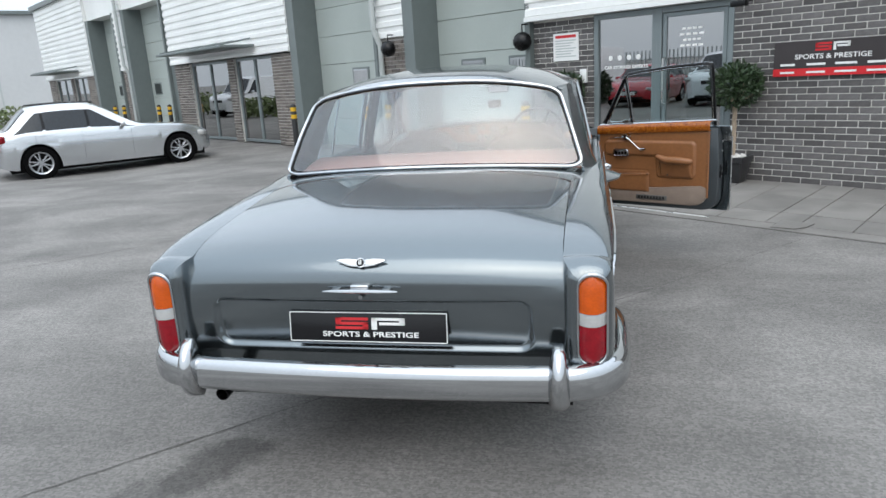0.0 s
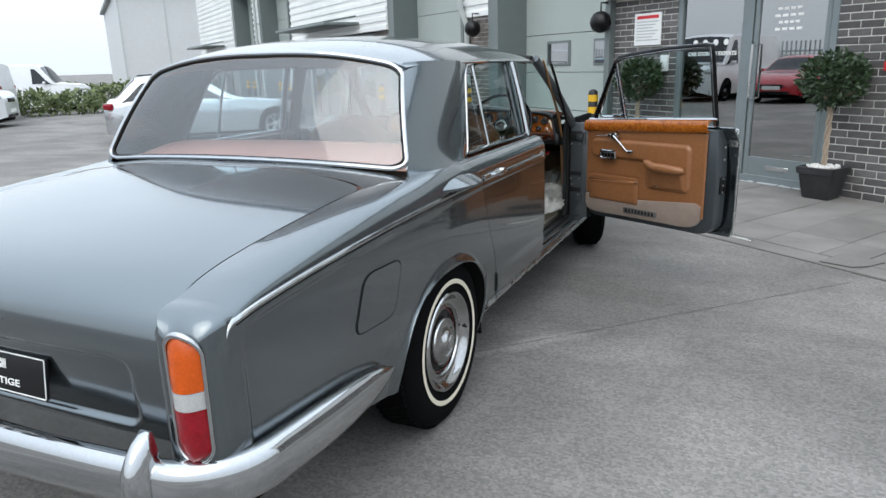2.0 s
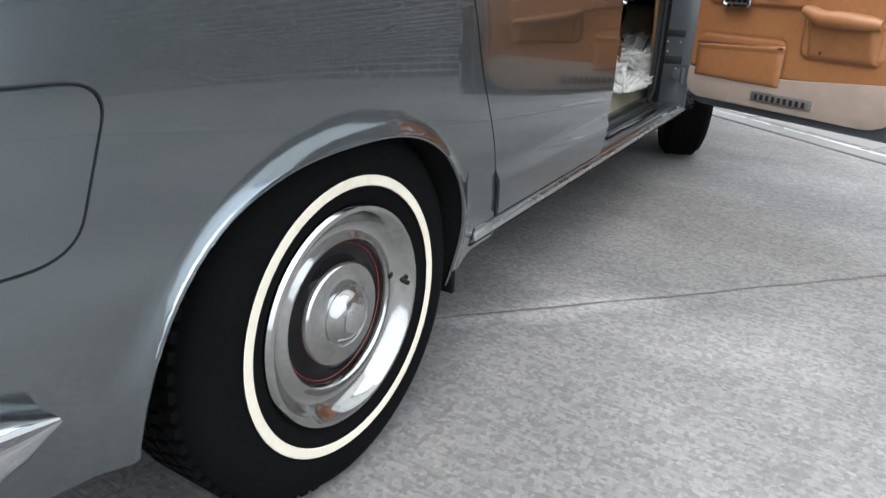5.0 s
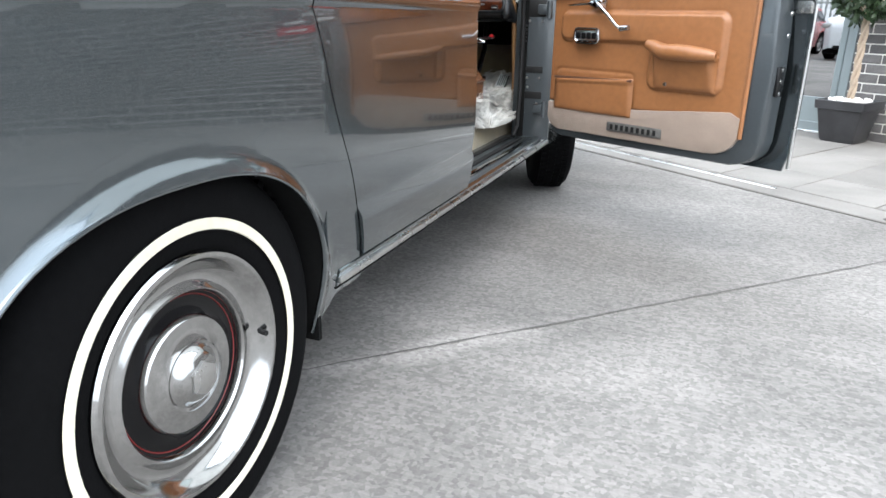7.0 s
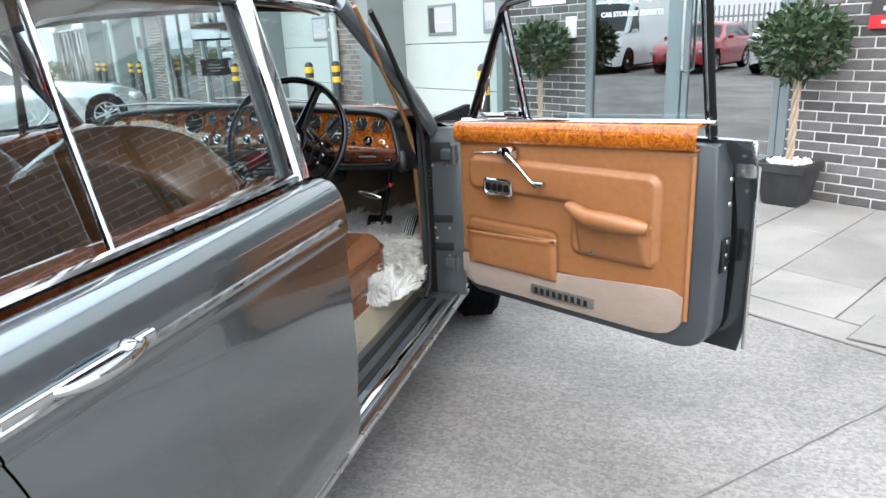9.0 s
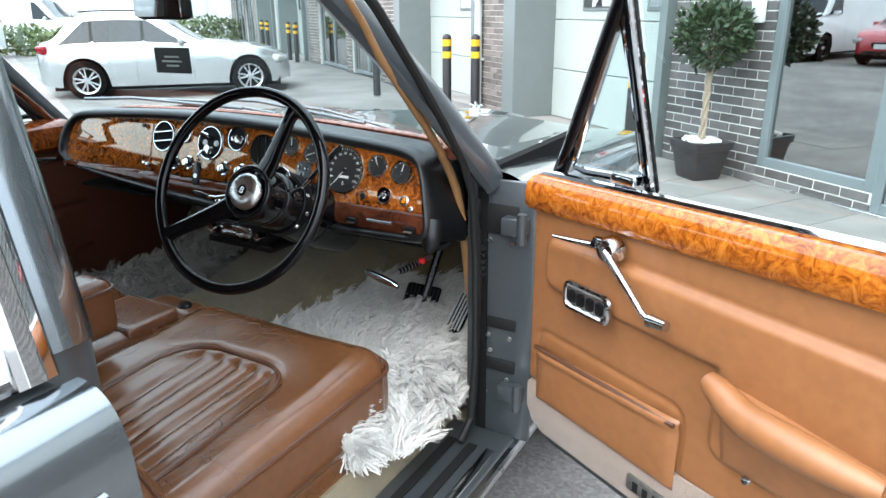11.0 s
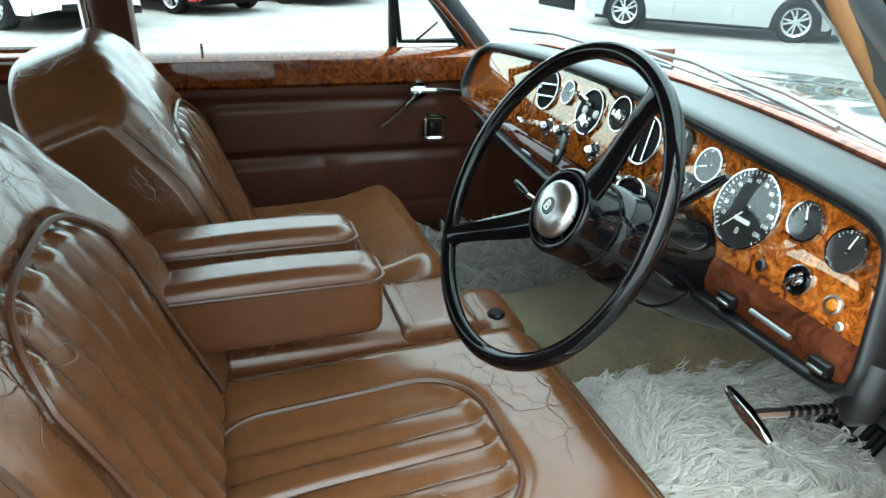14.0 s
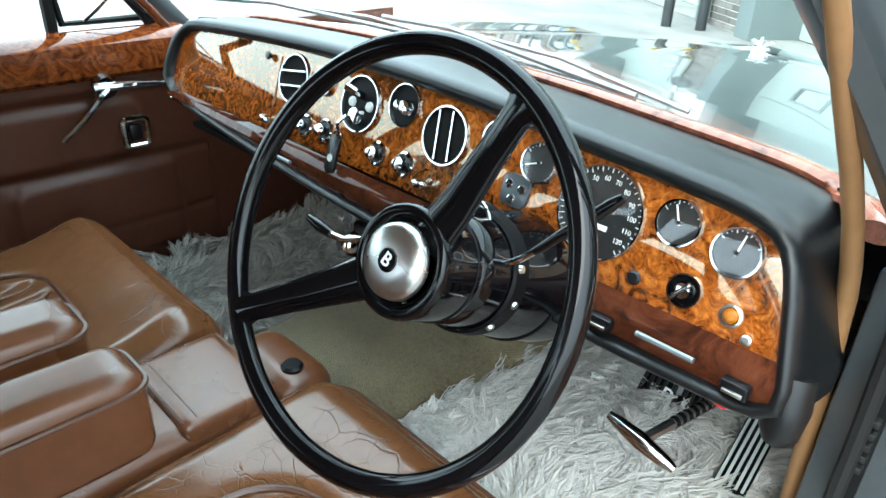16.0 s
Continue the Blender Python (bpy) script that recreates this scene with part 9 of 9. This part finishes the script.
        for y in (ws0 - 1.05, ws0 - 1.95):
            if y > rr0 + 0.3:
                x, _, z = S(y, 0.86)
                part("door_handle", tube([(sx * (x + 0.012), y - 0.08, z), (sx * (x + 0.025), y, z), (sx * (x + 0.012), y + 0.08, z)], 0.011, 6), paint, body)
        # thin shut lines of the doors
        for y in (ws0 - 0.25, ws0 - 1.20, ws0 - 2.05):
            if y > rr0 + 0.1:
                part("shut_line", tube([(sx * (S(y, v)[0] + 0.0005), y, S(y, v)[2]) for v in lin(0.12, 1.0, 8)], 0.0028, 4), M_SEAL, body)
    part("front_grille", box(-0.34, 0.34, L / 2 - 0.06, L / 2 + 0.012, nose - 0.22, nose - 0.10, 0.02), M_BLACK, body)
    part("lower_intake", box(-0.52, 0.52, L / 2 - 0.10, L / 2 + 0.006, 0.27, 0.37, 0.02), M_BLACK, body)
    part("blank_plate", box(-0.26, 0.26, L / 2 + 0.008, L / 2 + 0.016, 0.41, 0.52), M_WHITE, body, smooth=False)
    part("blank_plate", box(-0.26, 0.26, -L / 2 - 0.016, -L / 2 - 0.004, 0.60, 0.71), M_YELLOW, body, smooth=False)
    return v0


def heading(x, y, dx, dy):
    return pose(x, y, 0, 0, 0, math.degrees(math.atan2(-dx, dy)))


# silver estate that faces the units
est = parked("estate_car", "silver estate car with ten-spoke alloy wheels", pose(0, 0, -0.105) @ heading(-9.75, 10.08, 0.689, 0.725), M_SILVER, 4.24, 1.80, 1.47, 2.76, 0.33, 0.90, 0.66, -0.16, -1.42, -1.93, 0.70, 0.98,
             ((0.03, 0.26), (0.28, 0.60), (0.62, 1.0)))
for sx in (1, -1):
    bm = tube([(sx * 0.56, y, 1.468 + 0.02 * math.sin(math.pi * (y + 1.4) / 1.2)) for y in lin(-1.40, -0.20, 10)], 0.014, 6)
    part("roof_rail", bm, M_BLACK, est)
HD = (0.76, 0.65)
ROW = Vector((-0.65, 0.76, 0))
P0 = Vector((-10.2, -0.46, 0)) - Vector((*HD, 0)) * 1.36
parked("suv", "white sport utility vehicle with a dark grille", heading(P0.x, P0.y, *HD), M_WHITECAR, 4.44, 1.85, 1.64, 2.64, 0.36, 1.02, 1.15, 0.50, -1.85, -2.10, 0.90, 1.10, ((0.02, 0.24), (0.28, 0.58), (0.62, 1.0)), 10, group="vehicles parked in a row")
p = P0 + ROW * 2.75
parked("hatchback", "red hatchback parked beside the white utility vehicle", heading(p.x, p.y, *HD), M_REDCAR, 4.0, 1.74, 1.36, 2.50, 0.30, 0.86, 0.85, 0.20, -1.55, -1.95, 0.66, 0.92, ((0.02, 0.30), (0.34, 1.0)), 8, group="vehicles parked in a row")
p = P0 + ROW * 5.5 + Vector((*HD, 0)) * -0.4
parked("van", "white panel van parked in the row", heading(p.x, p.y, *HD), M_WHITECAR, 5.2, 1.95, 2.10, 3.1, 0.34, 1.12, 1.75, 1.15, -2.50, -2.58, 1.0, 1.3, ((0.80, 1.0),), 0, 0.10, group="vehicles parked in a row")
p = P0 + ROW * 8.2
parked("saloon", "dark blue car parked in the row", heading(p.x, p.y, *HD), M_DARKCAR, 4.35, 1.78, 1.44, 2.62, 0.31, 0.91, 0.95, 0.25, -1.45, -1.95, 0.70, 1.0, ((0.02, 0.26), (0.30, 0.60), (0.64, 1.0)), 10, group="vehicles parked in a row")
p = P0 + ROW * 10.8
parked("hatchback", "pale blue hatchback parked in the row", heading(p.x, p.y, *HD), M_BLUECAR, 4.1, 1.74, 1.46, 2.54, 0.30, 0.92, 0.90, 0.25, -1.55, -1.92, 0.72, 1.0, ((0.02, 0.30), (0.34, 0.62), (0.66, 1.0)), 10, group="vehicles parked in a row")
for k, (d, off) in enumerate(((14.0, 0.5), (16.8, -0.3), (22.5, 1.0))):
    p = P0 + ROW * d + Vector((*HD, 0)) * off
    s = 1 if k != 1 else -1
    parked("van", "small white van parked in the row", heading(p.x, p.y, HD[0] * s, HD[1] * s), M_WHITECAR, 4.6, 1.85, 1.85, 2.9, 0.32, 1.05, 1.35, 0.75, -2.20, -2.28, 0.92, 1.2, ((0.78, 1.0),), 8, 0.12, group="vehicles parked in a row")

# ---------------------------------------------------------------- distance
far = empty("warehouse", pose(-36, 31, 0, 0, 0, 52), "pale grey panelled warehouse beyond the units", "building")
part("wall", box(0, 34, 0, 20, 0, 6.4), M_FARWALL, far, smooth=False)
for k in range(12):
    part("panel_joint", box(2.8 * k, 2.8 * k + 0.10, -0.03, 0.0, 0, 6.4), M_PIPE, far, smooth=False)
part("roof", box(-0.3, 34.3, -0.3, 20.3, 6.4, 6.6), M_JAMB, far, smooth=False)


def foliage(name, label, x, y, lx, ly, h, count, seed, rot=0, z0=0.0, mat=M_HEDGE):
    """A clump of many small leaf cards in an uneven mass."""
    rnd = random.Random(seed)
    verts, faces = [], []
    for k in range(count):
        u, v, w = rnd.uniform(-1, 1), rnd.uniform(-1, 1), rnd.random() ** 0.7
        hh = h * (0.75 + 0.35 * noise.noise(Vector((u * 4, v * 2, seed))))
        p = Vector((u * lx, v * ly * (1 - 0.3 * w), z0 + w * hh))
        a = Vector((rnd.gauss(0, 1), rnd.gauss(0, 1), rnd.gauss(0, 1))).normalized()
        b = a.orthogonal().normalized()
        s = rnd.uniform(0.05, 0.14)
        i = len(verts)
        verts += [p + a * s, p + b * s * 0.5, p - a * s, p - b * s * 0.5]
        faces.append((i, i + 1, i + 2, i + 3))
    me = bpy.data.meshes.new(name)
    me.from_pydata(verts, [], faces)
    me.materials.append(mat)
    o = new(name, me)
    o.matrix_basis = pose(x, y, 0, 0, 0, rot)
    return tagged(o, label, "hedge", kind="stuff")


foliage("hedge", "low olive green hedge at the yard's edge", -27, 21, 6.5, 1.0, 1.3, 5000, 1, 45)
foliage("hedge", "low olive green hedge at the yard's edge", -24, 12, 5.5, 0.9, 1.1, 4000, 2, 52)
# palisade fence behind the row
fen = empty("palisade_fence", pose(P0.x - HD[0] * 3.6, P0.y - HD[1] * 3.6, 0, 0, 0, math.degrees(math.atan2(ROW.y, ROW.x))), "grey steel palisade fence behind the parked row", "fence")
pale = None
for k in range(150):
    o = part("pale", box(-0.03, 0.03, -0.008, 0.008, 0.05, 1.85), M_PIPE, fen, smooth=False) if pale is None else None
    if pale is None:
        pale = o
        o.location = (-6 + 0.16 * k, 0, 0)
    else:
        o = new("pale", pale.data)
        o.parent = fen
        o.location = (-6 + 0.16 * k, 0, 0)
for z in (0.45, 1.5):
    part("rail", box(-6.2, 18.2, 0.01, 0.06, z - 0.03, z + 0.03), M_PIPE, fen, smooth=False)

# ---------------------------------------------------------------- brickwork, laid last
for k, (x, z, L) in enumerate(BRICKS[:300]):
    o = new("brick", brick_mesh(L))
    o.parent = wall
    o.location = (x, ((k * 37) % 11 - 5) * 0.0004, z)


def brick_sheet(name, bricks, y0=-0.004, mat=M_BRICK):
    verts, faces = [], []
    for x, z, L in bricks:
        i = len(verts)
        b = 0.004
        verts += [(x, 0.02, z), (x + L, 0.02, z), (x + L, 0.02, z + 0.065), (x, 0.02, z + 0.065),
                  (x, y0 + b, z), (x + L, y0 + b, z), (x + L, y0 + b, z + 0.065), (x, y0 + b, z + 0.065),
                  (x + b, y0, z + b), (x + L - b, y0, z + b), (x + L - b, y0, z + 0.065 - b), (x + b, y0, z + 0.065 - b)]
        for a in (0, 4):
            for q in range(4):
                faces.append((i + a + q, i + a + (q + 1) % 4, i + a + 4 + (q + 1) % 4, i + a + 4 + q))
        faces.append((i + 8, i + 9, i + 10, i + 11))
    me = bpy.data.meshes.new(name)
    me.from_pydata(verts, [], faces)
    me.materials.append(mat)
    o = new(name, me)
    o.parent = wall
    o["kind"] = "stuff"
    return o


def island_variant(src, name):
    m = src.copy()
    m.name = name
    n, l = m.node_tree.nodes, m.node_tree.links
    oi = next((k for k in n if k.type == "OBJECT_INFO"), None)
    if oi:
        g = n.new("ShaderNodeNewGeometry")
        for lk in list(oi.outputs["Random"].links):
            l.new(g.outputs["Random Per Island"], lk.to_socket)
        n.remove(oi)
    return m


M_BRICK2 = island_variant(M_BRICK, "blue_grey_brick_course")
M_BRICK3 = island_variant(material("buff_grey_brick", (0.155, 0.135, 0.12), 0.78, vary=0.3, scale=11, fine=120, bump=0.4, bump_scale=90, piece=0.38), "buff_grey_brick_course")
brick_sheet("brick_courses", BRICKS[300:], mat=M_BRICK2)
brick_sheet("brick_courses", SHOPBRICKS, -0.010, M_BRICK3)
